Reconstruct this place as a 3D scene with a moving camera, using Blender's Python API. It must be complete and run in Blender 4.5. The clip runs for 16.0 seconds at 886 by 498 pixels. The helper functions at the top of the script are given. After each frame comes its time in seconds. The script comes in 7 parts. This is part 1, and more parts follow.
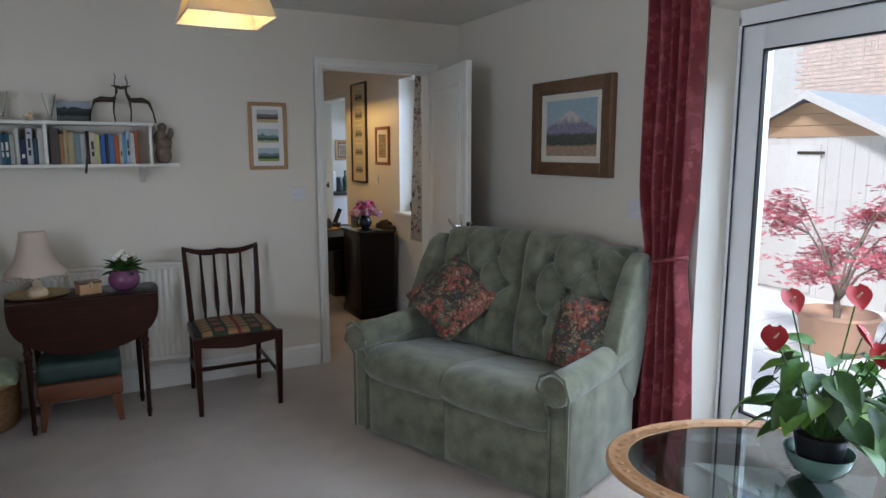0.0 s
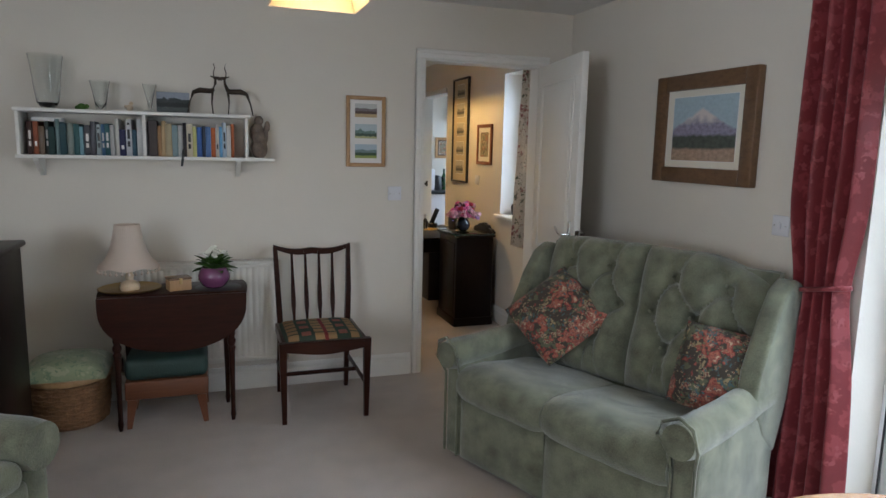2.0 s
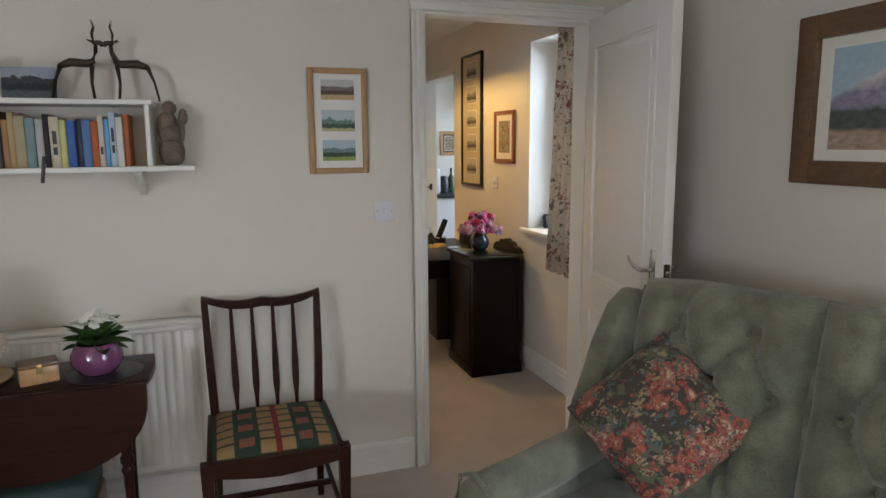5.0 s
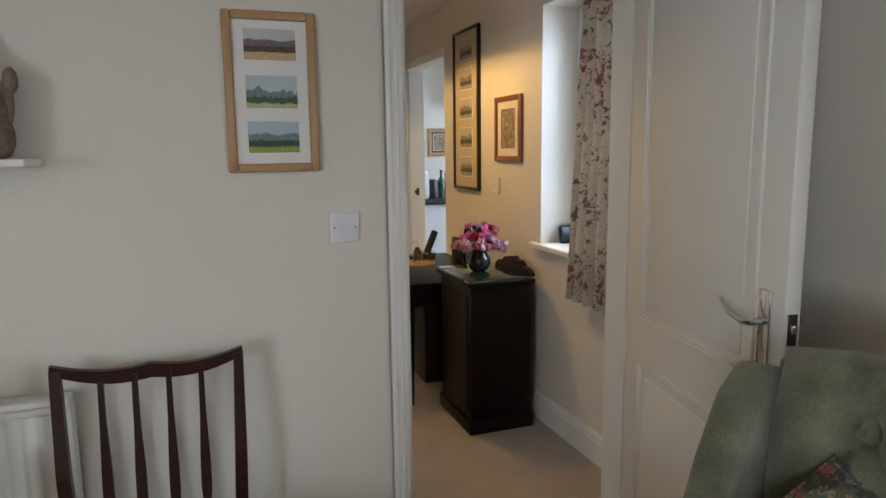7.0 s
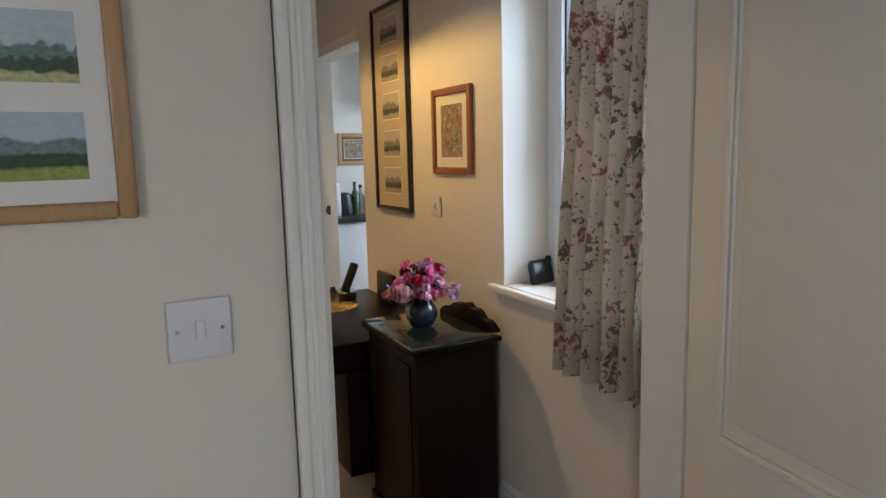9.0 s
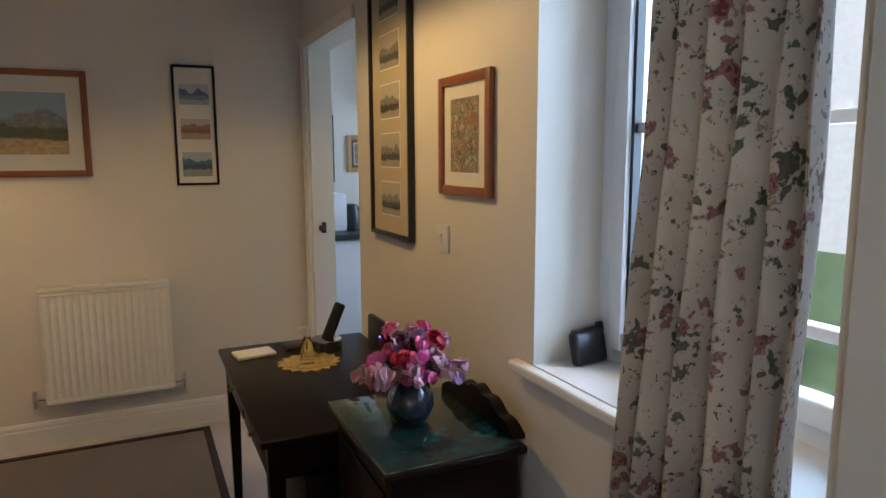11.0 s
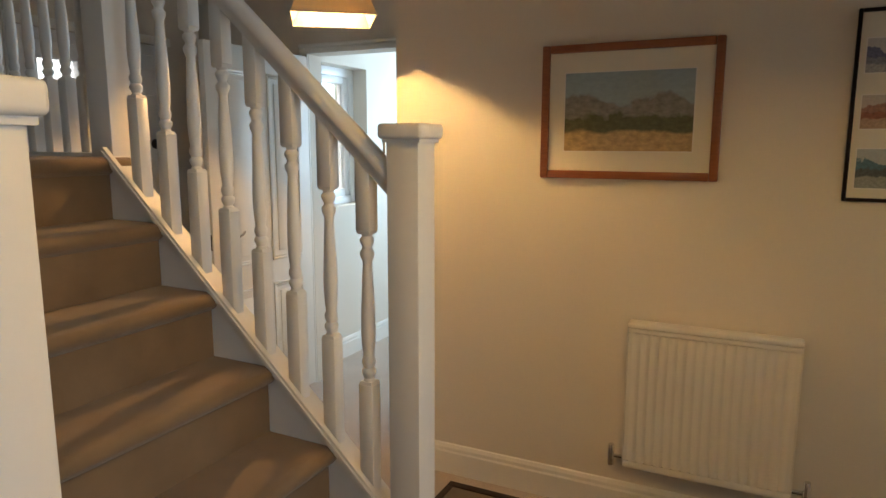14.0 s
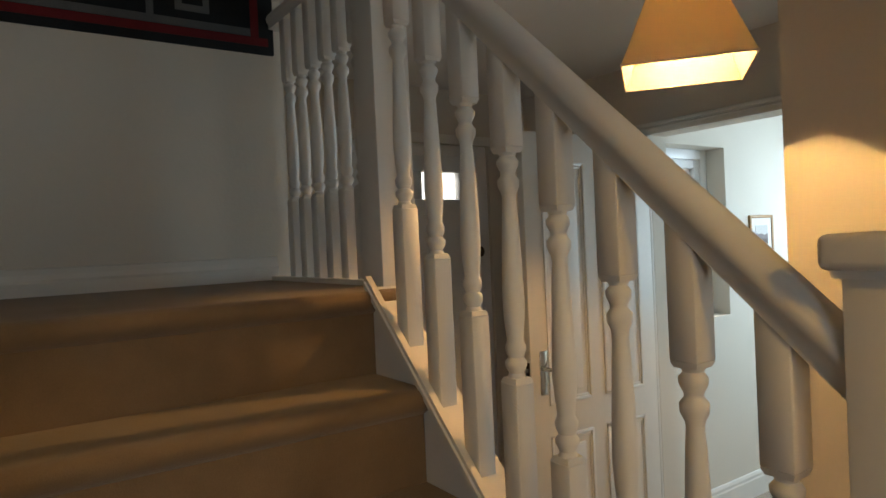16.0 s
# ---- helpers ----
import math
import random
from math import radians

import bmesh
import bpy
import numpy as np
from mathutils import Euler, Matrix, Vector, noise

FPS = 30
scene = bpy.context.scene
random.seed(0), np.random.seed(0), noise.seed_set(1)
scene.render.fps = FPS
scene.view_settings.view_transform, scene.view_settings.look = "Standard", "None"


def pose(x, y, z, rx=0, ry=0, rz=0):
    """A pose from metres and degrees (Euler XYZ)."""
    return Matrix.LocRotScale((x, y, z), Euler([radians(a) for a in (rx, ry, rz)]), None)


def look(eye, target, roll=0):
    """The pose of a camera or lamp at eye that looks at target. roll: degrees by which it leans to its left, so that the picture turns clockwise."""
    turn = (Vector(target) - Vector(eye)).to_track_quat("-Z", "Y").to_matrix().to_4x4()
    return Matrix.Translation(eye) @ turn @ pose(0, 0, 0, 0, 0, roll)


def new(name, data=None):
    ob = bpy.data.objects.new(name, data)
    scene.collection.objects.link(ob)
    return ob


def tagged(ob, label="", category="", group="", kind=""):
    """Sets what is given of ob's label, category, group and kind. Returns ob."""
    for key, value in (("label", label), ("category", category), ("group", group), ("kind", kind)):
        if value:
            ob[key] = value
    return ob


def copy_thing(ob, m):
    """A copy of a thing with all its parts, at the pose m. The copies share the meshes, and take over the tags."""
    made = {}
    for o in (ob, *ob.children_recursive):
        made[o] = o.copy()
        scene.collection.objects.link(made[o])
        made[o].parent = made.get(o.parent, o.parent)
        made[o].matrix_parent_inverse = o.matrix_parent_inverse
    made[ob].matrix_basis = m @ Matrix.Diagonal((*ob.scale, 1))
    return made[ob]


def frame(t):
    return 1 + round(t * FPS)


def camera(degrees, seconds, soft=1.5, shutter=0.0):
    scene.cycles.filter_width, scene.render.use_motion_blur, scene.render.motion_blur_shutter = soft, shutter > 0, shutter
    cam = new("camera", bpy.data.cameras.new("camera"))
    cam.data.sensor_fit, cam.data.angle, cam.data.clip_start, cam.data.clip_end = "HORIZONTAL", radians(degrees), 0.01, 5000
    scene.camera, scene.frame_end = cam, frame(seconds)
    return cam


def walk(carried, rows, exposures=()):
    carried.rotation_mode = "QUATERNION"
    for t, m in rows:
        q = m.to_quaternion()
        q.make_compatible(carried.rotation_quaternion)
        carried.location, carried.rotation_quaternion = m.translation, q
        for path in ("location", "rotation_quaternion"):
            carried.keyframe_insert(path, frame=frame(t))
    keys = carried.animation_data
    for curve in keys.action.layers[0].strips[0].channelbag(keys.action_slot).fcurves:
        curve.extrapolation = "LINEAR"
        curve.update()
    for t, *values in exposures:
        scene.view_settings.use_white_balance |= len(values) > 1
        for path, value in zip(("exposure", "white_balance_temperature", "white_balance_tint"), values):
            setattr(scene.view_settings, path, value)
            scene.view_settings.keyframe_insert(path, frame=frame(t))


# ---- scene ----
cam = camera(67.7, 16.0)
METRES, EYE, TILT, LEAN, TURN = 6.67, 1.47, 0.0, 0.0, -31.0
PATH = [
    (0, (0.312, 0.082, 1.454), (1.228, 1.835, 1.159), -0.0),
    (0.5, (0.282, 0.094, 1.447), (1.168, 1.864, 1.161), -0.2),
    (1, (0.265, 0.136, 1.447), (1.09, 1.935, 1.155), 0.0),
    (1.5, (0.313, 0.247, 1.45), (1.068, 2.08, 1.187), 0.3),
    (2, (0.417, 0.397, 1.457), (1.07, 2.263, 1.155), 1.3),
    (2.5, (0.479, 0.556, 1.462), (1.099, 2.434, 1.163), 0.2),
    (3, (0.493, 0.786, 1.465), (1.17, 2.645, 1.171), -0.8),
    (3.5, (0.562, 0.986, 1.445), (1.247, 2.839, 1.135), -0.7),
    (4, (0.676, 1.213, 1.456), (1.318, 3.082, 1.153), 0.0),
    (4.2, (0.706, 1.287, 1.454), (1.334, 3.161, 1.147), -0.2),
    (6.5, (1.045, 2.362, 1.432), (1.697, 4.225, 1.111), -1.0),
    (7, (1.116, 2.511, 1.39), (1.78, 4.373, 1.091), -0.7),
    (8, (1.251, 2.934, 1.406), (1.949, 4.784, 1.11), -0.5),
    (8.5, (1.293, 3.19, 1.423), (2.137, 4.977, 1.132), -1.6),
    (9, (1.368, 3.418, 1.408), (2.287, 5.171, 1.12), -1.4),
    (11.3, (1.878, 4.188, 1.435), (2.667, 6.0, 1.165), 0.4),
    (11.5, (1.925, 4.26, 1.415), (2.598, 6.124, 1.148), 0.3),
    (12, (1.966, 4.436, 1.404), (2.355, 6.381, 1.142), 0.1),
    (12.5, (1.915, 4.62, 1.465), (1.96, 6.585, 1.17), -0.1),
    (13, (1.932, 4.849, 1.466), (1.492, 6.777, 1.17), 0.2),
    (13.5, (1.893, 5.035, 1.484), (1.152, 6.864, 1.157), 0.5),
    (14, (1.786, 5.226, 1.477), (0.915, 6.999, 1.163), 0.1),
    (14.5, (1.673, 5.397, 1.477), (0.708, 7.118, 1.147), -0.1),
    (15, (1.563, 5.572, 1.489), (0.355, 7.152, 1.276), -1.1),
    (15.5, (1.448, 5.74, 1.516), (-0.007, 7.104, 1.37), -1.4),
    (16, (1.308, 5.85, 1.53), (-0.33, 6.997, 1.512), -2.6),
]
walk(cam, [(t, look(eye, target, roll)) for t, eye, target, roll in PATH], exposures=[(0.0, 0.14, 5450, 10), (1.0, 0.22, 5500, 10), (2.0, 0.38, 5700, 10), (3.5, 0.62, 5900, 10), (9.0, 0.38, 5750, 10), (11.3, 0.02, 5300, 10), (12.0, -0.06, 5600, 10), (12.5, 0.0, 6500, 10), (13.5, 0.0, 6600, 10), (14.5, -0.15, 6700, 10), (16.0, -0.6, 7200, 10)])
# ---- light ----
world = bpy.data.worlds.new("sky")
scene.world = world
world.use_nodes = True
wn = world.node_tree.nodes
sky = wn.new("ShaderNodeTexSky")
sky.sky_type, sky.sun_disc = "NISHITA", False
sky.sun_elevation, sky.sun_rotation = radians(50), radians(118)
sky.air_density, sky.dust_density = 1.5, 3.0
world.node_tree.links.new(sky.outputs[0], wn["Background"].inputs[0])
wn["Background"].inputs[1].default_value = 0.15


def lamp(name, kind, m, energy, colour, **kw):
    data = bpy.data.lights.new(name, kind)
    data.energy, data.color = energy, colour
    for k in kw:
        if k == "size": data.size = kw[k]
        if k == "size_y": data.shape, data.size_y = "RECTANGLE", kw[k]
        if k == "spread": data.spread = kw[k]
        if k == "angle": data.angle = kw[k]
        if k == "radius": data.shadow_soft_size = kw[k]
    ob = new(name, data)
    ob.matrix_world = m
    return ob


lamp("sun", "SUN", look((0, 0, 0), (0.55, 0.3, -0.75)), 5.0, (1.0, 0.96, 0.9), angle=radians(10))
# area lamps standing in for daylight, not all of them in an opening
lamp("patio_daylight", "AREA", look((2.86, 0.85, 1.05), (1.3, 1.7, -0.2)), 22, (0.84, 0.93, 1.0), size=0.62, size_y=1.75, spread=radians(125))
# sky stand-in added outside, out of view above the patio doors
lamp("patio_sky", "AREA", look((3.4, 1.35, 2.5), (1.7, 1.8, 0.2)), 90, (0.78, 0.9, 1.0), size=1.6, size_y=0.9)
# added lamp for an unseen window; shadows fall away from this side
lamp("added_side_window_light", "AREA", look((-2.26, -0.9, 1.5), (2.6, -0.9, 1.35)), 60, (0.93, 0.96, 1.0), size=1.6, size_y=1.0)
# added lamp out of view, brightens the kitchen with bluish daylight
lamp("added_kitchen_light", "AREA", look((4.9, 7.9, 1.5), (3.0, 8.2, 1.2)), 27, (0.74, 0.87, 1.0), size=1.4, size_y=1.1)
lamp("hall_window_daylight", "AREA", look((3.5, 4.9, 1.6), (2.0, 5.1, 1.3)), 38, (0.66, 0.83, 1.0), size=0.9, size_y=1.3)
# fill added inside the lobby, away from its window, to brighten it
lamp("lobby_fill_light", "AREA", look((0.05, 10.2, 1.6), (-0.5, 9.0, 1.2)), 40, (0.56, 0.78, 1.0), size=0.7, size_y=0.9)
# bulbs in the shades
lamp("sitting_bulb", "POINT", pose(0.762, 2.645, 1.965), 3.2, (1.0, 0.72, 0.38), radius=0.03)
lamp("stair_bulb", "POINT", pose(0.345, 7.261, 1.998), 38, (1.0, 0.56, 0.2), radius=0.016)
lamp("hall_bulb", "POINT", pose(1.98, 6.1, 2.08), 26, (1.0, 0.6, 0.18), radius=0.02)

# ---- materials ----
def mat(name, colour, rough=0.6, metal=0.0, vary=0.12, scale=8.0, bump=0.05, fine=120.0, second=None, amount=0.5, random_value=0.0,
        sheen=0.0, spec=0.5, coat=0.0):
    """A surface with large and fine variation, and relief."""
    m = bpy.data.materials.new(name)
    m.use_nodes = True
    n, l = m.node_tree.nodes, m.node_tree.links
    b = n["Principled BSDF"]
    b.inputs["Roughness"].default_value, b.inputs["Metallic"].default_value = rough, metal
    b.inputs["Specular IOR Level"].default_value = spec
    b.inputs["Sheen Weight"].default_value = sheen
    b.inputs["Coat Weight"].default_value = coat
    tc = n.new("ShaderNodeTexCoord")
    big, small = n.new("ShaderNodeTexNoise"), n.new("ShaderNodeTexNoise")
    for t, s in ((big, scale), (small, fine)):
        t.inputs["Scale"].default_value, t.inputs["Detail"].default_value = s, 5
        l.new(tc.outputs["Object"], t.inputs["Vector"])
    mix = n.new("ShaderNodeMix")
    mix.data_type = "RGBA"
    c = Vector(colour)
    dark = second or tuple(c * (1 - vary))
    light = colour if second else tuple(min(1, v) for v in c * (1 + vary))
    mix.inputs[6].default_value, mix.inputs[7].default_value = (*dark, 1), (*light, 1)
    add = n.new("ShaderNodeMath")
    add.operation = "MULTIPLY_ADD"
    l.new(small.outputs[0], add.inputs[0])
    add.inputs[1].default_value = 0.5
    l.new(big.outputs[0], add.inputs[2])
    ramp = n.new("ShaderNodeMapRange")
    ramp.inputs[1].default_value, ramp.inputs[2].default_value = 0.75 - 0.5 * (1 - amount * 0.6), 0.75 + 0.5 * (1 - amount * 0.6)
    l.new(add.outputs[0], ramp.inputs[0])
    l.new(ramp.outputs[0], mix.inputs[0])
    out = mix.outputs[2]
    if random_value:
        info, hsv, mr = n.new("ShaderNodeObjectInfo"), n.new("ShaderNodeHueSaturation"), n.new("ShaderNodeMapRange")
        mr.inputs[3].default_value, mr.inputs[4].default_value = 1 - random_value, 1 + random_value
        l.new(info.outputs["Random"], mr.inputs[0]), l.new(mr.outputs[0], hsv.inputs["Value"]), l.new(out, hsv.inputs["Color"])
        out = hsv.outputs[0]
    l.new(out, b.inputs["Base Color"])
    if bump:
        bp = n.new("ShaderNodeBump")
        bp.inputs["Strength"].default_value, bp.inputs["Distance"].default_value = bump, 0.02
        l.new(small.outputs[0], bp.inputs["Height"])
        l.new(bp.outputs[0], b.inputs["Normal"])
    return m


def wood(name, a, b_, rough=0.35, axis="z", stretch=14.0, scale=6.0, coat=0.2):
    m = mat(name, a, rough, coat=coat)
    n, l = m.node_tree.nodes, m.node_tree.links
    for x in list(n):
        if x.type in ("TEX_NOISE",):
            mp = n.new("ShaderNodeMapping")
            s = [stretch] * 3
            s["xyz".index(axis)] = 1.0
            mp.inputs["Scale"].default_value = s
            l.new(x.inputs["Vector"].links[0].from_socket, mp.inputs["Vector"])
            l.new(mp.outputs[0], x.inputs["Vector"])
            x.inputs["Scale"].default_value = scale if x.inputs["Scale"].default_value < 50 else scale * 4
        if x.type == "MIX":
            x.inputs[6].default_value, x.inputs[7].default_value = (*b_, 1), (*a, 1)
    return m


def patterned(name, base, blobs, scale=14.0, rough=0.85, sheen=0.3, warp_by=0.06):
    """Printed or woven cloth: blotches of several colours over a ground."""
    m = mat(name, base, rough, sheen=sheen, bump=0.15, fine=400, vary=0.15)
    n, l = m.node_tree.nodes, m.node_tree.links
    b = n["Principled BSDF"]
    out = b.inputs["Base Color"].links[0].from_socket
    tc = next(x for x in n if x.type == "TEX_COORD")
    for i, (colour, size, limit, *key) in enumerate(blobs):
        i = key[0] if key else i + 20
        v, mp, ns = n.new("ShaderNodeTexVoronoi"), n.new("ShaderNodeMapping"), n.new("ShaderNodeTexNoise")
        mp.inputs["Location"].default_value = (i * 3.7, i * 1.9, i * 5.3)
        ns.inputs["Scale"].default_value, ns.inputs["Detail"].default_value = scale * size * 2.5, 3
        l.new(tc.outputs["Object"], mp.inputs[0])
        l.new(mp.outputs[0], ns.inputs["Vector"])
        warp = n.new("ShaderNodeMix")
        warp.data_type, warp.blend_type = "RGBA", "LINEAR_LIGHT"
        warp.inputs[0].default_value = warp_by / size
        l.new(mp.outputs[0], warp.inputs[6])
        l.new(ns.outputs["Color"], warp.inputs[7])
        v.inputs["Scale"].default_value = scale * size
        l.new(warp.outputs[2], v.inputs["Vector"])
        ramp = n.new("ShaderNodeMapRange")
        ramp.inputs[1].default_value, ramp.inputs[2].default_value = limit + 0.04, limit - 0.04
        l.new(v.outputs["Distance"], ramp.inputs[0])
        mix = n.new("ShaderNodeMix")
        mix.data_type = "RGBA"
        mix.inputs[7].default_value = (*colour, 1)
        l.new(ramp.outputs[0], mix.inputs[0])
        l.new(out, mix.inputs[6])
        out = mix.outputs[2]
    l.new(out, b.inputs["Base Color"])
    return m


def glass(name, colour=(1, 1, 1), rough=0.0, ior=1.45, alpha=None, least=0.04):
    m = bpy.data.materials.new(name)
    m.use_nodes = True
    n, l = m.node_tree.nodes, m.node_tree.links
    b = n["Principled BSDF"]
    if alpha is None:
        b.inputs["Base Color"].default_value = (*colour, 1)
        b.inputs["Transmission Weight"].default_value, b.inputs["Roughness"].default_value, b.inputs["IOR"].default_value = 1, rough, ior
    else:
        tr, gl, mx, fr = n.new("ShaderNodeBsdfTransparent"), n.new("ShaderNodeBsdfGlossy"), n.new("ShaderNodeMixShader"), n.new("ShaderNodeLayerWeight")
        pw, ma = n.new("ShaderNodeMath"), n.new("ShaderNodeMath")
        pw.operation, ma.operation = "POWER", "MULTIPLY_ADD"
        fr.inputs["Blend"].default_value = 0.5
        pw.inputs[1].default_value, ma.inputs[1].default_value, ma.inputs[2].default_value = 4.0, 0.95, least
        l.new(fr.outputs["Facing"], pw.inputs[0]), l.new(pw.outputs[0], ma.inputs[0])
        tr.inputs[0].default_value = (*colour, 1)
        gl.inputs["Roughness"].default_value = rough
        l.new(ma.outputs[0], mx.inputs[0]), l.new(tr.outputs[0], mx.inputs[1]), l.new(gl.outputs[0], mx.inputs[2])
        l.new(mx.outputs[0], n["Material Output"].inputs[0])
    return m


def shade_cloth(name, colour, through_amount=0.5):
    """Lampshade cloth that lets the bulb's light through."""
    m = bpy.data.materials.new(name)
    m.use_nodes = True
    n, l = m.node_tree.nodes, m.node_tree.links
    d, t, mx = n.new("ShaderNodeBsdfDiffuse"), n.new("ShaderNodeBsdfTranslucent"), n.new("ShaderNodeMixShader")
    ns, mr = n.new("ShaderNodeTexNoise"), n.new("ShaderNodeMix")
    ns.inputs["Scale"].default_value = 260
    mr.data_type = "RGBA"
    mr.inputs[6].default_value, mr.inputs[7].default_value = (*(Vector(colour) * 0.85), 1), (*colour, 1)
    l.new(ns.outputs[0], mr.inputs[0])
    l.new(mr.outputs[2], d.inputs[0]), l.new(mr.outputs[2], t.inputs[0])
    mx.inputs[0].default_value = through_amount
    l.new(d.outputs[0], mx.inputs[1]), l.new(t.outputs[0], mx.inputs[2]), l.new(mx.outputs[0], n["Material Output"].inputs[0])
    return m


M_WALL = mat("wall_paint", (0.68, 0.63, 0.55), 0.75, vary=0.03, scale=1.5, bump=0.04, fine=90)
M_CEIL = mat("ceiling_paint", (0.76, 0.75, 0.72), 0.85, vary=0.02, scale=1.5, bump=0.06, fine=60)
M_GLOSS = mat("white_gloss_paint", (0.76, 0.74, 0.69), 0.5, vary=0.03, scale=4, bump=0.02, fine=40)
M_UPVC = mat("white_plastic_frame", (0.82, 0.83, 0.84), 0.3, vary=0.02, scale=5, bump=0.0)
M_CARPET = mat("beige_carpet", (0.44, 0.37, 0.31), 0.95, vary=0.16, scale=5, bump=0.5, fine=260, sheen=0.3, spec=0.1)
M_STAIR = mat("stair_carpet", (0.215, 0.148, 0.088), 0.95, vary=0.25, scale=7, bump=0.25, fine=520, sheen=0.3, spec=0.1)
M_GREY = mat("grey", (0.3, 0.3, 0.3))

M_VELVET = mat("green_velvet", (0.135, 0.138, 0.092), 0.9, vary=0.42, scale=11, amount=0.9, bump=0.22, fine=220, sheen=0.35, spec=0.12)
M_MAHOG = wood("dark_mahogany", (0.04, 0.012, 0.007), (0.015, 0.006, 0.004), 0.3, "x", coat=0.25)
M_DARK = wood("black_brown_wood", (0.013, 0.007, 0.006), (0.006, 0.004, 0.003), 0.35, "z", coat=0.1)
for m_ in (M_MAHOG, M_DARK):
    m_.node_tree.nodes["Principled BSDF"].inputs["Specular IOR Level"].default_value = 0.14
    m_.node_tree.nodes["Principled BSDF"].inputs["Coat Weight"].default_value = 0.04
M_OAK = wood("light_oak", (0.46, 0.27, 0.12), (0.36, 0.2, 0.085), 0.45, "z")
M_BURR = wood("burr_frame_wood", (0.17, 0.09, 0.04), (0.09, 0.045, 0.02), 0.4, "x", stretch=2, scale=30)
M_RED_WOOD = wood("red_brown_frame_wood", (0.3, 0.1, 0.035), (0.2, 0.06, 0.02), 0.35, "x")
M_TABLE_OAK = wood("carved_oak", (0.42, 0.23, 0.1), (0.25, 0.12, 0.05), 0.35, "x", stretch=3, scale=20)
M_STOOL = wood("stool_wood", (0.17, 0.06, 0.025), (0.11, 0.035, 0.015), 0.35, "x")
M_MOUNT = mat("mount_card", (0.72, 0.68, 0.58), 0.9, vary=0.03, bump=0.02)
M_MOUNT_BROWN = mat("buff_mount_card", (0.5, 0.42, 0.28), 0.9, vary=0.04, bump=0.02)
M_PAPER = mat("paper", (0.75, 0.72, 0.68), 0.9, vary=0.03, bump=0.02)
M_BLACK = mat("black_plastic", (0.015, 0.015, 0.017), 0.35, vary=0.2, bump=0.02)
M_CHROME = mat("chrome", (0.7, 0.7, 0.68), 0.12, 1.0, vary=0.04, bump=0.0)
M_BRASS = mat("brass", (0.45, 0.32, 0.14), 0.35, 1.0, vary=0.15, bump=0.05)
M_IRON = mat("dark_bronze", (0.07, 0.05, 0.035), 0.45, 0.7, vary=0.3, bump=0.1)
M_CARVED = mat("mottled_carved_wood", (0.13, 0.095, 0.07), 0.6, vary=0.5, scale=30, bump=0.2)
M_RAD = mat("radiator_enamel", (0.76, 0.73, 0.66), 0.35, vary=0.02, bump=0.0)
M_PLASTIC = mat("white_plastic", (0.68, 0.67, 0.69), 0.35, vary=0.02, bump=0.0)
M_RED_CLOTH = patterned("red_damask", (0.2, 0.02, 0.025), [((0.28, 0.042, 0.048), 1.1, 0.4), ((0.33, 0.07, 0.072), 1.6, 0.28), ((0.22, 0.026, 0.03), 2.6, 0.2)], 10, 0.5, 0.2)
M_FLORAL = patterned("floral_linen", (0.56, 0.48, 0.38), [((0.3, 0.25, 0.17), 1.4, 0.18), ((0.1, 0.105, 0.07), 0.9, 0.27, 2), ((0.16, 0.15, 0.1), 0.9, 0.17, 2), ((0.24, 0.09, 0.08), 0.62, 0.26, 1), ((0.36, 0.2, 0.17), 0.62, 0.19, 1), ((0.2, 0.05, 0.045), 0.62, 0.12, 1), ((0.08, 0.075, 0.055), 1.9, 0.15)], 13, 0.9, 0.2, 0.09)
M_TAPESTRY = patterned("tapestry_floral", (0.04, 0.03, 0.02), [((0.08, 0.085, 0.045), 1.0, 0.42), ((0.24, 0.18, 0.09), 1.0, 0.24), ((0.2, 0.035, 0.026), 0.75, 0.47, 1), ((0.33, 0.12, 0.07), 0.75, 0.36, 1), ((0.1, 0.016, 0.014), 0.75, 0.29, 1), ((0.34, 0.16, 0.11), 0.75, 0.22, 1), ((0.42, 0.33, 0.2), 0.75, 0.13, 1), ((0.3, 0.23, 0.14), 1.3, 0.28, 3), ((0.12, 0.03, 0.022), 1.3, 0.2, 3), ((0.05, 0.085, 0.085), 1.5, 0.26)], 15, 0.9, 0.1, 0.07)
def translucent(m, amount):
    """Lets some light through a cloth."""
    n, l = m.node_tree.nodes, m.node_tree.links
    b = n["Principled BSDF"]
    t, mx = n.new("ShaderNodeBsdfTranslucent"), n.new("ShaderNodeMixShader")
    l.new(b.inputs["Base Color"].links[0].from_socket, t.inputs[0])
    mx.inputs[0].default_value = amount
    l.new(b.outputs[0], mx.inputs[1]), l.new(t.outputs[0], mx.inputs[2]), l.new(mx.outputs[0], n["Material Output"].inputs[0])


translucent(M_FLORAL, 0.32), translucent(M_RED_CLOTH, 0.22)
M_WINDOW = glass("window_glass", (1, 1, 1), 0.0, alpha=1)
M_CLEAR = glass("clear_glass", (0.95, 0.97, 0.96))
M_SMOKE = glass("smoked_glass", (0.45, 0.5, 0.5), 0.0, alpha=1, least=0.12)
M_SHADE = shade_cloth("cream_shade_cloth", (0.88, 0.73, 0.46), 0.45)
M_SILK = shade_cloth("pleated_silk", (0.8, 0.68, 0.58), 0.3)
M_LEAF = mat("leaf_green", (0.052, 0.12, 0.016), 0.5, vary=0.45, scale=25, bump=0.1, random_value=0.4)
M_LEAF_LIGHT = mat("leaf_light_green", (0.15, 0.26, 0.03), 0.5, vary=0.3, scale=25, bump=0.1, random_value=0.3)
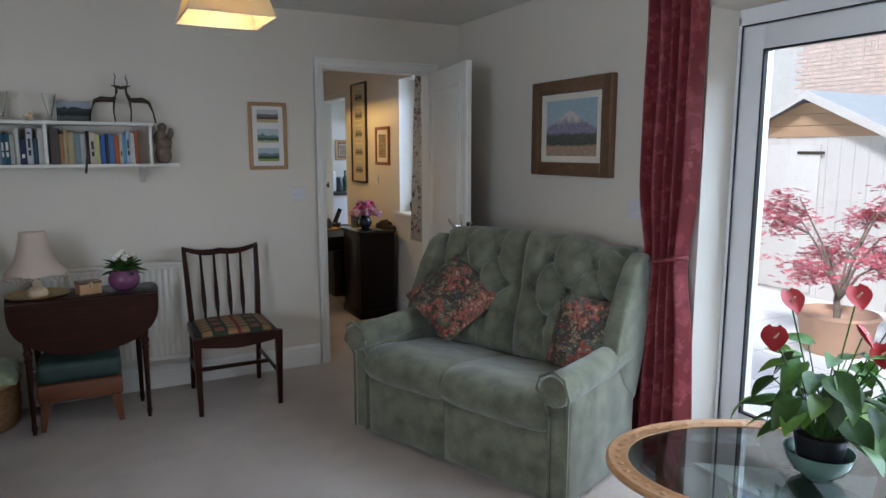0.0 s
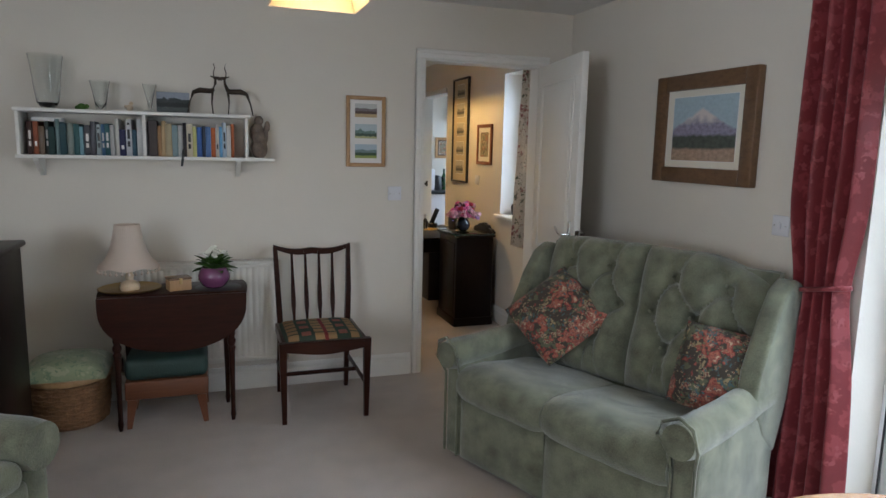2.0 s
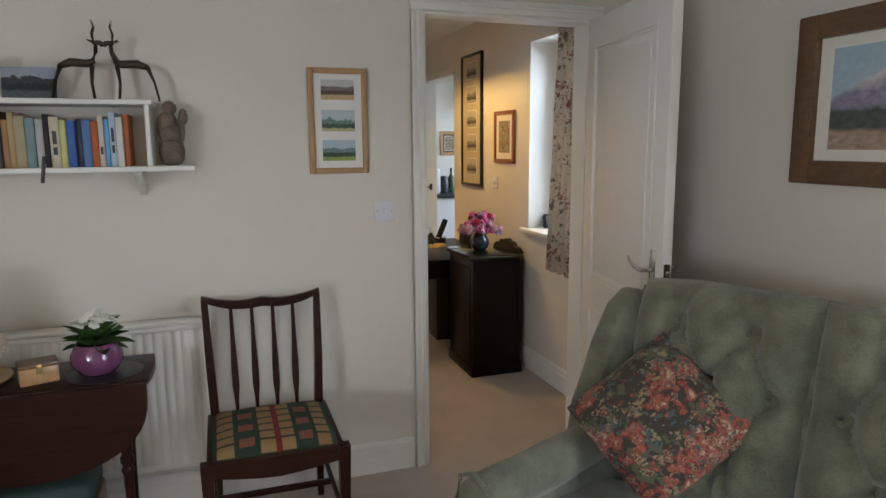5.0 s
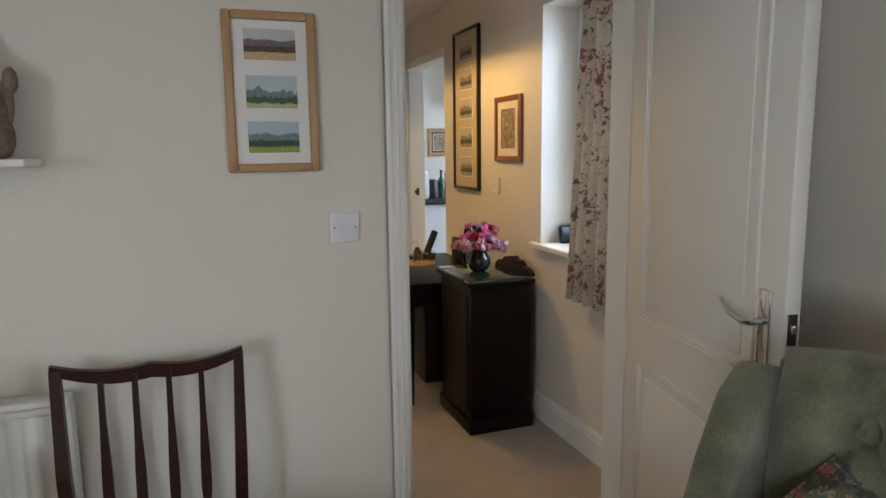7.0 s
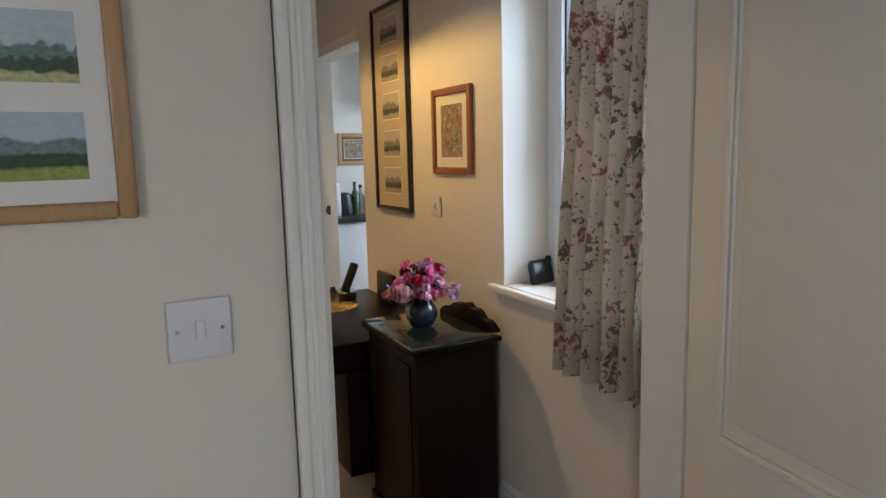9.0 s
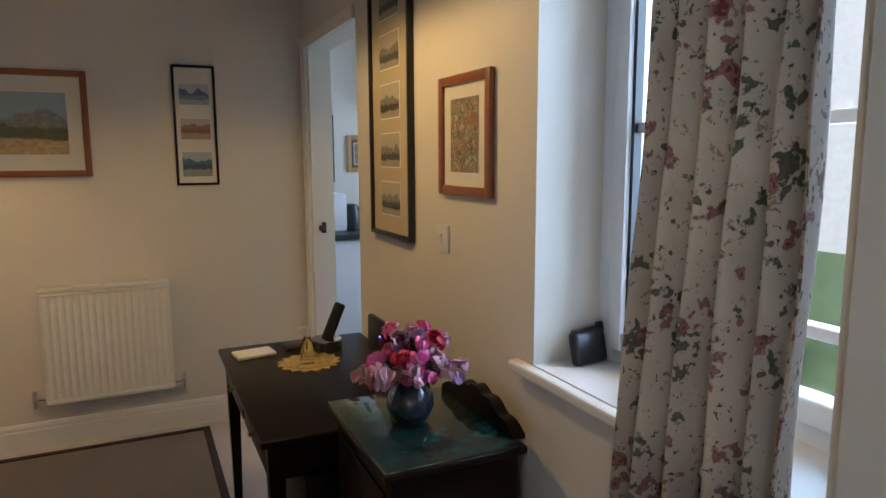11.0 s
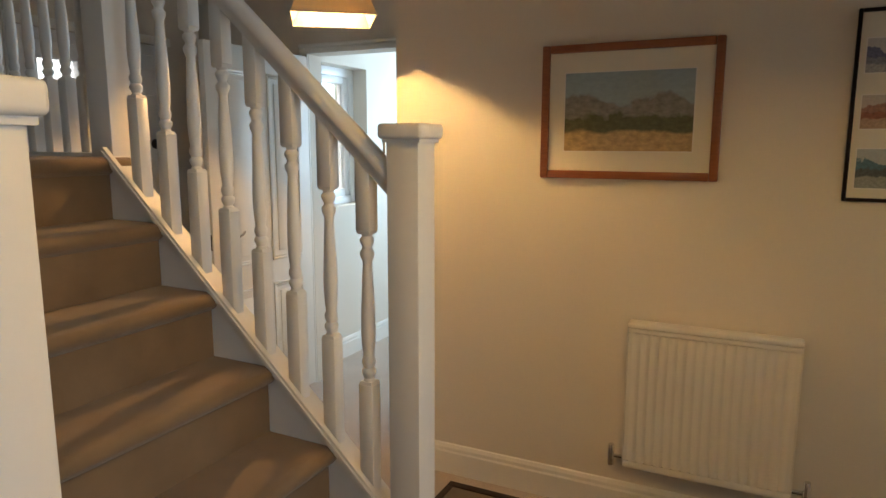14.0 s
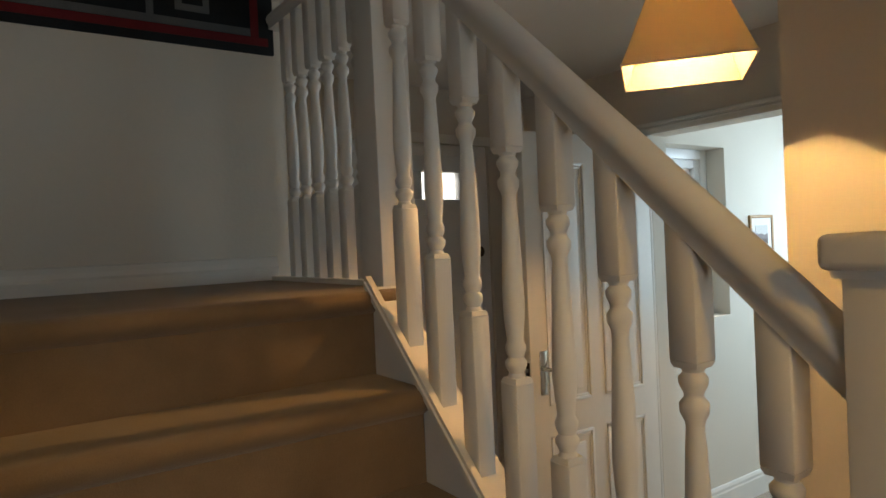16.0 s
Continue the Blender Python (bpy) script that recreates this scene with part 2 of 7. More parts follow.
M_RED_PETAL = mat("red_petal", (0.34, 0.008, 0.009), 0.6, vary=0.2, scale=30, bump=0.05)
M_PINK = mat("pink_petal", (0.8, 0.2, 0.46), 0.6, vary=0.25, scale=40, bump=0.05, random_value=0.25)
M_PALE_PINK = mat("pale_pink_petal", (0.85, 0.56, 0.66), 0.6, vary=0.15, scale=40, bump=0.05, random_value=0.2)
M_MAROON = mat("maroon_petal", (0.1, 0.008, 0.03), 0.5, vary=0.3, scale=40, bump=0.05)
M_LILAC = mat("lilac_petal", (0.55, 0.36, 0.68), 0.6, vary=0.2, scale=40, bump=0.05, random_value=0.2)
M_CRIMSON = mat("crimson_petal", (0.55, 0.02, 0.06), 0.5, vary=0.2, scale=40, bump=0.05)
M_WHITE_PETAL = mat("white_petal", (0.8, 0.8, 0.7), 0.6, vary=0.1)
M_PURPLE_POT = mat("purple_glaze", (0.16, 0.05, 0.12), 0.15, vary=0.2, scale=12, bump=0.02, coat=0.5)
M_CELADON = mat("green_glaze", (0.12, 0.2, 0.16), 0.15, vary=0.2, scale=12, bump=0.03, coat=0.5)
M_BLUE_POT = mat("dark_blue_glaze", (0.02, 0.025, 0.04), 0.12, vary=0.3, scale=12, bump=0.02, coat=0.5)
M_SOIL = mat("soil", (0.04, 0.025, 0.015), 0.95, vary=0.4, bump=0.4)
translucent(M_LEAF, 0.3), translucent(M_LEAF_LIGHT, 0.4), translucent(M_RED_PETAL, 0.25)
M_CREAM = mat("cream_marble", (0.62, 0.48, 0.32), 0.3, vary=0.2, scale=14, bump=0.02)
M_GREEN_PAD = mat("dark_green_leather", (0.022, 0.045, 0.035), 0.6, vary=0.3, scale=10, bump=0.15)
M_BASKET = mat("woven_wicker", (0.24, 0.12, 0.05), 0.75, vary=0.4, scale=40, bump=0.4)
M_SAGE = patterned("sage_brocade", (0.3, 0.34, 0.2), [((0.42, 0.42, 0.26), 1.0, 0.35), ((0.2, 0.27, 0.16), 1.6, 0.3)], 14)
M_DOILY = mat("straw_doily", (0.5, 0.36, 0.14), 0.8, vary=0.35, scale=60, bump=0.3)
M_RUG = mat("brown_rug", (0.11, 0.075, 0.042), 0.95, vary=0.2, scale=20, bump=0.5, fine=300, sheen=0.2)
M_RUG_EDGE = mat("dark_rug_border", (0.025, 0.014, 0.011), 0.95, vary=0.25, scale=20, bump=0.4, fine=300)
M_TEAL = patterned("green_baize_print", (0.03, 0.06, 0.048), [((0.012, 0.2, 0.17), 1.0, 0.36), ((0.05, 0.06, 0.02), 1.4, 0.25)], 9, 0.06, 0.0, 0.2)

# ---- building helpers ----
def bx(bm, x0, x1, y0, y1, z0, z1, bevel=0.0, seg=2):
    """Add a box, with its edges rounded, to bm."""
    r = bmesh.ops.create_cube(bm, size=1)
    vs = r["verts"]
    for v in vs:
        v.co = Vector((x0 + (v.co.x + 0.5) * (x1 - x0), y0 + (v.co.y + 0.5) * (y1 - y0), z0 + (v.co.z + 0.5) * (z1 - z0)))
    if bevel:
        es = list({e for v in vs for e in v.link_edges})
        bmesh.ops.bevel(bm, geom=es, offset=bevel, segments=seg, profile=0.5, affect="EDGES")
    return bm


def box(x0, x1, y0, y1, z0, z1, bevel=0.0, seg=2):
    return bx(bmesh.new(), x0, x1, y0, y1, z0, z1, bevel, seg)


def lathe(bm, profile, cx=0, cy=0, seg=24, squash=1.0):
    """Turn a profile of (radius, z) round the upright axis at cx, cy."""
    rings = []
    for r, z in profile:
        rings.append([bm.verts.new((cx + max(r, 1e-4) * math.cos(2 * math.pi * k / seg), cy + squash * max(r, 1e-4) * math.sin(2 * math.pi * k / seg), z)) for k in range(seg)])
    for a, b in zip(rings, rings[1:]):
        for k in range(seg):
            bm.faces.new((a[k], a[(k + 1) % seg], b[(k + 1) % seg], b[k]))
    bm.faces.new(rings[0][::-1]), bm.faces.new(rings[-1])
    return bm


def tube(bm, pts, radius, seg=8, caps=True):
    """A round bar along points; radius may be a list."""
    pts = [Vector(p) for p in pts]
    rad = radius if isinstance(radius, (list, tuple)) else [radius] * len(pts)
    rings, up = [], Vector((0, 0, 1))
    for i, p in enumerate(pts):
        d = (pts[min(i + 1, len(pts) - 1)] - pts[max(i - 1, 0)]).normalized()
        s = d.cross(up if abs(d.z) < 0.95 else Vector((1, 0, 0))).normalized()
        u = s.cross(d)
        rings.append([bm.verts.new(p + rad[i] * (s * math.cos(2 * math.pi * k / seg) + u * math.sin(2 * math.pi * k / seg))) for k in range(seg)])
    for a, b in zip(rings, rings[1:]):
        for k in range(seg):
            bm.faces.new((a[k], a[(k + 1) % seg], b[(k + 1) % seg], b[k]))
    if caps:
        bm.faces.new(rings[0][::-1]), bm.faces.new(rings[-1])
    return bm


def prism(bm, outline, z0, z1, plane="xy"):
    """Extrude an outline of 2D points. plane xy: up z; xz: along y; yz: along x."""
    def p(a, b, c):
        return {"xy": (a, b, c), "xz": (a, c, b), "yz": (c, a, b)}[plane]
    lo = [bm.verts.new(p(a, b, z0)) for a, b in outline]
    hi = [bm.verts.new(p(a, b, z1)) for a, b in outline]
    n = len(outline)
    bm.faces.new(lo), bm.faces.new(hi)
    for k in range(n):
        bm.faces.new((lo[k], lo[(k + 1) % n], hi[(k + 1) % n], hi[k]))
    return bm


def mesh_of(name, bm, material, smooth=False):
    bmesh.ops.recalc_face_normals(bm, faces=bm.faces)
    me = bpy.data.meshes.new(name)
    bm.to_mesh(me)
    bm.free()
    for m in (material if isinstance(material, (list, tuple)) else [material]):
        me.materials.append(m)
    if smooth:
        for p in me.polygons:
            p.use_smooth = True
        me.set_sharp_from_angle(angle=radians(45))
    return me


def part(name, bm, material, parent=None, label="", smooth=True):
    ob = new(name, mesh_of(name, bm, material, smooth))
    if parent:
        ob.parent = parent
    return tagged(ob, label)


def struct(name, bm, material, label="", smooth=False):
    return tagged(part(name, bm, material, None, label, smooth), kind="structure")


def thing(name, m, label, category, group=""):
    ob = new(name)
    ob.empty_display_size = 0.1
    ob.matrix_world = m
    return tagged(ob, label, category, group)


# ---- the plan: x to the patio side, y along the walk ----
XR, YA, YH, YF, CEIL = 2.68, 4.38, 4.50, 7.77, 2.335
DX0, DX1, DH = 1.663, 2.455, 1.997
SXL, SYB = -2.3, -2.2


def wall_x(name, y0, y1, x0, x1, holes, top=CEIL, label="", m=None):
    """A wall along x from x0 to x1 with holes (xa, xb, za, zb)."""
    bm, x = bmesh.new(), x0
    for xa, xb, za, zb in sorted(holes):
        bx(bm, x, xa, y0, y1, 0, top)
        if za > 0: bx(bm, xa, xb, y0, y1, 0, za)
        if zb < top: bx(bm, xa, xb, y0, y1, zb, top)
        x = xb
    bx(bm, x, x1, y0, y1, 0, top)
    return struct(name, bm, m or M_WALL, label)


def wall_y(name, x0, x1, y0, y1, holes, top=CEIL, label="", m=None):
    bm, y = bmesh.new(), y0
    for ya, yb, za, zb in sorted(holes):
        bx(bm, x0, x1, y, ya, 0, top)
        if za > 0: bx(bm, x0, x1, ya, yb, 0, za)
        if zb < top: bx(bm, x0, x1, ya, yb, zb, top)
        y = yb
    bx(bm, x0, x1, y, y1, 0, top)
    return struct(name, bm, m or M_WALL, label)


wall_x("wall_sitting_hall", YA, YH, SXL, XR, [(DX0, DX1, 0, DH)], label="cream painted wall with a doorway to the hall")
wall_y("wall_patio", XR, XR + 0.3, SYB, 6.72, [(0.35, 2.15, 0.02, 2.06), (4.56, 5.438, 0.895, 2.06)], label="cream outer wall with patio doors and a window")
wall_y("wall_kitchen", XR, XR + 0.12, 6.72, YF + 0.12, [(6.83, 7.67, 0, 2.005)], label="cream wall with the kitchen doorway")
wall_x("wall_back", SYB - 0.12, SYB, SXL - 0.12, XR + 0.3, [], label="plain cream wall")
# opening is added out of view to let light in from the left
wall_y("wall_left", SXL - 0.12, SXL, SYB, YA, [(-1.8, 0.0, 0.95, 2.05)], label="plain cream wall with an added, unseen window")
wall_x("wall_hall_far", YF, YF + 0.12, 0.31, XR, [], label="cream hall wall with pictures and a radiator")
wall_y("wall_hall_return", 0.31, 0.43, YF + 0.12, 8.44, [], label="plain cream wall")
wall_x("wall_lobby_front", 8.44, 8.56, -1.52, 0.43, [(-0.665, 0.13, 0, 1.99)], label="cream wall with the lobby doorway")
wall_y("wall_front_door", -1.64, -1.52, 4.50, 8.56, [(7.27, 8.16, 0, 2.05)], label="pale wall with the front door")
wall_y("wall_lobby_window", -0.98, -0.80, 8.56, 10.5, [(8.70, 9.265, 1.06, 1.99)], label="white lobby wall with a window")
wall_x("wall_lobby_end", 10.5, 10.6, -0.98, 0.9, [], label="white lobby wall")
wall_y("wall_lobby_side", 0.78, 0.9, 8.56, 10.5, [], label="white lobby wall")
wall_x("wall_lobby_side_b", 8.44, 8.56, 0.43, 0.9, [], label="white lobby wall")
wall_x("wall_kitchen_back", 9.06, 9.18, XR, 5.0, [], label="pale kitchen wall")
# the window hole is made up, out of sight of the doorway
wall_y("wall_kitchen_end", 5.0, 5.12, 6.6, 9.18, [(7.2, 8.7, 1.0, 2.1)], label="pale kitchen wall with an added, unseen window")
wall_x("wall_kitchen_near", 6.6, 6.72, XR + 0.3, 5.0, [], label="pale kitchen wall")
wall_y("wall_kitchen_side", XR, XR + 0.12, YF + 0.12, 9.06, [], label="pale kitchen wall")
wall_y("wall_landing", -0.86, -0.74, 4.50, 6.68, [], top=3.4, label="plain wall behind the stair landing")
struct("floor_sitting", box(SXL, XR + 0.3, SYB, YH, -0.1, 0), M_CARPET, "beige fitted carpet")
struct("floor_hall", box(-1.64, XR + 0.12, YH, 8.44, -0.1, 0), M_CARPET, "beige fitted carpet")
struct("floor_lobby", box(-0.98, 0.9, 8.44, 10.6, -0.1, 0), M_CARPET, "beige fitted carpet")
struct("floor_kitchen", box(XR + 0.12, 5.0, 6.6, 9.1, -0.1, 0), M_GREY, "grey kitchen floor")
struct("ceiling_sitting", box(SXL, XR + 0.3, SYB, YH, CEIL, CEIL + 0.1), M_CEIL, "white plaster ceiling")
bm = box(0.1, XR + 0.12, YH, 8.44, CEIL, CEIL + 0.1)
bx(bm, -1.64, 0.1, 6.62, 8.44, CEIL, CEIL + 0.1)
struct("ceiling_hall", bm, M_CEIL, "white plaster ceiling")
struct("ceiling_stairwell", box(-1.64, 0.1, YH, 6.62, 3.4, 3.5), M_CEIL, "white plaster ceiling over the stairs")
struct("ceiling_lobby", box(-0.98, 0.9, 8.44, 10.6, CEIL, CEIL + 0.1), M_CEIL, "white plaster ceiling")
struct("ceiling_kitchen", box(XR + 0.12, 5.0, 6.6, 9.1, CEIL, CEIL + 0.1), M_CEIL, "white plaster ceiling")
bm = box(-0.0, 0.1, YH, 6.62, CEIL + 0.1, 3.4)
bx(bm, -1.64, 0.1, 6.62, 6.72, CEIL + 0.1, 3.4)
bx(bm, -1.64, -1.52, YH, 6.62, CEIL, 3.4)
bx(bm, -1.64, 0.1, YH - 0.1, YH, CEIL, 3.4)
struct("wall_stairwell", bm, M_WALL, "plain upper walls of the stairwell")

# ---- doorways, skirting, windows ----
def architrave_x(name, x0, x1, top, y, out, w=0.055, t=0.018):
    """A moulded door surround in a wall along x; out: the side on which it stands proud."""
    ob = thing(name, pose(0, 0, 0), "white gloss painted moulded door surround", "door frame")
    ob["kind"] = "structure"
    for a, b, c, d in ((x0 - w, x0, 0, top), (x1, x1 + w, 0, top), (x0 - w, x1 + w, top, top + w)):
        bm = bmesh.new()
        ya, yb = sorted((y, y + out * t))
        bx(bm, a, b, ya, yb, c, d, 0.004)
        if c == 0:
            o = a if a < x0 else b - 0.018
            bx(bm, o, o + 0.018, *sorted((y, y + out * (t + 0.009))), c, d, 0.004)
            o2 = a + 0.03 if a < x0 else b - 0.04
            bx(bm, o2, o2 + 0.009, *sorted((y, y + out * (t + 0.005))), c, d, 0.003)
        else:
            bx(bm, a, b, *sorted((y, y + out * (t + 0.009))), d - 0.018, d, 0.004)
            bx(bm, a, b, *sorted((y, y + out * (t + 0.005))), c + 0.022, c + 0.031, 0.003)
        part("trim", bm, M_GLOSS, ob)
    return ob


architrave_x("door_frame_sitting", DX0, DX1, DH, YA, -1)
architrave_x("door_frame_hall", DX0, DX1, DH, YH, 1)
architrave_x("door_frame_lobby", -0.665, 0.13, 1.99, 8.44, -1)
bm = box(DX0, DX0 + 0.012, YA + 0.001, YH - 0.001, 0, DH - 0.012)
bx(bm, DX1 - 0.012, DX1, YA + 0.001, YH - 0.001, 0, DH - 0.012)
bx(bm, DX0, DX1, YA + 0.001, YH - 0.001, DH - 0.012, DH - 0.001)
bx(bm, DX0 + 0.012, DX0 + 0.024, YA + 0.05, YA + 0.08, 0, DH - 0.012)
struct("door_lining", bm, M_GLOSS, "white painted door lining")
# kitchen doorway surround
bm = bmesh.new()
for a, b, c, d in ((7.67, 7.725, 0, 2.06), (6.83, 7.67, 2.005, 2.06)):
    bx(bm, XR - 0.018, XR, a, b, c, d, 0.004)
bx(bm, XR - 0.027, XR, 7.707, 7.725, 0, 2.06, 0.004)
bx(bm, XR, XR + 0.12, 7.658, 7.67, 0, 2.005)
struct("door_frame_kitchen", bm, M_GLOSS, "white gloss painted door surround")
lk = thing("door_latch", pose(XR + 0.06, 7.658, 1.05), "small black door catch on the jamb", "latch")
part("plate", box(-0.012, 0.012, -0.006, 0, -0.03, 0.03, 0.002), M_IRON, lk)
part("catch", box(-0.03, 0.006, -0.022, -0.006, -0.012, 0.012, 0.004), M_IRON, lk)


def skirting(name, pts, h=0.14, t=0.016, z=0.0):
    """A skirting board with a moulded top along a line; it stands on the left of the way taken."""
    bm = bmesh.new()
    for (ax, ay), (cx, cy) in zip(pts, pts[1:]):
        d = Vector((cx - ax, cy - ay, 0)).normalized()
        nrm = Vector((-d.y, d.x, 0))
        prof = ((0, 0), (t, 0), (t, h - 0.04), (t - 0.004, h - 0.032), (t - 0.004, h - 0.018), (0.006, h - 0.004), (0, h))
        lo = [bm.verts.new(Vector((ax, ay, z)) + nrm * p + Vector((0, 0, q))) for p, q in prof]
        hi = [bm.verts.new(Vector((cx, cy, z)) + nrm * p + Vector((0, 0, q))) for p, q in prof]
        n = len(prof)
        bm.faces.new(lo), bm.faces.new(hi[::-1])
        for k in range(n):
            bm.faces.new((lo[k], lo[(k + 1) % n], hi[(k + 1) % n], hi[k]))
    return struct(name, bm, M_GLOSS, "white gloss painted skirting board")


skirting("baseboard_a", [(DX0 - 0.064, YA), (SXL, YA)])
skirting("baseboard_b", [(XR, 2.2), (XR, YA - 0.001)])
skirting("baseboard_c", [(XR, YA), (DX1 + 0.064, YA)])
skirting("baseboard_d", [(XR, YH), (XR, 6.82)])
skirting("baseboard_e", [(XR - 0.03, YF), (0.31, YF), (0.31, 8.44)])
skirting("baseboard_g", [(-0.74, 5.0), (-0.74, 6.63)][::-1], h=0.075, z=1.437)
skirting("baseboard_h", [(-0.80, 10.5), (-0.80, 8.56)])

# patio doors: outer frame, two leaves
def patio_leaf(y0, y1, handle_y):
    ob = thing("patio_door", pose(2.9, 0, 0), "white plastic glazed patio door with black gaskets", "door", "patio doors")
    f = 0.105
    for a, b, c, d in ((y0, y0 + f, 0.12, 1.985), (y1 - f, y1, 0.12, 1.985), (y0 + f, y1 - f, 0.12, 0.26), (y0 + f, y1 - f, 1.88, 1.985)):
        part("rail", box(-0.035, 0.035, a, b, c, d, 0.006), M_UPVC, ob)
    p = part("pane", box(-0.012, 0.012, y0 + f, y1 - f, 0.26, 1.88), M_WINDOW, ob)
    p.visible_shadow = False
    bm = bmesh.new()
    for a, b, c, d in ((y0 + f - 0.002, y0 + f + 0.007, 0.26, 1.88), (y1 - f - 0.007, y1 - f + 0.002, 0.26, 1.88), (y0 + f, y1 - f, 0.258, 0.267), (y0 + f, y1 - f, 1.873, 1.882)):
        bx(bm, -0.036, -0.013, a, b, c, d)
    part("gasket", bm, M_BLACK, ob, "black rubber gasket")
    if handle_y:
        h = part("handle", box(-0.05, -0.035, handle_y - 0.016, handle_y + 0.016, 0.92, 1.16, 0.005), M_UPVC, ob)
        bm = tube(bmesh.new(), [(-0.05, handle_y, 1.1), (-0.085, handle_y, 1.1), (-0.09, handle_y + 0.02, 1.1), (-0.09, handle_y + 0.12, 1.1)], 0.01)
        part("lever", bm, M_UPVC, h)
        bm = tube(bmesh.new(), [(-0.05, handle_y, 0.97), (-0.075, handle_y, 0.97), (-0.078, handle_y + 0.004, 0.91)], 0.006)
        part("key", bm, M_CHROME, h, "steel key")
    return ob


patio_leaf(1.255, 2.128, 1.5 - 0.19)
patio_leaf(0.375, 1.248, None)
bm = bmesh.new()
for a, b, c, d in ((2.13, 2.15, 0.06, 2.03), (0.35, 0.372, 0.06, 2.03), (0.35, 2.15, 1.99, 2.06), (0.35, 2.15, 0.02, 0.115)):
    bx(bm, 2.855, 2.945, a, b, c, d, 0.005)
struct("patio_frame", bm, M_UPVC, "white plastic outer door frame")
bm = box(2.856, 2.862, 2.126, 2.1315, 0.115, 1.99)
bx(bm, 2.856, 2.862, 0.37, 2.13, 1.9845, 1.9905)
struct("patio_gasket", bm, M_BLACK, "black rubber gasket round the doors")


# hall window with sill
def window_y(name, x, y0, y1, z0, z1, mid=None, bars=(), label="white plastic window, closed", seal=None):
    ob = thing(name, pose(x, 0, 0), label, "window")
    ob["kind"] = "structure"
    f = 0.055
    part("window_frame", box(-0.03, 0.03, y0, y0 + f, z0, z1, 0.006), M_UPVC, ob)
    for a, b, c, d in ((y1 - f, y1, z0, z1), (y0 + f, y1 - f, z0, z0 + f), (y0 + f, y1 - f, z1 - f, z1)):
        part("window_frame", box(-0.03, 0.03, a, b, c, d, 0.006), M_UPVC, ob)
    s = 0.05
    for a, b, c, d in ((y0 + f, y0 + f + s, z0 + f, z1 - f), (y1 - f - s, y1 - f, z0 + f, z1 - f), (y0 + f + s, y1 - f - s, z0 + f, z0 + f + s), (y0 + f + s, y1 - f - s, z1 - f - s, z1 - f)):
        part("sash", box(-0.045, 0.02, a, b, c, d, 0.008), M_UPVC, ob)
    for z in bars:
        part("glazing_bar", box(-0.02, 0.02, y0 + f + s, y1 - f - s, z - 0.012, z + 0.012, 0.004), M_UPVC, ob)
    p = part("pane", box(-0.006, 0.006, y0 + f + s, y1 - f - s, z0 + f + s, z1 - f - s), M_WINDOW, ob)
    p.visible_shadow = False
    bm = bmesh.new()
    for a, b in ((y0 + f + s - 0.001, y0 + f + s + 0.01), (y1 - f - s - 0.01, y1 - f - s + 0.001)):
        bx(bm, -0.03, -0.007, a, b, z0 + f + s, z1 - f - s)
    part("gasket", bm, seal or M_BLACK, ob)
    return ob


window_y("window_1", 2.905, 4.56, 5.438, 0.9, 2.06, bars=(1.12, 1.5))
struct("window_sill", bx(box(XR + 0.001, 2.876, 4.562, 5.436, 0.895, 0.918), XR - 0.035, XR, 4.52, 5.509, 0.89, 0.918, 0.008), M_GLOSS, "white painted window sill")
window_y("window_2", -0.94, 8.70, 9.265, 1.06, 1.99, bars=(), label="white plastic lobby window, sunlit", seal=M_UPVC)
# unseen kitchen window, added behind the kitchen lamp
window_y("unseen_kitchen_window", 5.06, 7.2, 8.7, 1.0, 2.1)
# unseen window, added to go with the left-hand light
window_y("unseen_side_window", SXL - 0.08, -1.8, 0.0, 0.95, 2.05)

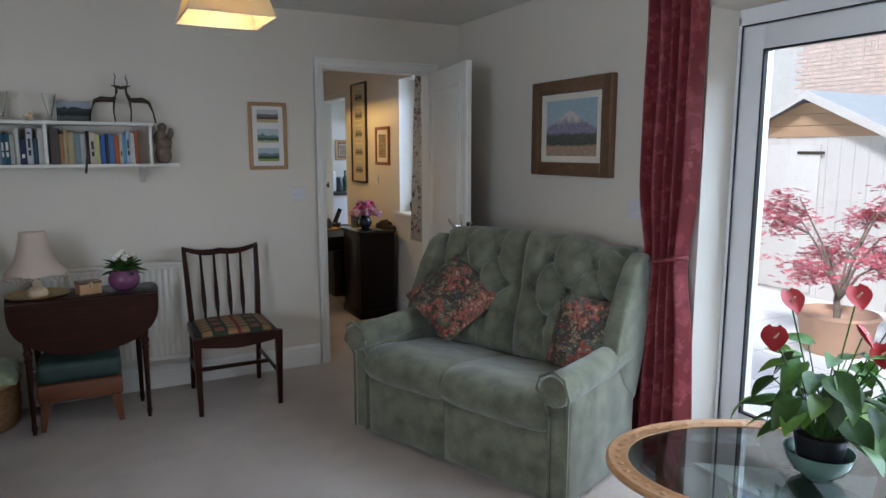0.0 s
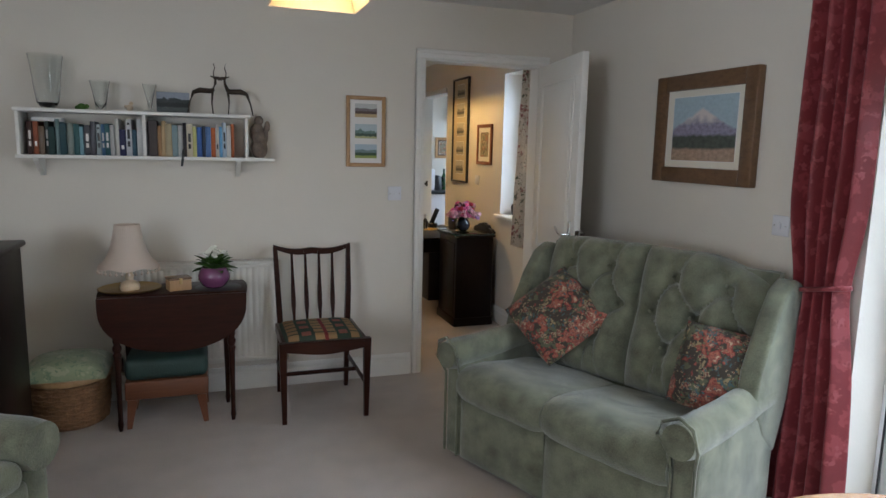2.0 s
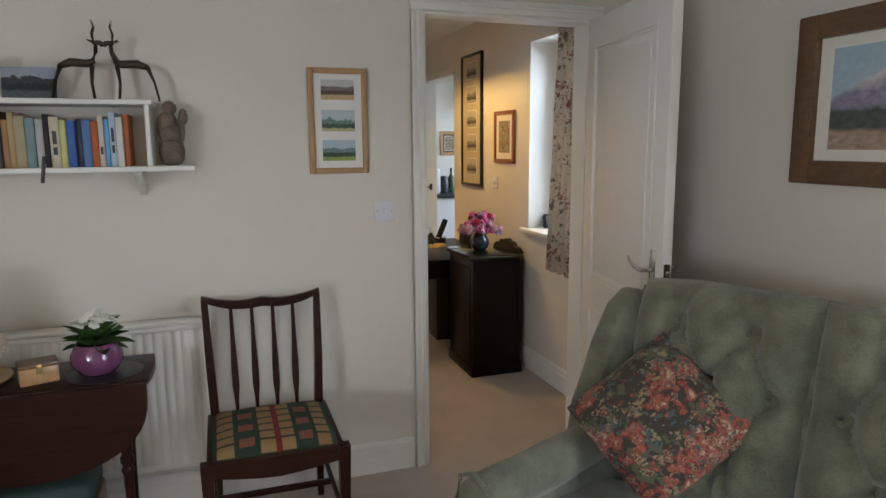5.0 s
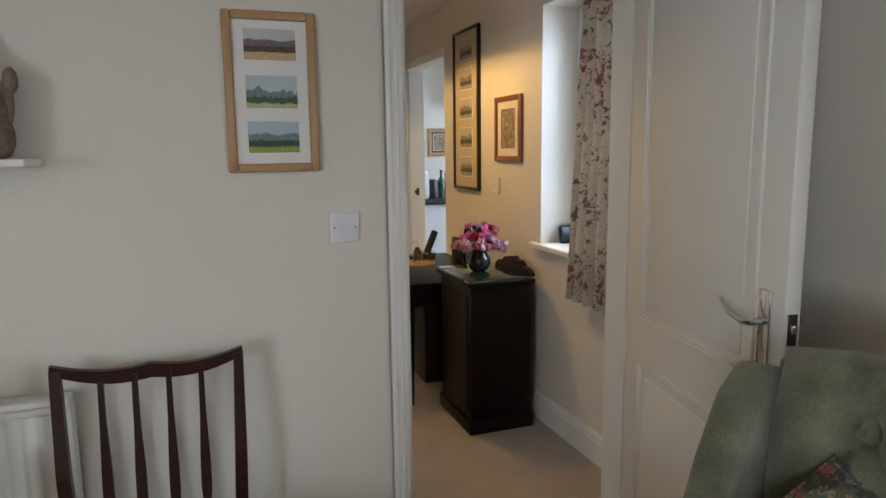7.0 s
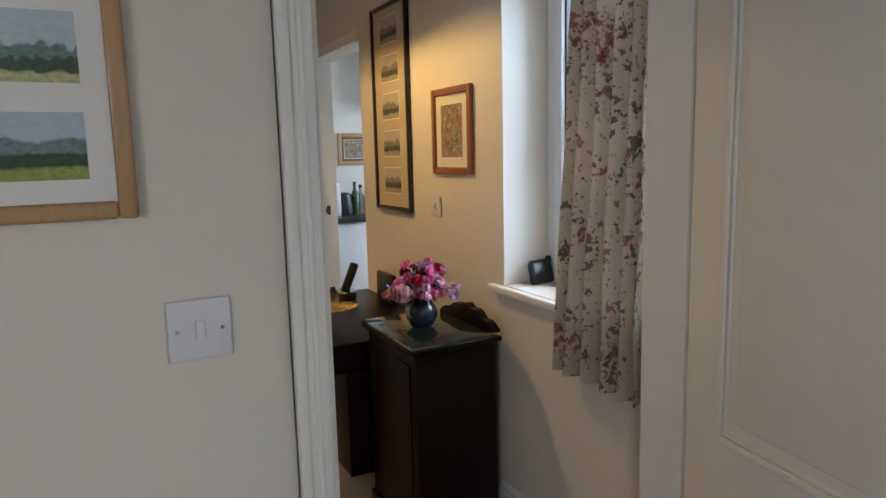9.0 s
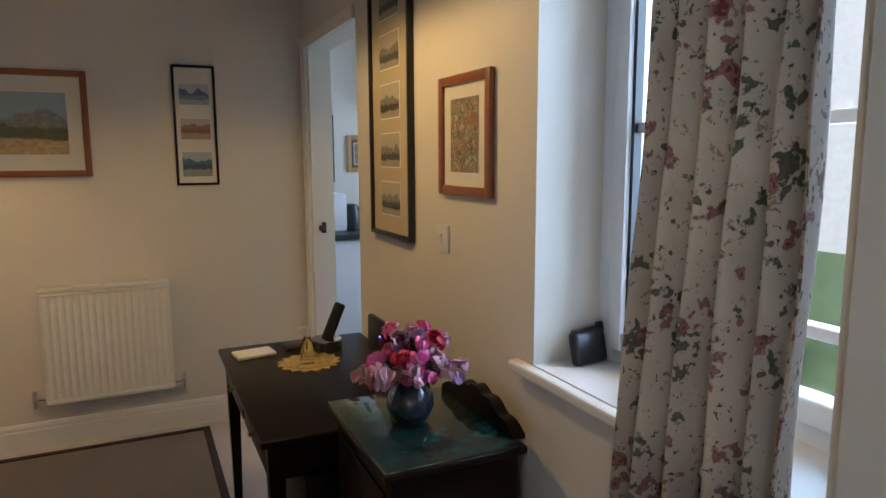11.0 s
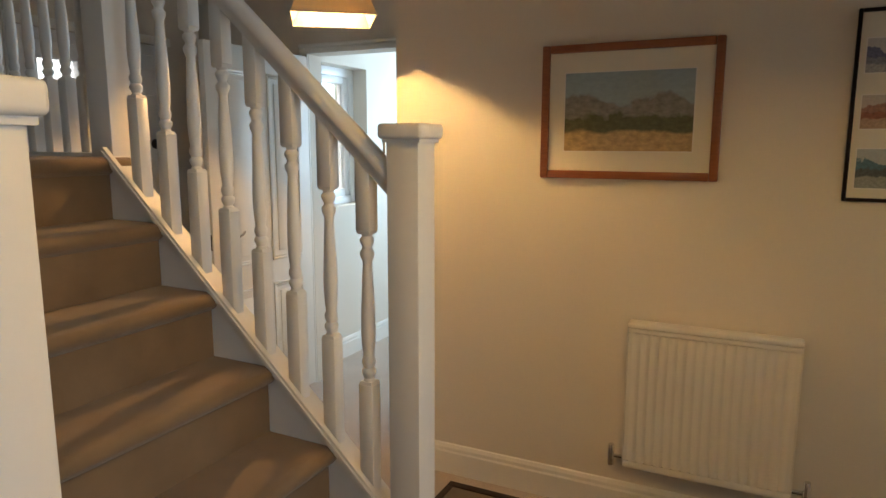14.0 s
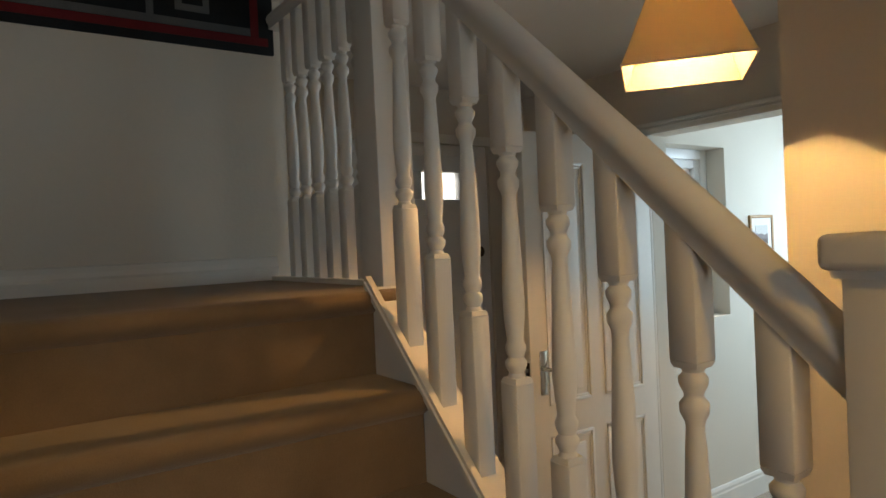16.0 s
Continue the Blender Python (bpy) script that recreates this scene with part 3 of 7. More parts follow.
# sitting room door, open into the room
def panel_door(name, m, w, h, panels, label, handle="lever", hinge=1):
    """A moulded white panel door; x runs from the hinge to the free edge, the face looks to -y."""
    ob = tagged(thing(name, m, label, "door"), kind="structure")
    t = 0.038
    part("leaf", box(0, w, 0, t, 0.008, h, 0.003), M_GLOSS, ob)
    for a, b, c, d in panels:
        for side in (0, 1):
            y = (0, t)[side]
            o = (-1, 1)[side]
            bm = bmesh.new()
            for k, (wd, dp) in enumerate(((0.014, 0.007), (0.010, 0.003))):
                g = k * 0.016
                for e in ((a + g, a + g + wd, c + g, d - g), (b - g - wd, b - g, c + g, d - g), (a + g, b - g, c + g, c + g + wd), (a + g, b - g, d - g - wd, d - g)):
                    bx(bm, e[0], e[1], *sorted((y - o * 0.002, y + o * dp)), e[2], e[3], 0.002, 1)
            part("moulding", bm, M_GLOSS, ob)
            part("panel", box(a + 0.05, b - 0.05, *sorted((y - o * 0.002, y + o * 0.005)), c + 0.05, d - 0.05, 0.004), M_GLOSS, ob)
    if handle:
        z = 0.99
        for y, o in ((0, -1), (t, 1)):
            hp = part("handle_plate", box(w - 0.082, w - 0.042, *sorted((y, y + o * 0.009)), z - 0.11, z + 0.075, 0.004), M_CHROME, ob, "chrome handle plate")
            bm = tube(bmesh.new(), [(w - 0.062, y + o * 0.008, z), (w - 0.062, y + o * 0.045, z), (w - 0.075, y + o * 0.052, z + 0.002), (w - 0.12, y + o * 0.052, z + 0.008), (w - 0.155, y + o * 0.052, z + 0.022), (w - 0.17, y + o * 0.05, z + 0.034)], [0.009, 0.009, 0.009, 0.008, 0.007, 0.006])
            part("lever", bm, M_CHROME, hp)
        part("latch_plate", box(w - 0.002, w + 0.002, 0.008, 0.03, z - 0.05, z + 0.03), M_IRON, ob, "dark latch plate")
        part("latch", box(w, w + 0.012, 0.012, 0.026, z - 0.012, z + 0.008, 0.003), M_CHROME, ob)
    return ob


PANELS = ((0.1, 0.355, 0.83, 1.87), (0.405, 0.66, 0.83, 1.87), (0.1, 0.355, 0.18, 0.70), (0.405, 0.66, 0.18, 0.70))
ang = math.degrees(math.atan2(3.58 - 4.372, 2.296 - 2.442))
panel_door("door_1", pose(2.442, 4.372, 0, 0, 0, ang), 0.795, 1.985, ((0.1, 0.695, 0.83, 1.87), (0.1, 0.695, 0.18, 0.70)), "white panelled door with chrome lever handle, standing open")
panel_door("door_2", pose(-0.70, 8.42, 0, 0, 0, -94), 0.74, 1.975, ((0.09, 0.33, 0.83, 1.85), (0.41, 0.65, 0.83, 1.85), (0.09, 0.33, 0.18, 0.70), (0.41, 0.65, 0.18, 0.70)), "white panelled lobby door, standing open into the hall")
# front door with small panes
fd = tagged(thing("door_3", pose(-1.56, 7.27, 0), "white front door with small glass panes, closed", "door"), kind="structure")
bm = box(-0.03, 0.02, 0.0, 0.06, 0, 2.05)
for a, b, c, d in ((0.83, 0.89, 0, 2.05), (0.06, 0.83, 1.99, 2.05), (0.06, 0.83, 0, 1.76), (0.06, 0.83, 1.905, 1.99), (0.06, 0.12, 1.76, 1.905), (0.34, 0.46, 1.76, 1.905), (0.704, 0.83, 1.76, 1.905)):
    bx(bm, -0.03, 0.02, a, b, c, d, 0.002, 1)
part("leaf", bm, M_UPVC, fd)
for a, b in ((0.12, 0.34), (0.46, 0.704)):
    p = part("pane", box(-0.008, 0.0, a, b, 1.76, 1.905), M_WINDOW, fd)
    p.visible_shadow = False
part("door_frame", bx(box(0.02, 0.045, -0.05, 0.0, 0, 2.1, 0.004), 0.02, 0.045, 0, 0.94, 2.05, 2.1, 0.004), M_GLOSS, fd)
part("latch", lathe(bmesh.new(), [(0.0, 0.02), (0.03, 0.025), (0.03, 0.05), (0.0, 0.055)]), M_IRON, fd).matrix_local = pose(0, 0.80, 1.475, 0, 90, 0)


# ---- radiators ----
def radiator(name, m, w, h, label, smooth_front=False):
    ob = thing(name, m, label, "radiator")
    n = int(w / 0.034)
    bm = bmesh.new()
    pts = []
    for k in range(n):
        a = -w / 2 + 0.012 + k * (w - 0.024) / n
        s = (w - 0.024) / n
        pts += [(a, 0.0), (a + s * 0.18, 0.0), (a + s * 0.32, -0.0045), (a + s * 0.86, -0.0045), (a + s, 0.0)]
    outline = [(-w / 2, 0.0)] + pts + [(w / 2, 0.0), (w / 2, 0.014), (-w / 2, 0.014)]
    clean = [outline[0]]
    for q in outline[1:]:
        if (Vector(q) - Vector(clean[-1])).length > 1e-4:
            clean.append(q)
    prism(bm, clean, 0.03, h - 0.04)
    part("panel", bm, M_RAD, ob)
    part("edge", box(-w / 2, w / 2, -0.004, 0.014, 0.0, 0.03, 0.005), M_RAD, ob)
    part("edge", box(-w / 2, w / 2, -0.004, 0.014, h - 0.04, h - 0.02, 0.005), M_RAD, ob)
    part("grille", box(-w / 2 - 0.003, w / 2 + 0.003, -0.008, 0.055, h - 0.02, h, 0.006), M_RAD, ob)
    for s in (-1, 1):
        part("side", box(s * (w / 2 + 0.0015) - 0.0015, s * (w / 2 + 0.0015) + 0.0015, -0.006, 0.055, 0.02, h - 0.02), M_RAD, ob)
        bm = tube(bmesh.new(), [(s * (w / 2 + 0.002), 0.02, 0.03), (s * (w / 2 + 0.05), 0.02, 0.03)], 0.008)
        lathe(bm, [(0.013, -0.01), (0.014, 0.05), (0.011, 0.075)], s * (w / 2 + 0.05), 0.02, 12)
        part("valve", bm, M_CHROME, ob, "chrome valve")
        part("pipe", tube(bmesh.new(), [(s * (w / 2 + 0.05), 0.02, 0.0), (s * (w / 2 + 0.05), 0.072, 0.0)], 0.0075), M_GLOSS, ob)
        part("bracket", box(s * w * 0.35 - 0.015, s * w * 0.35 + 0.015, 0.014, 0.07, 0.1, h - 0.1), M_GLOSS, ob)
    return ob


radiator("radiator", pose(0.36, YA - 0.072, 0.19), 0.8, 0.6, "white enamelled ribbed panel radiator below the shelf")
radiator("radiator", pose(1.642, YF - 0.072, 0.237), 0.58, 0.58, "white enamelled ribbed panel radiator under the pictures")


# ---- switches and sockets ----
def switch(m, label, gang=1, w=0.086):
    ob = thing("light_switch", m, label, "switch")
    part("plate", box(-w / 2, w / 2, -0.009, 0, -0.043, 0.043, 0.003), M_PLASTIC, ob)
    for k in range(gang):
        x = (k - (gang - 1) / 2) * 0.03
        part("rocker", box(x - 0.006, x + 0.006, -0.014, -0.008, -0.014, 0.014, 0.002), M_PLASTIC, ob)
    for s in (-1, 1):
        bm = lathe(bmesh.new(), [(0.003, 0), (0.003, 0.001)], 0, 0, 10)
        part("screw", bm, M_CHROME, ob).matrix_local = pose(s * (w / 2 - 0.013), -0.009, 0, 90)


switch(pose(1.482, YA, 1.172), "white plastic single light switch on the cream wall")
switch(pose(XR, 2.545, 1.165, 0, 0, -90), "white plastic light switch beside the red curtain")
switch(pose(XR, 5.963, 1.18, 0, 0, -90), "white plastic light switch under the small picture")

# ---- cloth and plant shapes ----
def pad(w, h, t, nu=22, nv=22, buttons=(), sink=0.03, power=3.0, top=None, wrinkle=0.004, seed=0, back=0.25):
    """An upholstered pad: x across, z up from 0, its front bulging to -y by t; buttons at (u, v) pull it in."""
    bm = bmesh.new()
    front, rear = {}, {}
    folds = []
    for k, (bu, bv) in enumerate(buttons):
        for bu2, bv2 in buttons[k + 1:]:
            if abs(bv - bv2) > 0.1 and math.hypot((bu - bu2) * w, (bv - bv2) * h) < 0.24:
                folds.append(((bu * w, bv * h), (bu2 * w, bv2 * h), 0.5))
        if bv > 0.7:
            folds += [((bu * w, bv * h), ((bu + q) * w, h), 0.42) for q in (-0.1, 0.1)]
        if bv < 0.4:
            folds += [((bu * w, bv * h), ((bu + q) * w, 0.0), 0.48) for q in (-0.09, 0.09)]
    for j in range(nv + 1):
        for i in range(nu + 1):
            u, v = i / nu, j / nv
            a = (1 - abs(2 * u - 1) ** power) * (1 - abs(2 * v - 1) ** power)
            b = max(a, 0) ** 0.5
            y = -t * b
            for bu, bv in buttons:
                d = math.hypot((u - bu) * w, (v - bv) * h)
                y += 0.55 * sink * math.exp(-(d / 0.035) ** 2) + 0.7 * sink * math.exp(-(d / 0.1) ** 2)
            for (ax, az), (cx, cz), deep in folds:
                px, pz = u * w, v * h
                f = max(0, min(1, ((px - ax) * (cx - ax) + (pz - az) * (cz - az)) / ((cx - ax) ** 2 + (cz - az) ** 2)))
                d = math.hypot(px - ax - f * (cx - ax), pz - az - f * (cz - az))
                y += deep * sink * math.exp(-(d / 0.015) ** 2) * (1 - (0.7 * f if deep < 0.5 else 0))
            y += wrinkle * noise.noise(Vector((u * w * 9 + seed, v * h * 9, seed))) * b
            z = v * h + (top(u) * v ** 2 if top else 0)
            front[i, j] = bm.verts.new(((u - 0.5) * w, min(y, 0.02), z))
            if 0 < i < nu and 0 < j < nv:
                rear[i, j] = bm.verts.new(((u - 0.5) * w, back * t * b, z))
            else:
                rear[i, j] = front[i, j]
    for g, flip in ((front, False), (rear, True)):
        for j in range(nv):
            for i in range(nu):
                f = [g[i, j], g[i + 1, j], g[i + 1, j + 1], g[i, j + 1]]
                bm.faces.new(f[::-1] if flip else f)
    return bm


def drape(length, height, folds, depth, seed=0, gather=None, nu=90, nv=40, lean=0.0):
    """A hanging curtain: x along, z up, folds to -y; gather(v) narrows it at height v."""
    bm = bmesh.new()
    rows = []
    for layer in (0, 1):
        g = []
        for j in range(nv + 1):
            v = j / nv
            k = gather(v) if gather else 1.0
            row = []
            for i in range(nu + 1):
                u = i / nu
                ph = u * folds * 2 * math.pi + 0.9 * math.sin(u * 7 + seed) + 0.35 * noise.noise(Vector((u * 5, v * 1.2, seed)))
                y = -depth * (0.55 + 0.45 * math.sin(ph)) * (0.45 + 0.55 * k) - 0.01 * noise.noise(Vector((u * 9, v * 5, seed + 3)))
                x = (u - 0.5) * length * k + lean * v + 0.012 * noise.noise(Vector((u * 4, v * 3, seed + 9)))
                row.append(bm.verts.new((x, y + layer * 0.004, v * height)))
            g.append(row)
        rows.append(g)
    for g, flip in zip(rows, (False, True)):
        for j in range(nv):
            for i in range(nu):
                f = [g[j][i], g[j][i + 1], g[j + 1][i + 1], g[j + 1][i]]
                bm.faces.new(f[::-1] if flip else f)
    a, b = rows
    for c in (0, nu):
        for j in range(nv):
            bm.faces.new((a[j][c], a[j + 1][c], b[j + 1][c], b[j][c]))
    for r in (0, nv):
        for i in range(nu):
            bm.faces.new((a[r][i], a[r][i + 1], b[r][i + 1], b[r][i]))
    return bm


def leaf_mesh(length, width, fold=0.15, curl=0.3, heart=False, n=7):
    """A leaf along +x from the origin, with a fold at the midrib and a droop, 1 mm thick."""
    bm = bmesh.new()
    tops, lows = [], []
    for i in range(n + 1):
        s = i / n
        w = width * (math.sin(math.pi * s ** (0.6 if heart else 0.8)) ** 0.8 if 0 < s < 1 else 0.02)
        x, z = length * s, -curl * length * s * s
        if heart and i == 0:
            w, x = width * 0.35, -0.06 * length
        row = [(x - (0.1 * length if heart and i <= 1 else 0), -w / 2, z + fold * w), (x, -w / 4, z + fold * w * 0.4), (x, 0, z), (x, w / 4, z + fold * w * 0.4), (x - (0.1 * length if heart and i <= 1 else 0), w / 2, z + fold * w)]
        tops.append([bm.verts.new(p) for p in row])
        lows.append([bm.verts.new((p[0], p[1], p[2] - 0.0012)) for p in row])
    for g, flip in ((tops, 0), (lows, 1)):
        for i in range(n):
            for k in range(4):
                f = [g[i][k], g[i + 1][k], g[i + 1][k + 1], g[i][k + 1]]
                bm.faces.new(f[::-1] if flip else f)
    for i in range(n):
        for k in (0, 4):
            bm.faces.new((tops[i][k], tops[i + 1][k], lows[i + 1][k], lows[i][k]))
    return bm


def blade(base, yaw, pitch, roll=0):
    return Matrix.Translation(base) @ Euler((radians(roll), radians(pitch), radians(yaw)), "XYZ").to_matrix().to_4x4()


def sub(name, me, parent, m):
    ob = new(name, me)
    ob.parent = parent
    ob.matrix_local = m
    return ob


# ---- sofa ----
SOFA = pose(1.641, 2.655, 0, 0, 0, -68.2)
sofa = thing("sofa", SOFA, "two-seat sage green velvet sofa with buttoned back, two cushions on it", "sofa")
HW = 0.60
SPLIT = {-1: 0.0, 1: 0.06}
bm = box(-HW + 0.09, HW - 0.03, 0.03, 0.6, 0.02, 0.26, 0.012)
part("base", bm, M_VELVET, sofa)
for s in (-1, 1):
    o = pad(0.50 + SPLIT[s], 0.30, 0.03, 16, 12, wrinkle=0.006, seed=s * 3 + 5, power=8)
    part("front_panel", o, M_VELVET, sofa).matrix_local = pose(s * 0.253 + SPLIT[s] * 0.5, 0.03, 0.02)
    # seat cushion with a rounded front
    bm = bmesh.new()
    prof = [(0.04, 0.29), (-0.005, 0.32), (-0.03, 0.36), (-0.03, 0.41), (0.0, 0.455), (0.05, 0.475), (0.15, 0.475), (0.3, 0.45), (0.46, 0.43), (0.52, 0.42), (0.52, 0.27)]
    n = 14
    rings = []
    for i in range(n + 1):
        u = i / n
        e = (1 - abs(2 * u - 1) ** 6)
        rings.append([bm.verts.new(((u - 0.5) * (0.50 + SPLIT[s]), 0.02 + 0.02 * (1 - e) + (p - 0.02) * (0.96 + 0.04 * e), 0.37 + (q - 0.37) * (0.86 + 0.14 * e) + 0.006 * noise.noise(Vector((u * 4, p * 8, s))))) for p, q in prof])
    for a, b in zip(rings, rings[1:]):
        for k in range(len(prof)):
            k2 = (k + 1) % len(prof)
            bm.faces.new((a[k], a[k2], b[k2], b[k]))
    bm.faces.new(rings[0]), bm.faces.new(rings[-1][::-1])
    part("seat_cushion", bm, M_VELVET, sofa).matrix_local = pose(s * 0.252 + SPLIT[s] * 0.5, 0, 0)
    # buttoned back, leaning
    dots = [(0.3, 0.80), (0.7, 0.80), (0.16, 0.55), (0.5, 0.56), (0.84, 0.55), (0.32, 0.33), (0.68, 0.33)]
    crown = (lambda u: -0.14 * max(0.0, u - 0.45) ** 1.8 * 2.2) if s > 0 else (lambda u: -0.04 * max(0.0, 0.4 - u) ** 1.6 * 2.2)
    o = pad(0.535 + SPLIT[s], 0.66, 0.15, 46, 52, dots, 0.062, 3.2, crown, 0.012, seed=s + 2, back=0.4)
    b_ = part("back_cushion", o, M_VELVET, sofa)
    b_.matrix_local = pose(s * 0.266 + SPLIT[s] * 0.5, 0.585, 0.395, -13)
    for bu, bv in dots:
        bt = part("button", lathe(bmesh.new(), [(0.001, -0.003), (0.008, 0.0), (0.006, 0.003), (0.001, 0.004)], 0, 0, 12), M_VELVET, b_)
        bt.matrix_local = pose((bu - 0.5) * (0.535 + SPLIT[s]), -0.15 * ((1 - abs(2 * bu - 1) ** 3.2) * (1 - abs(2 * bv - 1) ** 3.2)) ** 0.5 + 0.058, bv * 0.66, 90)
    # arms: upright panel with a rolled top
    hw = HW + SPLIT[s]
    bm = box(s * (hw - 0.05) - 0.05, s * (hw - 0.05) + 0.05, 0.02, 0.62, 0.02, 0.50, 0.02, 3)
    arm = part("arm", bm, M_VELVET, sofa)
    roll_, cx, cz, r = bmesh.new(), s * (hw - 0.05), 0.515, 0.072
    rings = []
    for i in range(15):
        y = -0.03 + i * 0.62 / 14
        rr = r * (1 if 0 < i else 0.86) * (1 - 0.12 * (i / 14)) + 0.003 * noise.noise(Vector((y * 9, s, 1)))
        zz = cz + 0.03 * (i / 14) ** 2
        rings.append([roll_.verts.new((cx + rr * 0.95 * math.cos(a), y, zz + rr * math.sin(a))) for a in [k * 2 * math.pi / 20 for k in range(20)]])
    for a, b in zip(rings, rings[1:]):
        for k in range(20):
            roll_.faces.new((a[k], a[(k + 1) % 20], b[(k + 1) % 20], b[k]))
    roll_.faces.new(rings[0]), roll_.faces.new(rings[-1])
    part("arm_roll", roll_, M_VELVET, arm)
    # piped facing of the arm
    bm = tube(bmesh.new(), [(cx + s * 0.045, 0.012, 0.03), (cx + s * 0.045, 0.012, 0.42), (cx + s * 0.07, -0.025, 0.5), (cx + s * 0.05, -0.03, 0.575), (cx, -0.03, 0.6), (cx - s * 0.06, -0.03, 0.57), (cx - s * 0.078, -0.028, 0.52), (cx - s * 0.05, 0.005, 0.45), (cx - s * 0.04, 0.012, 0.38), (cx - s * 0.04, 0.012, 0.03)], 0.007, 6)
    part("piping", bm, M_VELVET, arm)
    # wing at the side of the back
    bm = bmesh.new()
    out = [(0.40, 0.54), (0.44, 0.66), (0.52, 0.84), (0.60, 0.95), (0.68, 0.99), (0.745, 0.97), (0.76, 0.9), (0.70, 0.5), (0.62, 0.3), (0.5, 0.4)]
    prism(bm, out, s * (hw - 0.075), s * (hw + 0.005), "yz")
    bmesh.ops.bevel(bm, geom=list(bm.edges), offset=0.02, segments=3, profile=0.5, affect="EDGES")
    part("wing", bm, M_VELVET, sofa)
bm = bmesh.new()
prism(bm, [(0.58, 0.02), (0.58, 0.42), (0.70, 1.0), (0.745, 1.0), (0.62, 0.02)], -HW + 0.07, HW - 0.01, "yz")
part("back_frame", bm, M_VELVET, sofa)


def cushion(m, w, label):
    ob = thing("cushion", m, label, "cushion", "cushions on the sofa")
    a = pad(w, w, 0.06, 20, 20, power=2.6, wrinkle=0.012, seed=w * 40, back=0.9)
    part("cover", a, M_TAPESTRY, ob)
    return ob


cushion(Matrix.Translation((1.866, 3.012, 0.468)) @ pose(0, 0, 0, 0, 0, -42) @ pose(0, 0, 0, -36, 0, 0) @ pose(0, 0, 0, 0, 43, 0) @ pose(-0.185, 0, 0.0) @ pose(0, 0, 0), 0.37, "square tapestry cushion with red and orange flowers, standing on its corner")
c2 = cushion(Matrix.Translation((2.2, 2.352, 0.465)) @ pose(0, 0, 0, 0, 0, -57) @ pose(0, 0, 0, -24, 5, 0), 0.335, "square tapestry cushion with red and blue flowers, slumped in the corner")

# ---- dining chair ----
chair = thing("dining_chair", pose(0.957, 3.78, 0), "dark mahogany dining chair with a needlework seat", "chair")
def taper(bm, p0, p1, a0, a1, b0=None, b1=None):
    """A square bar from p0 to p1, half-widths a0 to a1."""
    v = []
    for p, a, b in ((p0, a0, b0 or a0), (p1, a1, b1 or a1)):
        v.append([bm.verts.new((p[0] + sx * a, p[1] + sy * b, p[2])) for sx, sy in ((-1, -1), (1, -1), (1, 1), (-1, 1))])
    for k in range(4):
        bm.faces.new((v[0][k], v[0][(k + 1) % 4], v[1][(k + 1) % 4], v[1][k]))
    bm.faces.new(v[0][::-1]), bm.faces.new(v[1])
    return bm


for s in (-1, 1):
    part("front_leg", taper(bmesh.new(), (s * 0.218, 0.0, 0), (s * 0.222, 0.0, 0.44), 0.012, 0.02), M_MAHOG, chair)
    bm = taper(bmesh.new(), (s * 0.20, 0.49, 0), (s * 0.195, 0.42, 0.43), 0.012, 0.016)
    part("back_leg", bm, M_MAHOG, chair)
    bm = bmesh.new()
    taper(bm, (s * 0.195, 0.42, 0.43), (s * 0.203, 0.435, 0.62), 0.016, 0.015)
    taper(bm, (s * 0.203, 0.435, 0.62), (s * 0.212, 0.49, 0.872), 0.015, 0.012)
    part("back_post", bm, M_MAHOG, chair)
    part("side_stretcher", box(s * 0.21 - 0.007, s * 0.21 + 0.007, 0.01, 0.46, 0.185, 0.207, 0.003), M_MAHOG, chair)
    part("side_rail", box(s * 0.212 - 0.011, s * 0.212 + 0.011, 0.015, 0.42, 0.385, 0.44, 0.004), M_MAHOG, chair)
part("cross_stretcher", box(-0.205, 0.205, 0.21, 0.226, 0.185, 0.207, 0.003), M_MAHOG, chair)
part("back_rail", box(-0.19, 0.19, 0.41, 0.432, 0.385, 0.44, 0.004), M_MAHOG, chair)
bm = bmesh.new()
pts = [(-0.222, 0.395)] + [(-0.222 + 0.444 * k / 12, 0.368 + 0.027 * abs(k / 6 - 1) ** 1.5) for k in range(13)] + [(0.222, 0.44), (-0.222, 0.44)]
prism(bm, pts[1:], -0.018, 0.006, "xz")
part("front_rail", bm, M_MAHOG, chair)
bm = bmesh.new()
lo, hi = [], []
for k in range(21):
    x = -0.222 + 0.444 * k / 20
    t_ = abs(k / 10 - 1)
    zt = 0.868 + 0.006 * math.cos(k / 10 * math.pi) - 0.012 * math.sin(math.pi * t_) + 0.012 * t_ ** 4
    th = 0.036 - 0.014 * t_ ** 2
    row = []
    for y_, z_ in ((0, zt), (0.02, zt), (0.02, zt - th), (0, zt - th)):
        row.append(bm.verts.new((x, 0.478 + 0.022 * (1 - t_ ** 2) + y_, z_)))
    lo.append(row)
for a, b in zip(lo, lo[1:]):
    for k in range(4):
        bm.faces.new((a[k], a[(k + 1) % 4], b[(k + 1) % 4], b[k]))
bm.faces.new(lo[0]), bm.faces.new(lo[-1][::-1])
part("top_rail", bm, M_MAHOG, chair)
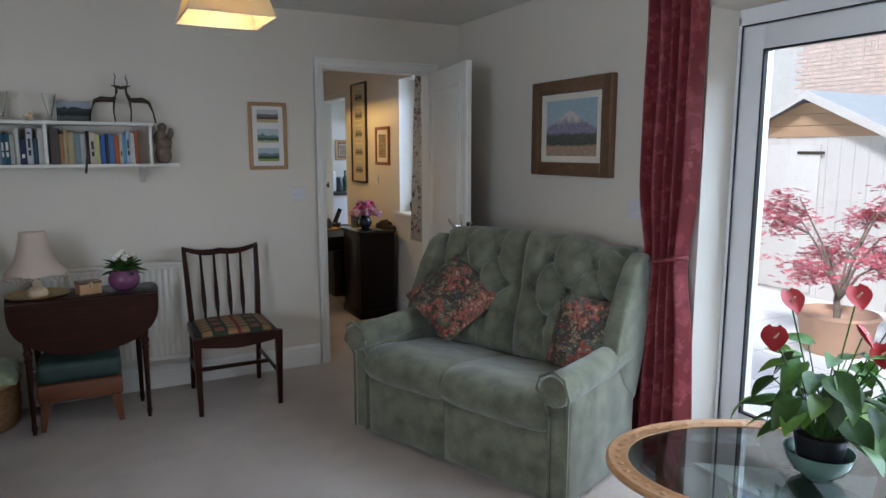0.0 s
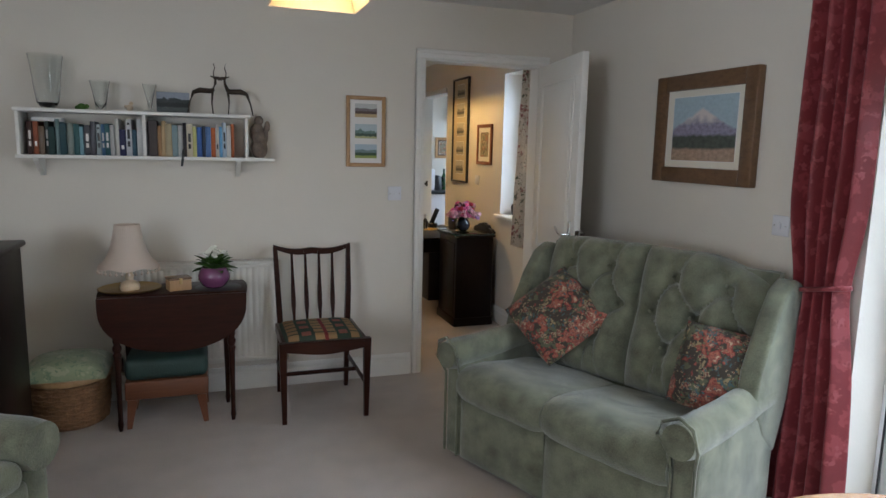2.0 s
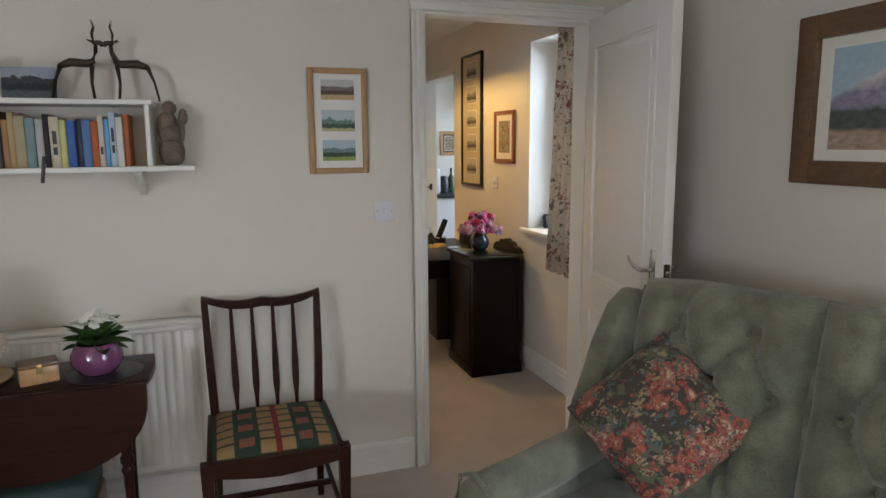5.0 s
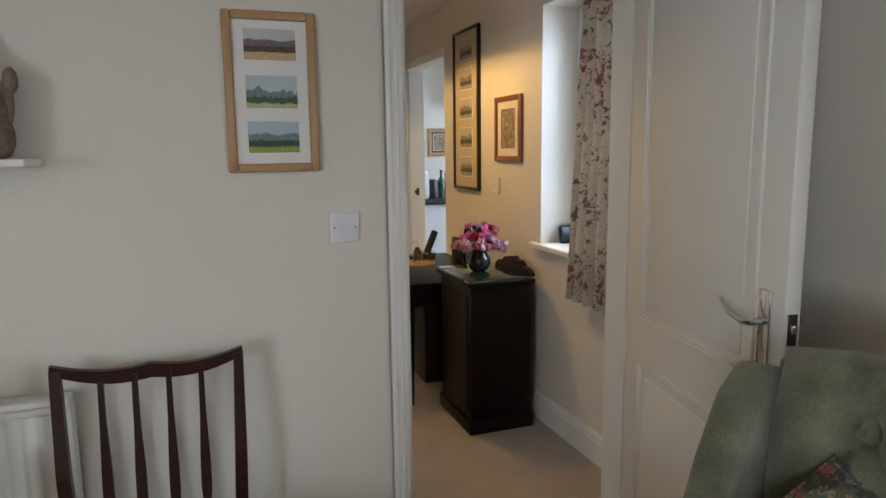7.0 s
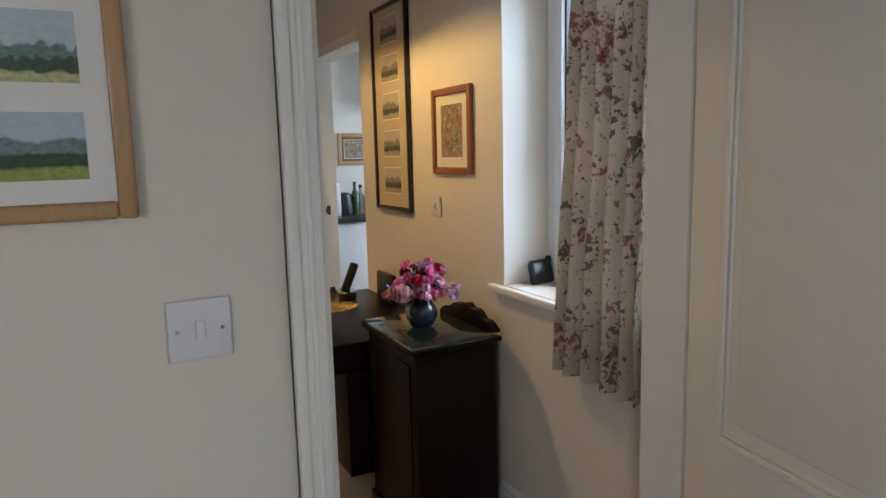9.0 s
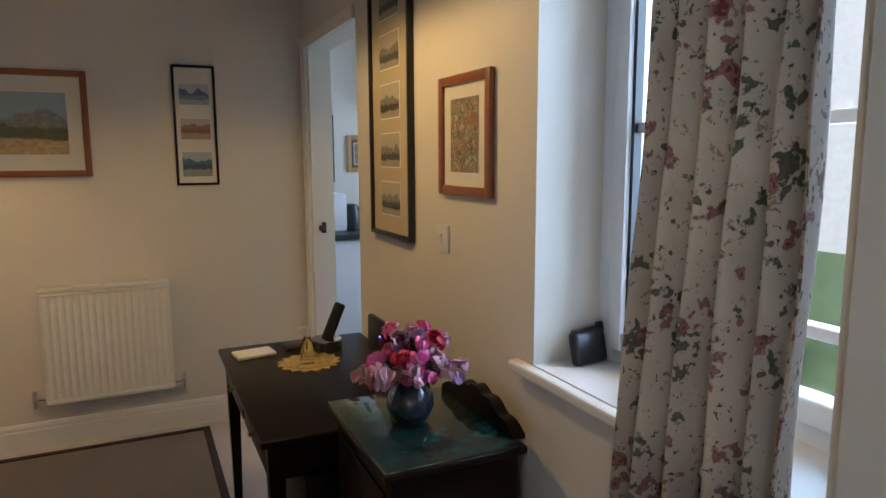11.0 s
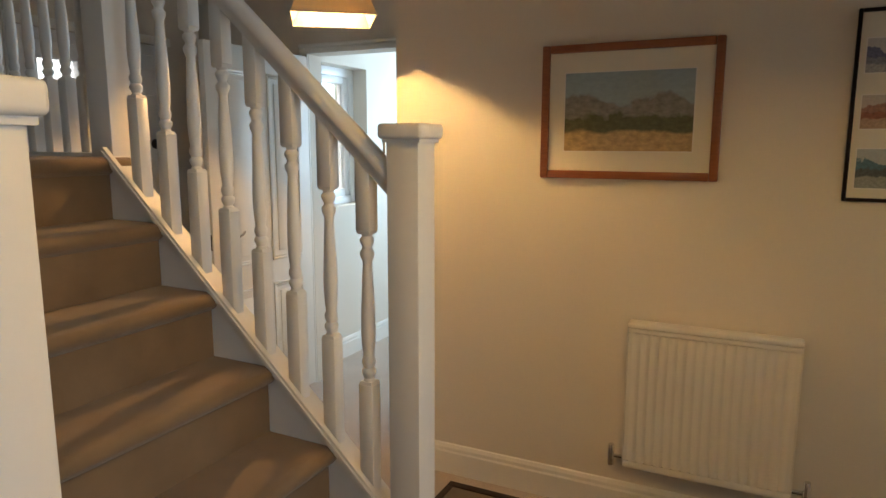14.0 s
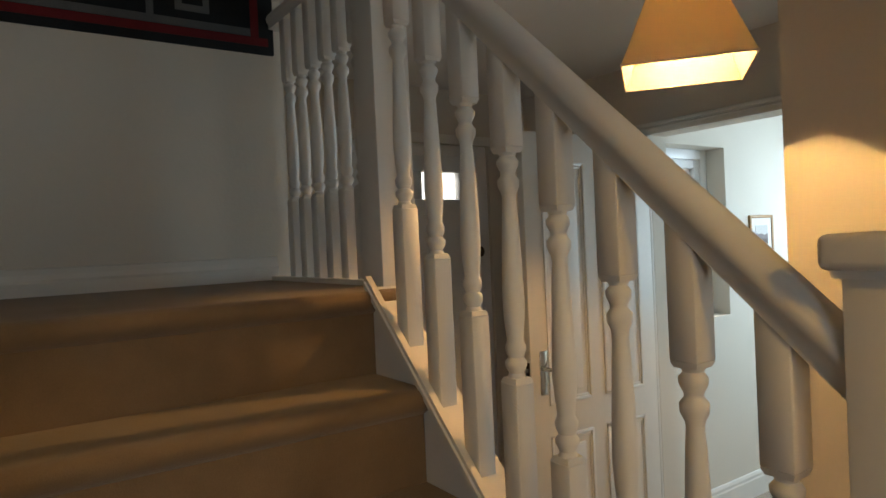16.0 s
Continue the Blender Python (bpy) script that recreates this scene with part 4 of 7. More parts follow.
for x in (-0.118, -0.04, 0.04, 0.118):
    bm = bmesh.new()
    prof = [(0.44, 0.435, 0.006), (0.48, 0.44, 0.008), (0.53, 0.45, 0.013), (0.60, 0.462, 0.0125), (0.72, 0.478, 0.008), (0.84, 0.5, 0.0065)]
    for (za, ya, wa), (zb, yb, wb) in zip(prof, prof[1:]):
        taper(bm, (x * (1 - 0.1 * (0.87 - za)), ya, za), (x * (1 - 0.1 * (0.87 - zb)), yb, zb), wa, wb, 0.005, 0.005)
    part("slat", bm, M_MAHOG, chair)
seat = part("seat", pad(0.42, 0.40, 0.035, 18, 18, power=5), M_MAHOG, chair, "needlework seat in green, gold and red stripes")
seat.matrix_local = pose(0, 0.005, 0.437, -90, 0, 0)
ms = mat("needlework", (0.02, 0.035, 0.02), 0.95, vary=0.3, bump=0.3, fine=350)
n_, l_ = ms.node_tree.nodes, ms.node_tree.links
tc_ = next(x for x in n_ if x.type == "TEX_COORD")
sp_ = n_.new("ShaderNodeSeparateXYZ")
l_.new(tc_.outputs["Object"], sp_.inputs[0])
out_ = n_["Principled BSDF"].inputs["Base Color"].links[0].from_socket
for x0, x1, colour, dots in ((-0.19, -0.135, (0.26, 0.15, 0.06), 1), (-0.05, 0.0, (0.27, 0.16, 0.065), 1), (0.0, 0.02, (0.16, 0.012, 0.012), 0), (0.02, 0.065, (0.27, 0.16, 0.065), 1), (0.14, 0.185, (0.26, 0.15, 0.06), 1), (-0.118, -0.068, (0.22, 0.07, 0.045), 2), (0.08, 0.125, (0.22, 0.07, 0.045), 2)):
    a_, b2_, c_ = n_.new("ShaderNodeMath"), n_.new("ShaderNodeMath"), n_.new("ShaderNodeMath")
    a_.operation, b2_.operation, c_.operation = "GREATER_THAN", "LESS_THAN", "MULTIPLY"
    l_.new(sp_.outputs[0], a_.inputs[0]), l_.new(sp_.outputs[0], b2_.inputs[0])
    a_.inputs[1].default_value, b2_.inputs[1].default_value = x0, x1
    l_.new(a_.outputs[0], c_.inputs[0]), l_.new(b2_.outputs[0], c_.inputs[1])
    fac = c_.outputs[0]
    if dots:
        v_, g_, m2 = n_.new("ShaderNodeMath"), n_.new("ShaderNodeMath"), n_.new("ShaderNodeMath")
        v_.operation, g_.operation, m2.operation = "PINGPONG", "GREATER_THAN", "MULTIPLY"
        l_.new(sp_.outputs[2], v_.inputs[0])
        v_.inputs[1].default_value = 0.03 if dots == 1 else 0.055
        g_.inputs[1].default_value = 0.006 if dots == 1 else 0.03
        l_.new(v_.outputs[0], g_.inputs[0])
        l_.new(g_.outputs[0], m2.inputs[0]), l_.new(fac, m2.inputs[1])
        fac = m2.outputs[0]
    mx_ = n_.new("ShaderNodeMix")
    mx_.data_type = "RGBA"
    mx_.inputs[7].default_value = (*colour, 1)
    l_.new(fac, mx_.inputs[0]), l_.new(out_, mx_.inputs[6])
    out_ = mx_.outputs[2]
l_.new(out_, n_["Principled BSDF"].inputs["Base Color"])
seat.data.materials[0] = ms

# ---- drop-leaf table ----
TT = 0.70
tab = thing("drop_leaf_table", pose(0.215, 4.06, 0), "dark mahogany drop-leaf table with its curved leaf hanging", "table")
bm = bmesh.new()
out = [(-0.35, 0.15)] + [(-0.35 - 0.012 * math.sin(math.pi * k / 6), 0.15 - 0.30 * k / 6) for k in range(1, 6)] + [(-0.35, -0.15), (0.35, -0.15)] + [(0.35 + 0.012 * math.sin(math.pi * k / 6), -0.15 + 0.30 * k / 6) for k in range(1, 6)] + [(0.35, 0.15)]
prism(bm, out, TT - 0.022, TT)
bmesh.ops.bevel(bm, geom=list(bm.edges), offset=0.005, segments=2, profile=0.5, affect="EDGES")
part("tabletop", bm, M_MAHOG, tab)
bm = bmesh.new()
prism(bm, [(-0.35, TT - 0.006), (0.35, TT - 0.006)] + [(0.35 * math.cos(math.pi * k / 24), TT - 0.05 - 0.245 * math.sin(math.pi * k / 24) ** 0.8) for k in range(0, 25)], -0.170, -0.1515, "xz")
lf = part("leaf", bm, M_MAHOG, tab)
part("apron", box(-0.25, 0.25, -0.11, 0.13, TT - 0.13, TT - 0.022, 0.004), M_MAHOG, tab)
PROF = [(0.009, 0.0), (0.012, 0.02), (0.015, 0.035), (0.012, 0.05), (0.0115, 0.06), (0.013, 0.2), (0.016, 0.38), (0.021, 0.4), (0.015, 0.412), (0.021, 0.425), (0.022, 0.44), (0.015, 0.455), (0.02, 0.47), (0.019, 0.49), (0.019, 0.68)]
for x, y in ((-0.272, -0.14), (0.272, -0.14), (-0.25, 0.12), (0.25, 0.12)):
    part("leg", lathe(bmesh.new(), PROF, x, y, 14), M_MAHOG, tab)

stool = thing("footstool", pose(0.165, 4.09, 0), "low wooden footstool with a dark green padded top", "stool")
part("pad", box(-0.2, 0.2, -0.15, 0.13, 0.245, 0.36, 0.035, 4), M_GREEN_PAD, stool)
part("frame", box(-0.2, 0.2, -0.155, 0.135, 0.15, 0.245, 0.008), M_STOOL, stool)
for s, q in ((-1, -1), (1, -1), (-1, 1), (1, 1)):
    part("leg", taper(bmesh.new(), (s * 0.185, -0.01 + q * 0.135, 0), (s * 0.165, -0.01 + q * 0.12, 0.15), 0.012, 0.024), M_STOOL, stool)

# things on the table
tray = thing("tray", pose(0.0, 4.06, TT), "round engraved brass tray under the lamp", "tray")
part("dish", lathe(bmesh.new(), [(0.001, 0.0), (0.10, 0.0), (0.135, 0.004), (0.15, 0.014), (0.152, 0.013), (0.137, 0.001), (0.11, -0.0)][:5] + [(0.146, 0.016), (0.13, 0.008), (0.1, 0.004), (0.001, 0.004)], 0, 0, 40), M_BRASS, tray)
tl = thing("table_lamp", pose(0.0, 4.06, TT + 0.004), "cream table lamp with a fringed bell shade, unlit", "lamp")
part("base", lathe(bmesh.new(), [(0.045, 0.0), (0.05, 0.012), (0.045, 0.03), (0.035, 0.04), (0.018, 0.05), (0.022, 0.07), (0.016, 0.085), (0.02, 0.1), (0.012, 0.12), (0.012, 0.15)], 0, 0, 24), M_CREAM, tl)
bm = bmesh.new()
SH = [(0.143, 0.118), (0.134, 0.136), (0.108, 0.16), (0.088, 0.2), (0.074, 0.25), (0.064, 0.3), (0.058, 0.335)]
rings = []
for r, z in SH + [(r - 0.003, z) for r, z in SH[::-1]]:
    rings.append([bm.verts.new(((r + 0.0018 * (k % 2)) * math.cos(k * math.pi / 48), (r + 0.0018 * (k % 2)) * math.sin(k * math.pi / 48), z + (0.006 * math.cos(k * math.pi / 8) if z == 0.118 else 0))) for k in range(96)])
for a, b in zip(rings, rings[1:] + rings[:1]):
    for k in range(96):
        bm.faces.new((a[k], a[(k + 1) % 96], b[(k + 1) % 96], b[k]))
shd = part("shade", bm, M_SILK, tl, "pleated cream silk bell shade")
bm = bmesh.new()
for k in range(30):
    a = 2 * math.pi * k / 30
    r = bmesh.ops.create_icosphere(bm, subdivisions=1, radius=0.0075)
    bmesh.ops.translate(bm, verts=r["verts"], vec=(0.143 * math.cos(a), 0.143 * math.sin(a), 0.1))
    tube(bm, [(0.143 * math.cos(a), 0.143 * math.sin(a), 0.12), (0.143 * math.cos(a), 0.143 * math.sin(a), 0.103)], 0.002, 4)
part("fringe", bm, M_SILK, shd, "bobble fringe")
mt = thing("table_mat", pose(0.43, 4.03, TT), "round black table mat under the purple pot", "mat")
part("mat", lathe(bmesh.new(), [(0.001, 0), (0.115, 0), (0.117, 0.003), (0.114, 0.005), (0.001, 0.005)], 0, 0, 36), M_BLACK, mt)
pp = thing("pot_plant", pose(0.41, 4.02, TT + 0.005), "white-flowered plant in a round purple glazed pot", "plant")
part("pot", lathe(bmesh.new(), [(0.04, 0.0), (0.06, 0.012), (0.08, 0.045), (0.08, 0.07), (0.066, 0.1), (0.062, 0.108), (0.058, 0.106), (0.06, 0.09), (0.001, 0.088)], 0, 0, 32), M_PURPLE_POT, pp)
rng = random.Random(4)
lm = mesh_of("leaf", leaf_mesh(0.105, 0.06, 0.2, 0.25), M_LEAF, True)
for k in range(30):
    sub("leaf", lm, pp, blade((0, 0, 0.09), k * 47 + rng.uniform(-15, 15), rng.choice([-10, -32, -50, -68]) + rng.uniform(-8, 8), rng.uniform(-20, 20)) @ pose(0.015, 0, 0) @ Matrix.Scale(rng.uniform(0.75, 1.05), 4))
for k in range(18):
    a, r = rng.uniform(0, 6.3), rng.uniform(0, 0.065)
    bm = bmesh.new()
    for q in range(5):
        v = bmesh.ops.create_icosphere(bm, subdivisions=1, radius=0.008)["verts"]
        for p in v:
            p.co = Vector((p.co.x * 1.3 + 0.009 * math.cos(q * 1.26), p.co.y * 1.3 + 0.009 * math.sin(q * 1.26), p.co.z * 0.5))
    part("flower", bm, M_WHITE_PETAL, pp).matrix_local = pose(r * math.cos(a), r * math.sin(a), 0.205 - r * 0.5 + rng.uniform(-0.015, 0.015), rng.uniform(-40, 40), rng.uniform(-40, 40))
bk = thing("small_box", pose(0.235, 4.02, TT, 0, 0, 18), "small carved wooden box, half open", "box")
part("body", box(-0.055, 0.055, -0.04, 0.04, 0, 0.055, 0.004), M_OAK, bk)
part("lid", box(-0.058, 0.058, -0.043, 0.043, 0.056, 0.068, 0.004), M_BURR, bk)
part("clasp", box(-0.008, 0.008, -0.047, -0.041, 0.035, 0.066, 0.002), M_BRASS, bk)

# ---- book shelf ----
sh = thing("wall_shelf", pose(0, YA, 0), "white two-tier wall shelf full of books", "shelf")
part("upper_board", box(-0.50, 0.62, -0.185, 0, 1.592, 1.61, 0.003), M_GLOSS, sh)
part("lower_board", box(-0.50, 0.745, -0.19, 0, 1.362, 1.38, 0.003), M_GLOSS, sh)
for x in (-0.485, 0.087, 0.6):
    part("upright", box(x - 0.008, x + 0.008, -0.18, 0, 1.38, 1.592, 0.002), M_GLOSS, sh)
for x in (-0.42, 0.555):
    bm = bmesh.new()
    prism(bm, [(0.0, 1.362), (-0.15, 1.362), (-0.15, 1.35), (-0.015, 1.27), (0.0, 1.27)], x - 0.012, x + 0.012, "yz")
    part("bracket", bm, M_GLOSS, sh)
COL = [(0.05, 0.02, 0.015), (0.24, 0.07, 0.03), (0.12, 0.08, 0.05), (0.05, 0.06, 0.05), (0.02, 0.05, 0.045), (0.18, 0.26, 0.26), (0.02, 0.06, 0.07), (0.2, 0.23, 0.2), (0.03, 0.1, 0.1), (0.14, 0.28, 0.33),
       (0.015, 0.015, 0.02), (0.05, 0.05, 0.06), (0.3, 0.35, 0.36), (0.06, 0.14, 0.25), (0.02, 0.09, 0.1), (0.38, 0.38, 0.36), (0.6, 0.58, 0.52), (0.02, 0.02, 0.07), (0.5, 0.5, 0.52), (0.03, 0.07, 0.1), (0.6, 0.6, 0.58), (0.3, 0.32, 0.34),
       (0.06, 0.045, 0.04), (0.35, 0.2, 0.09), (0.42, 0.3, 0.15), (0.4, 0.33, 0.2), (0.2, 0.28, 0.3), (0.5, 0.5, 0.48), (0.02, 0.015, 0.02), (0.52, 0.46, 0.34), (0.5, 0.5, 0.2), (0.05, 0.12, 0.36), (0.03, 0.04, 0.07), (0.09, 0.17, 0.36), (0.4, 0.1, 0.02), (0.55, 0.5, 0.45), (0.15, 0.36, 0.6), (0.45, 0.55, 0.65), (0.6, 0.58, 0.55), (0.36, 0.1, 0.03)]
rng = random.Random(12)
def book(x, w, h, d, colour, tilt=0):
    ob = thing("book", pose(x, YA - 0.165 + (0.155 - d), 1.38, 0, tilt, 0), "upright book with a plain coloured spine on the shelf", "book", "books on the wall shelf")
    cm = mat("book_cover", colour, rng.uniform(0.3, 0.8), vary=0.1, scale=20, bump=0.03)
    bm = box(-w / 2, -w / 2 + 0.0025, 0, d, 0, h)
    bx(bm, w / 2 - 0.0025, w / 2, 0, d, 0, h)
    bx(bm, -w / 2, w / 2, -0.004, 0.002, 0, h, 0.0015, 1)
    part("cover", bm, cm, ob)
    part("pages", box(-w / 2 + 0.0026, w / 2 - 0.0026, 0.003, d - 0.006, 0.004, h - 0.004), M_PAPER, ob)
    if rng.random() < 0.4:
        light = sum(colour) < 0.6
        bm = bmesh.new()
        for z0, z1 in ((0.25, 0.4), (0.46, 0.72), (0.84, 0.9))[: rng.randint(1, 3)]:
            bx(bm, -w * 0.22, w * 0.22, -0.0052, -0.0042, z0 * h, z1 * h)
        part("title_bar", bm, M_PAPER if light else M_BLACK, ob)


x = -0.45
for k, c in enumerate(COL):
    w = rng.uniform(0.016, 0.031)
    if k == 22:
        x = 0.105
        w = 0.042
    h = rng.uniform(0.135, 0.18) if k < 22 else rng.uniform(0.15, 0.19)
    if k in (16, 18, 20): h = 0.19
    book(x + w / 2, w, h, rng.uniform(0.12, 0.15), c)
    x += w + 0.0012
lb = thing("book", pose(-0.37, YA - 0.14, 1.546, 0, 0, 0), "pale book lying flat on top of the row", "book", "books on the wall shelf")
part("cover", box(-0.06, 0.07, 0, 0.1, 0, 0.02, 0.002), M_PAPER, lb)
bmk = thing("bookmark", pose(0.265, YA - 0.19, 1.33, 0, 8, 0), "dark ribbon hanging over the shelf edge", "bookmark")
part("ribbon", box(-0.006, 0.006, -0.003, 0.0, 0, 0.09, 0.001), M_BLACK, bmk)

cf = tagged(part("carved_figure", bmesh.new(), M_CARVED), "mottled dark wooden carved figure on the shelf end", "ornament")
bm = bmesh.new()
for cx, cz, rx, rz in ((0, 0.05, 0.045, 0.06), (0.0, 0.11, 0.04, 0.05), (-0.01, 0.155, 0.034, 0.04), (0.0, 0.205, 0.025, 0.027), (0.035, 0.13, 0.014, 0.055), (0.045, 0.175, 0.016, 0.03), (-0.035, 0.14, 0.014, 0.04)):
    v = bmesh.ops.create_icosphere(bm, subdivisions=3, radius=1)["verts"]
    for p in v:
        p.co = Vector((cx + p.co.x * rx, p.co.y * rx * 0.8, max(0.0, cz + p.co.z * rz)))
bm.to_mesh(cf.data)
bm.free()
for p in cf.data.polygons: p.use_smooth = True
cf.matrix_world = pose(0.67, YA - 0.1, 1.38)

def deer(x, flip):
    ob = tagged(part("deer_figurine", bmesh.new(), M_IRON), "slender dark bronze deer figurine standing on the shelf", "ornament", "pair of deer figurines")
    bm = bmesh.new()
    f = flip
    tube(bm, [(f * 0.055, 0, 0.115), (f * 0.02, 0, 0.128), (-f * 0.03, 0, 0.125), (-f * 0.055, 0, 0.135)], [0.01, 0.015, 0.014, 0.009], 10)
    tube(bm, [(-f * 0.045, 0, 0.13), (-f * 0.06, 0, 0.165), (-f * 0.062, 0, 0.195)], [0.011, 0.007, 0.006], 8)
    tube(bm, [(-f * 0.052, 0, 0.197), (-f * 0.075, 0, 0.196), (-f * 0.095, 0, 0.185)], [0.007, 0.009, 0.004], 8)
    for q in (-1, 1):
        tube(bm, [(-f * 0.055, q * 0.004, 0.2), (-f * 0.052, q * 0.014, 0.225), (-f * 0.06, q * 0.01, 0.25), (-f * 0.053, q * 0.012, 0.272)], [0.003, 0.0028, 0.0025, 0.001], 6)
        tube(bm, [(-f * 0.05, q * 0.004, 0.2), (-f * 0.035, q * 0.018, 0.205)], [0.004, 0.001], 6)
        tube(bm, [(-f * 0.045, q * 0.009, 0.12), (-f * 0.04, q * 0.01, 0.06), (-f * 0.046, q * 0.01, 0)], [0.008, 0.004, 0.0035], 6)
        tube(bm, [(f * 0.052, q * 0.009, 0.118), (f * 0.072, q * 0.01, 0.065), (f * 0.085, q * 0.01, 0)], [0.009, 0.004, 0.0035], 6)
    bm.to_mesh(ob.data)
    bm.free()
    for p in ob.data.polygons: p.use_smooth = True
    ob.matrix_world = pose(x, YA - 0.09, 1.61)


deer(0.385, -1), deer(0.555, 1)


def glass_vase(x, prof, label, cat="vase"):
    ob = thing("glass_vase", pose(x, YA - 0.095, 1.61), label, cat, "clear glass on the shelf")
    inner = [(max(r - 0.0025, 0.001), z) for r, z in prof[::-1] if z > 0.004]
    part("vessel", lathe(bmesh.new(), prof + inner + [(0.001, 0.006)], 0, 0, 28), M_CLEAR, ob)


glass_vase(-0.36, [(0.03, 0), (0.05, 0.03), (0.06, 0.1), (0.07, 0.2), (0.08, 0.265)], "large clear glass vase")
glass_vase(-0.12, [(0.022, 0), (0.028, 0.04), (0.04, 0.11), (0.05, 0.15)], "clear flared glass vase")
glass_vase(0.115, [(0.018, 0), (0.012, 0.05), (0.024, 0.1), (0.035, 0.145)], "clear tall drinking glass", "glass")
fg = thing("green_ornament", pose(-0.21, YA - 0.09, 1.61), "small green glass animal on the shelf", "ornament")
bm = bmesh.new()
for cx, cz, r in ((0, 0.012, 0.022), (0.024, 0.018, 0.012), (-0.02, 0.01, 0.012)):
    v = bmesh.ops.create_icosphere(bm, subdivisions=2, radius=r)["verts"]
    bmesh.ops.translate(bm, verts=v, vec=(cx, 0, cz))
part("body", bm, M_LEAF, fg)
fb = thing("white_ornament", pose(0.015, YA - 0.09, 1.61), "small pale china bird on the shelf", "ornament")
bm = bmesh.new()
for cx, cz, r in ((0, 0.02, 0.018), (0.008, 0.042, 0.011), (-0.018, 0.026, 0.009)):
    v = bmesh.ops.create_icosphere(bm, subdivisions=2, radius=r)["verts"]
    bmesh.ops.translate(bm, verts=v, vec=(cx, 0, cz))
part("body", bm, M_CREAM, fb)


# ---- pictures ----
def scenery(name, sky_c, far_c, mid_c, near_c, horizon=0.6, hill=0.3, detail=6.0, seed=0.0, peak=0.0):
    """A painted landscape: sky, a hill line, trees and a foreground, by height over the print."""
    m = bpy.data.materials.new(name)
    m.use_nodes = True
    n, l = m.node_tree.nodes, m.node_tree.links
    b = n["Principled BSDF"]
    b.inputs["Roughness"].default_value = 0.55
    tc, sp = n.new("ShaderNodeTexCoord"), n.new("ShaderNodeSeparateXYZ")
    l.new(tc.outputs["Generated"], sp.inputs[0])
    out = None
    def rgb(c, s):
        ns, mx, mp = n.new("ShaderNodeTexNoise"), n.new("ShaderNodeMix"), n.new("ShaderNodeMapping")
        mp.inputs["Location"].default_value = (s, s * 2, seed)
        l.new(tc.outputs["Generated"], mp.inputs[0]), l.new(mp.outputs[0], ns.inputs["Vector"])
        ns.inputs["Scale"].default_value, ns.inputs["Detail"].default_value = detail * 2, 6
        mx.data_type = "RGBA"
        mx.inputs[6].default_value, mx.inputs[7].default_value = (*(Vector(c) * (0.3 if s > 1 else 0.8)), 1), (*[min(1, v * (1.75 if s > 1 else 1.2)) for v in c], 1)
        l.new(ns.outputs[0], mx.inputs[0])
        return mx.outputs[2]
    out = rgb(sky_c, 1)
    for k, (c, level, amp, sc) in enumerate(((far_c, horizon + 0.12, hill, 1.6), (mid_c, horizon - 0.08, hill * 0.45, 5.0), (near_c, horizon - 0.28, hill * 0.3, 2.5))):
        ns, mp, ma, mr, mx = n.new("ShaderNodeTexNoise"), n.new("ShaderNodeMapping"), n.new("ShaderNodeMath"), n.new("ShaderNodeMath"), n.new("ShaderNodeMix")
        mp.inputs["Scale"].default_value, mp.inputs["Location"].default_value = (1, 0, 0.55), (seed + k * 7.3, 0, 0)
        ns.inputs["Scale"].default_value, ns.inputs["Detail"].default_value = sc * 2, 7
        l.new(tc.outputs["Generated"], mp.inputs[0]), l.new(mp.outputs[0], ns.inputs["Vector"])
        ma.operation, mr.operation = "MULTIPLY_ADD", "SUBTRACT"
        soft_edge = n.new("ShaderNodeMath")
        soft_edge.operation, soft_edge.use_clamp, soft_edge.inputs[1].default_value = "MULTIPLY", True, 22.0
        l.new(ns.outputs[0], ma.inputs[0])
        ma.inputs[1].default_value, ma.inputs[2].default_value = amp * 3.2, level - amp * 1.6 + (0.2 if peak and k == 0 else 0.0)
        lim = ma.outputs[0]
        if peak and k == 0:
            d1, d2, d3 = n.new("ShaderNodeMath"), n.new("ShaderNodeMath"), n.new("ShaderNodeMath")
            d1.operation, d2.operation, d3.operation = "SUBTRACT", "ABSOLUTE", "MULTIPLY_ADD"
            l.new(sp.outputs[0], d1.inputs[0]), l.new(d1.outputs[0], d2.inputs[0]), l.new(d2.outputs[0], d3.inputs[0]), l.new(lim, d3.inputs[2])
            d1.inputs[1].default_value, d3.inputs[1].default_value = 0.48, -peak
            lim = d3.outputs[0]
        l.new(lim, mr.inputs[0]), l.new(sp.outputs[2], mr.inputs[1]), l.new(mr.outputs[0], soft_edge.inputs[0])
        mx.data_type = "RGBA"
        paint = rgb(c, k + 3)
        if peak and k == 0:
            # snow on the upper slopes
            sn, sa, sg, sm = n.new("ShaderNodeTexNoise"), n.new("ShaderNodeMath"), n.new("ShaderNodeMapRange"), n.new("ShaderNodeMix")
            sn.inputs["Scale"].default_value, sn.inputs["Detail"].default_value = 9, 6
            l.new(tc.outputs["Generated"], sn.inputs["Vector"])
            sa.operation, sa.inputs[1].default_value, sm.data_type = "MULTIPLY_ADD", 0.3, "RGBA"
            l.new(sn.outputs[0], sa.inputs[0]), l.new(sp.outputs[2], sa.inputs[2]), l.new(sa.outputs[0], sg.inputs[0])
            sg.inputs[1].default_value, sg.inputs[2].default_value = 0.72, 0.84
            sm.inputs[7].default_value = (0.62, 0.56, 0.53, 1)
            l.new(sg.outputs[0], sm.inputs[0]), l.new(paint, sm.inputs[6])
            paint = sm.outputs[2]
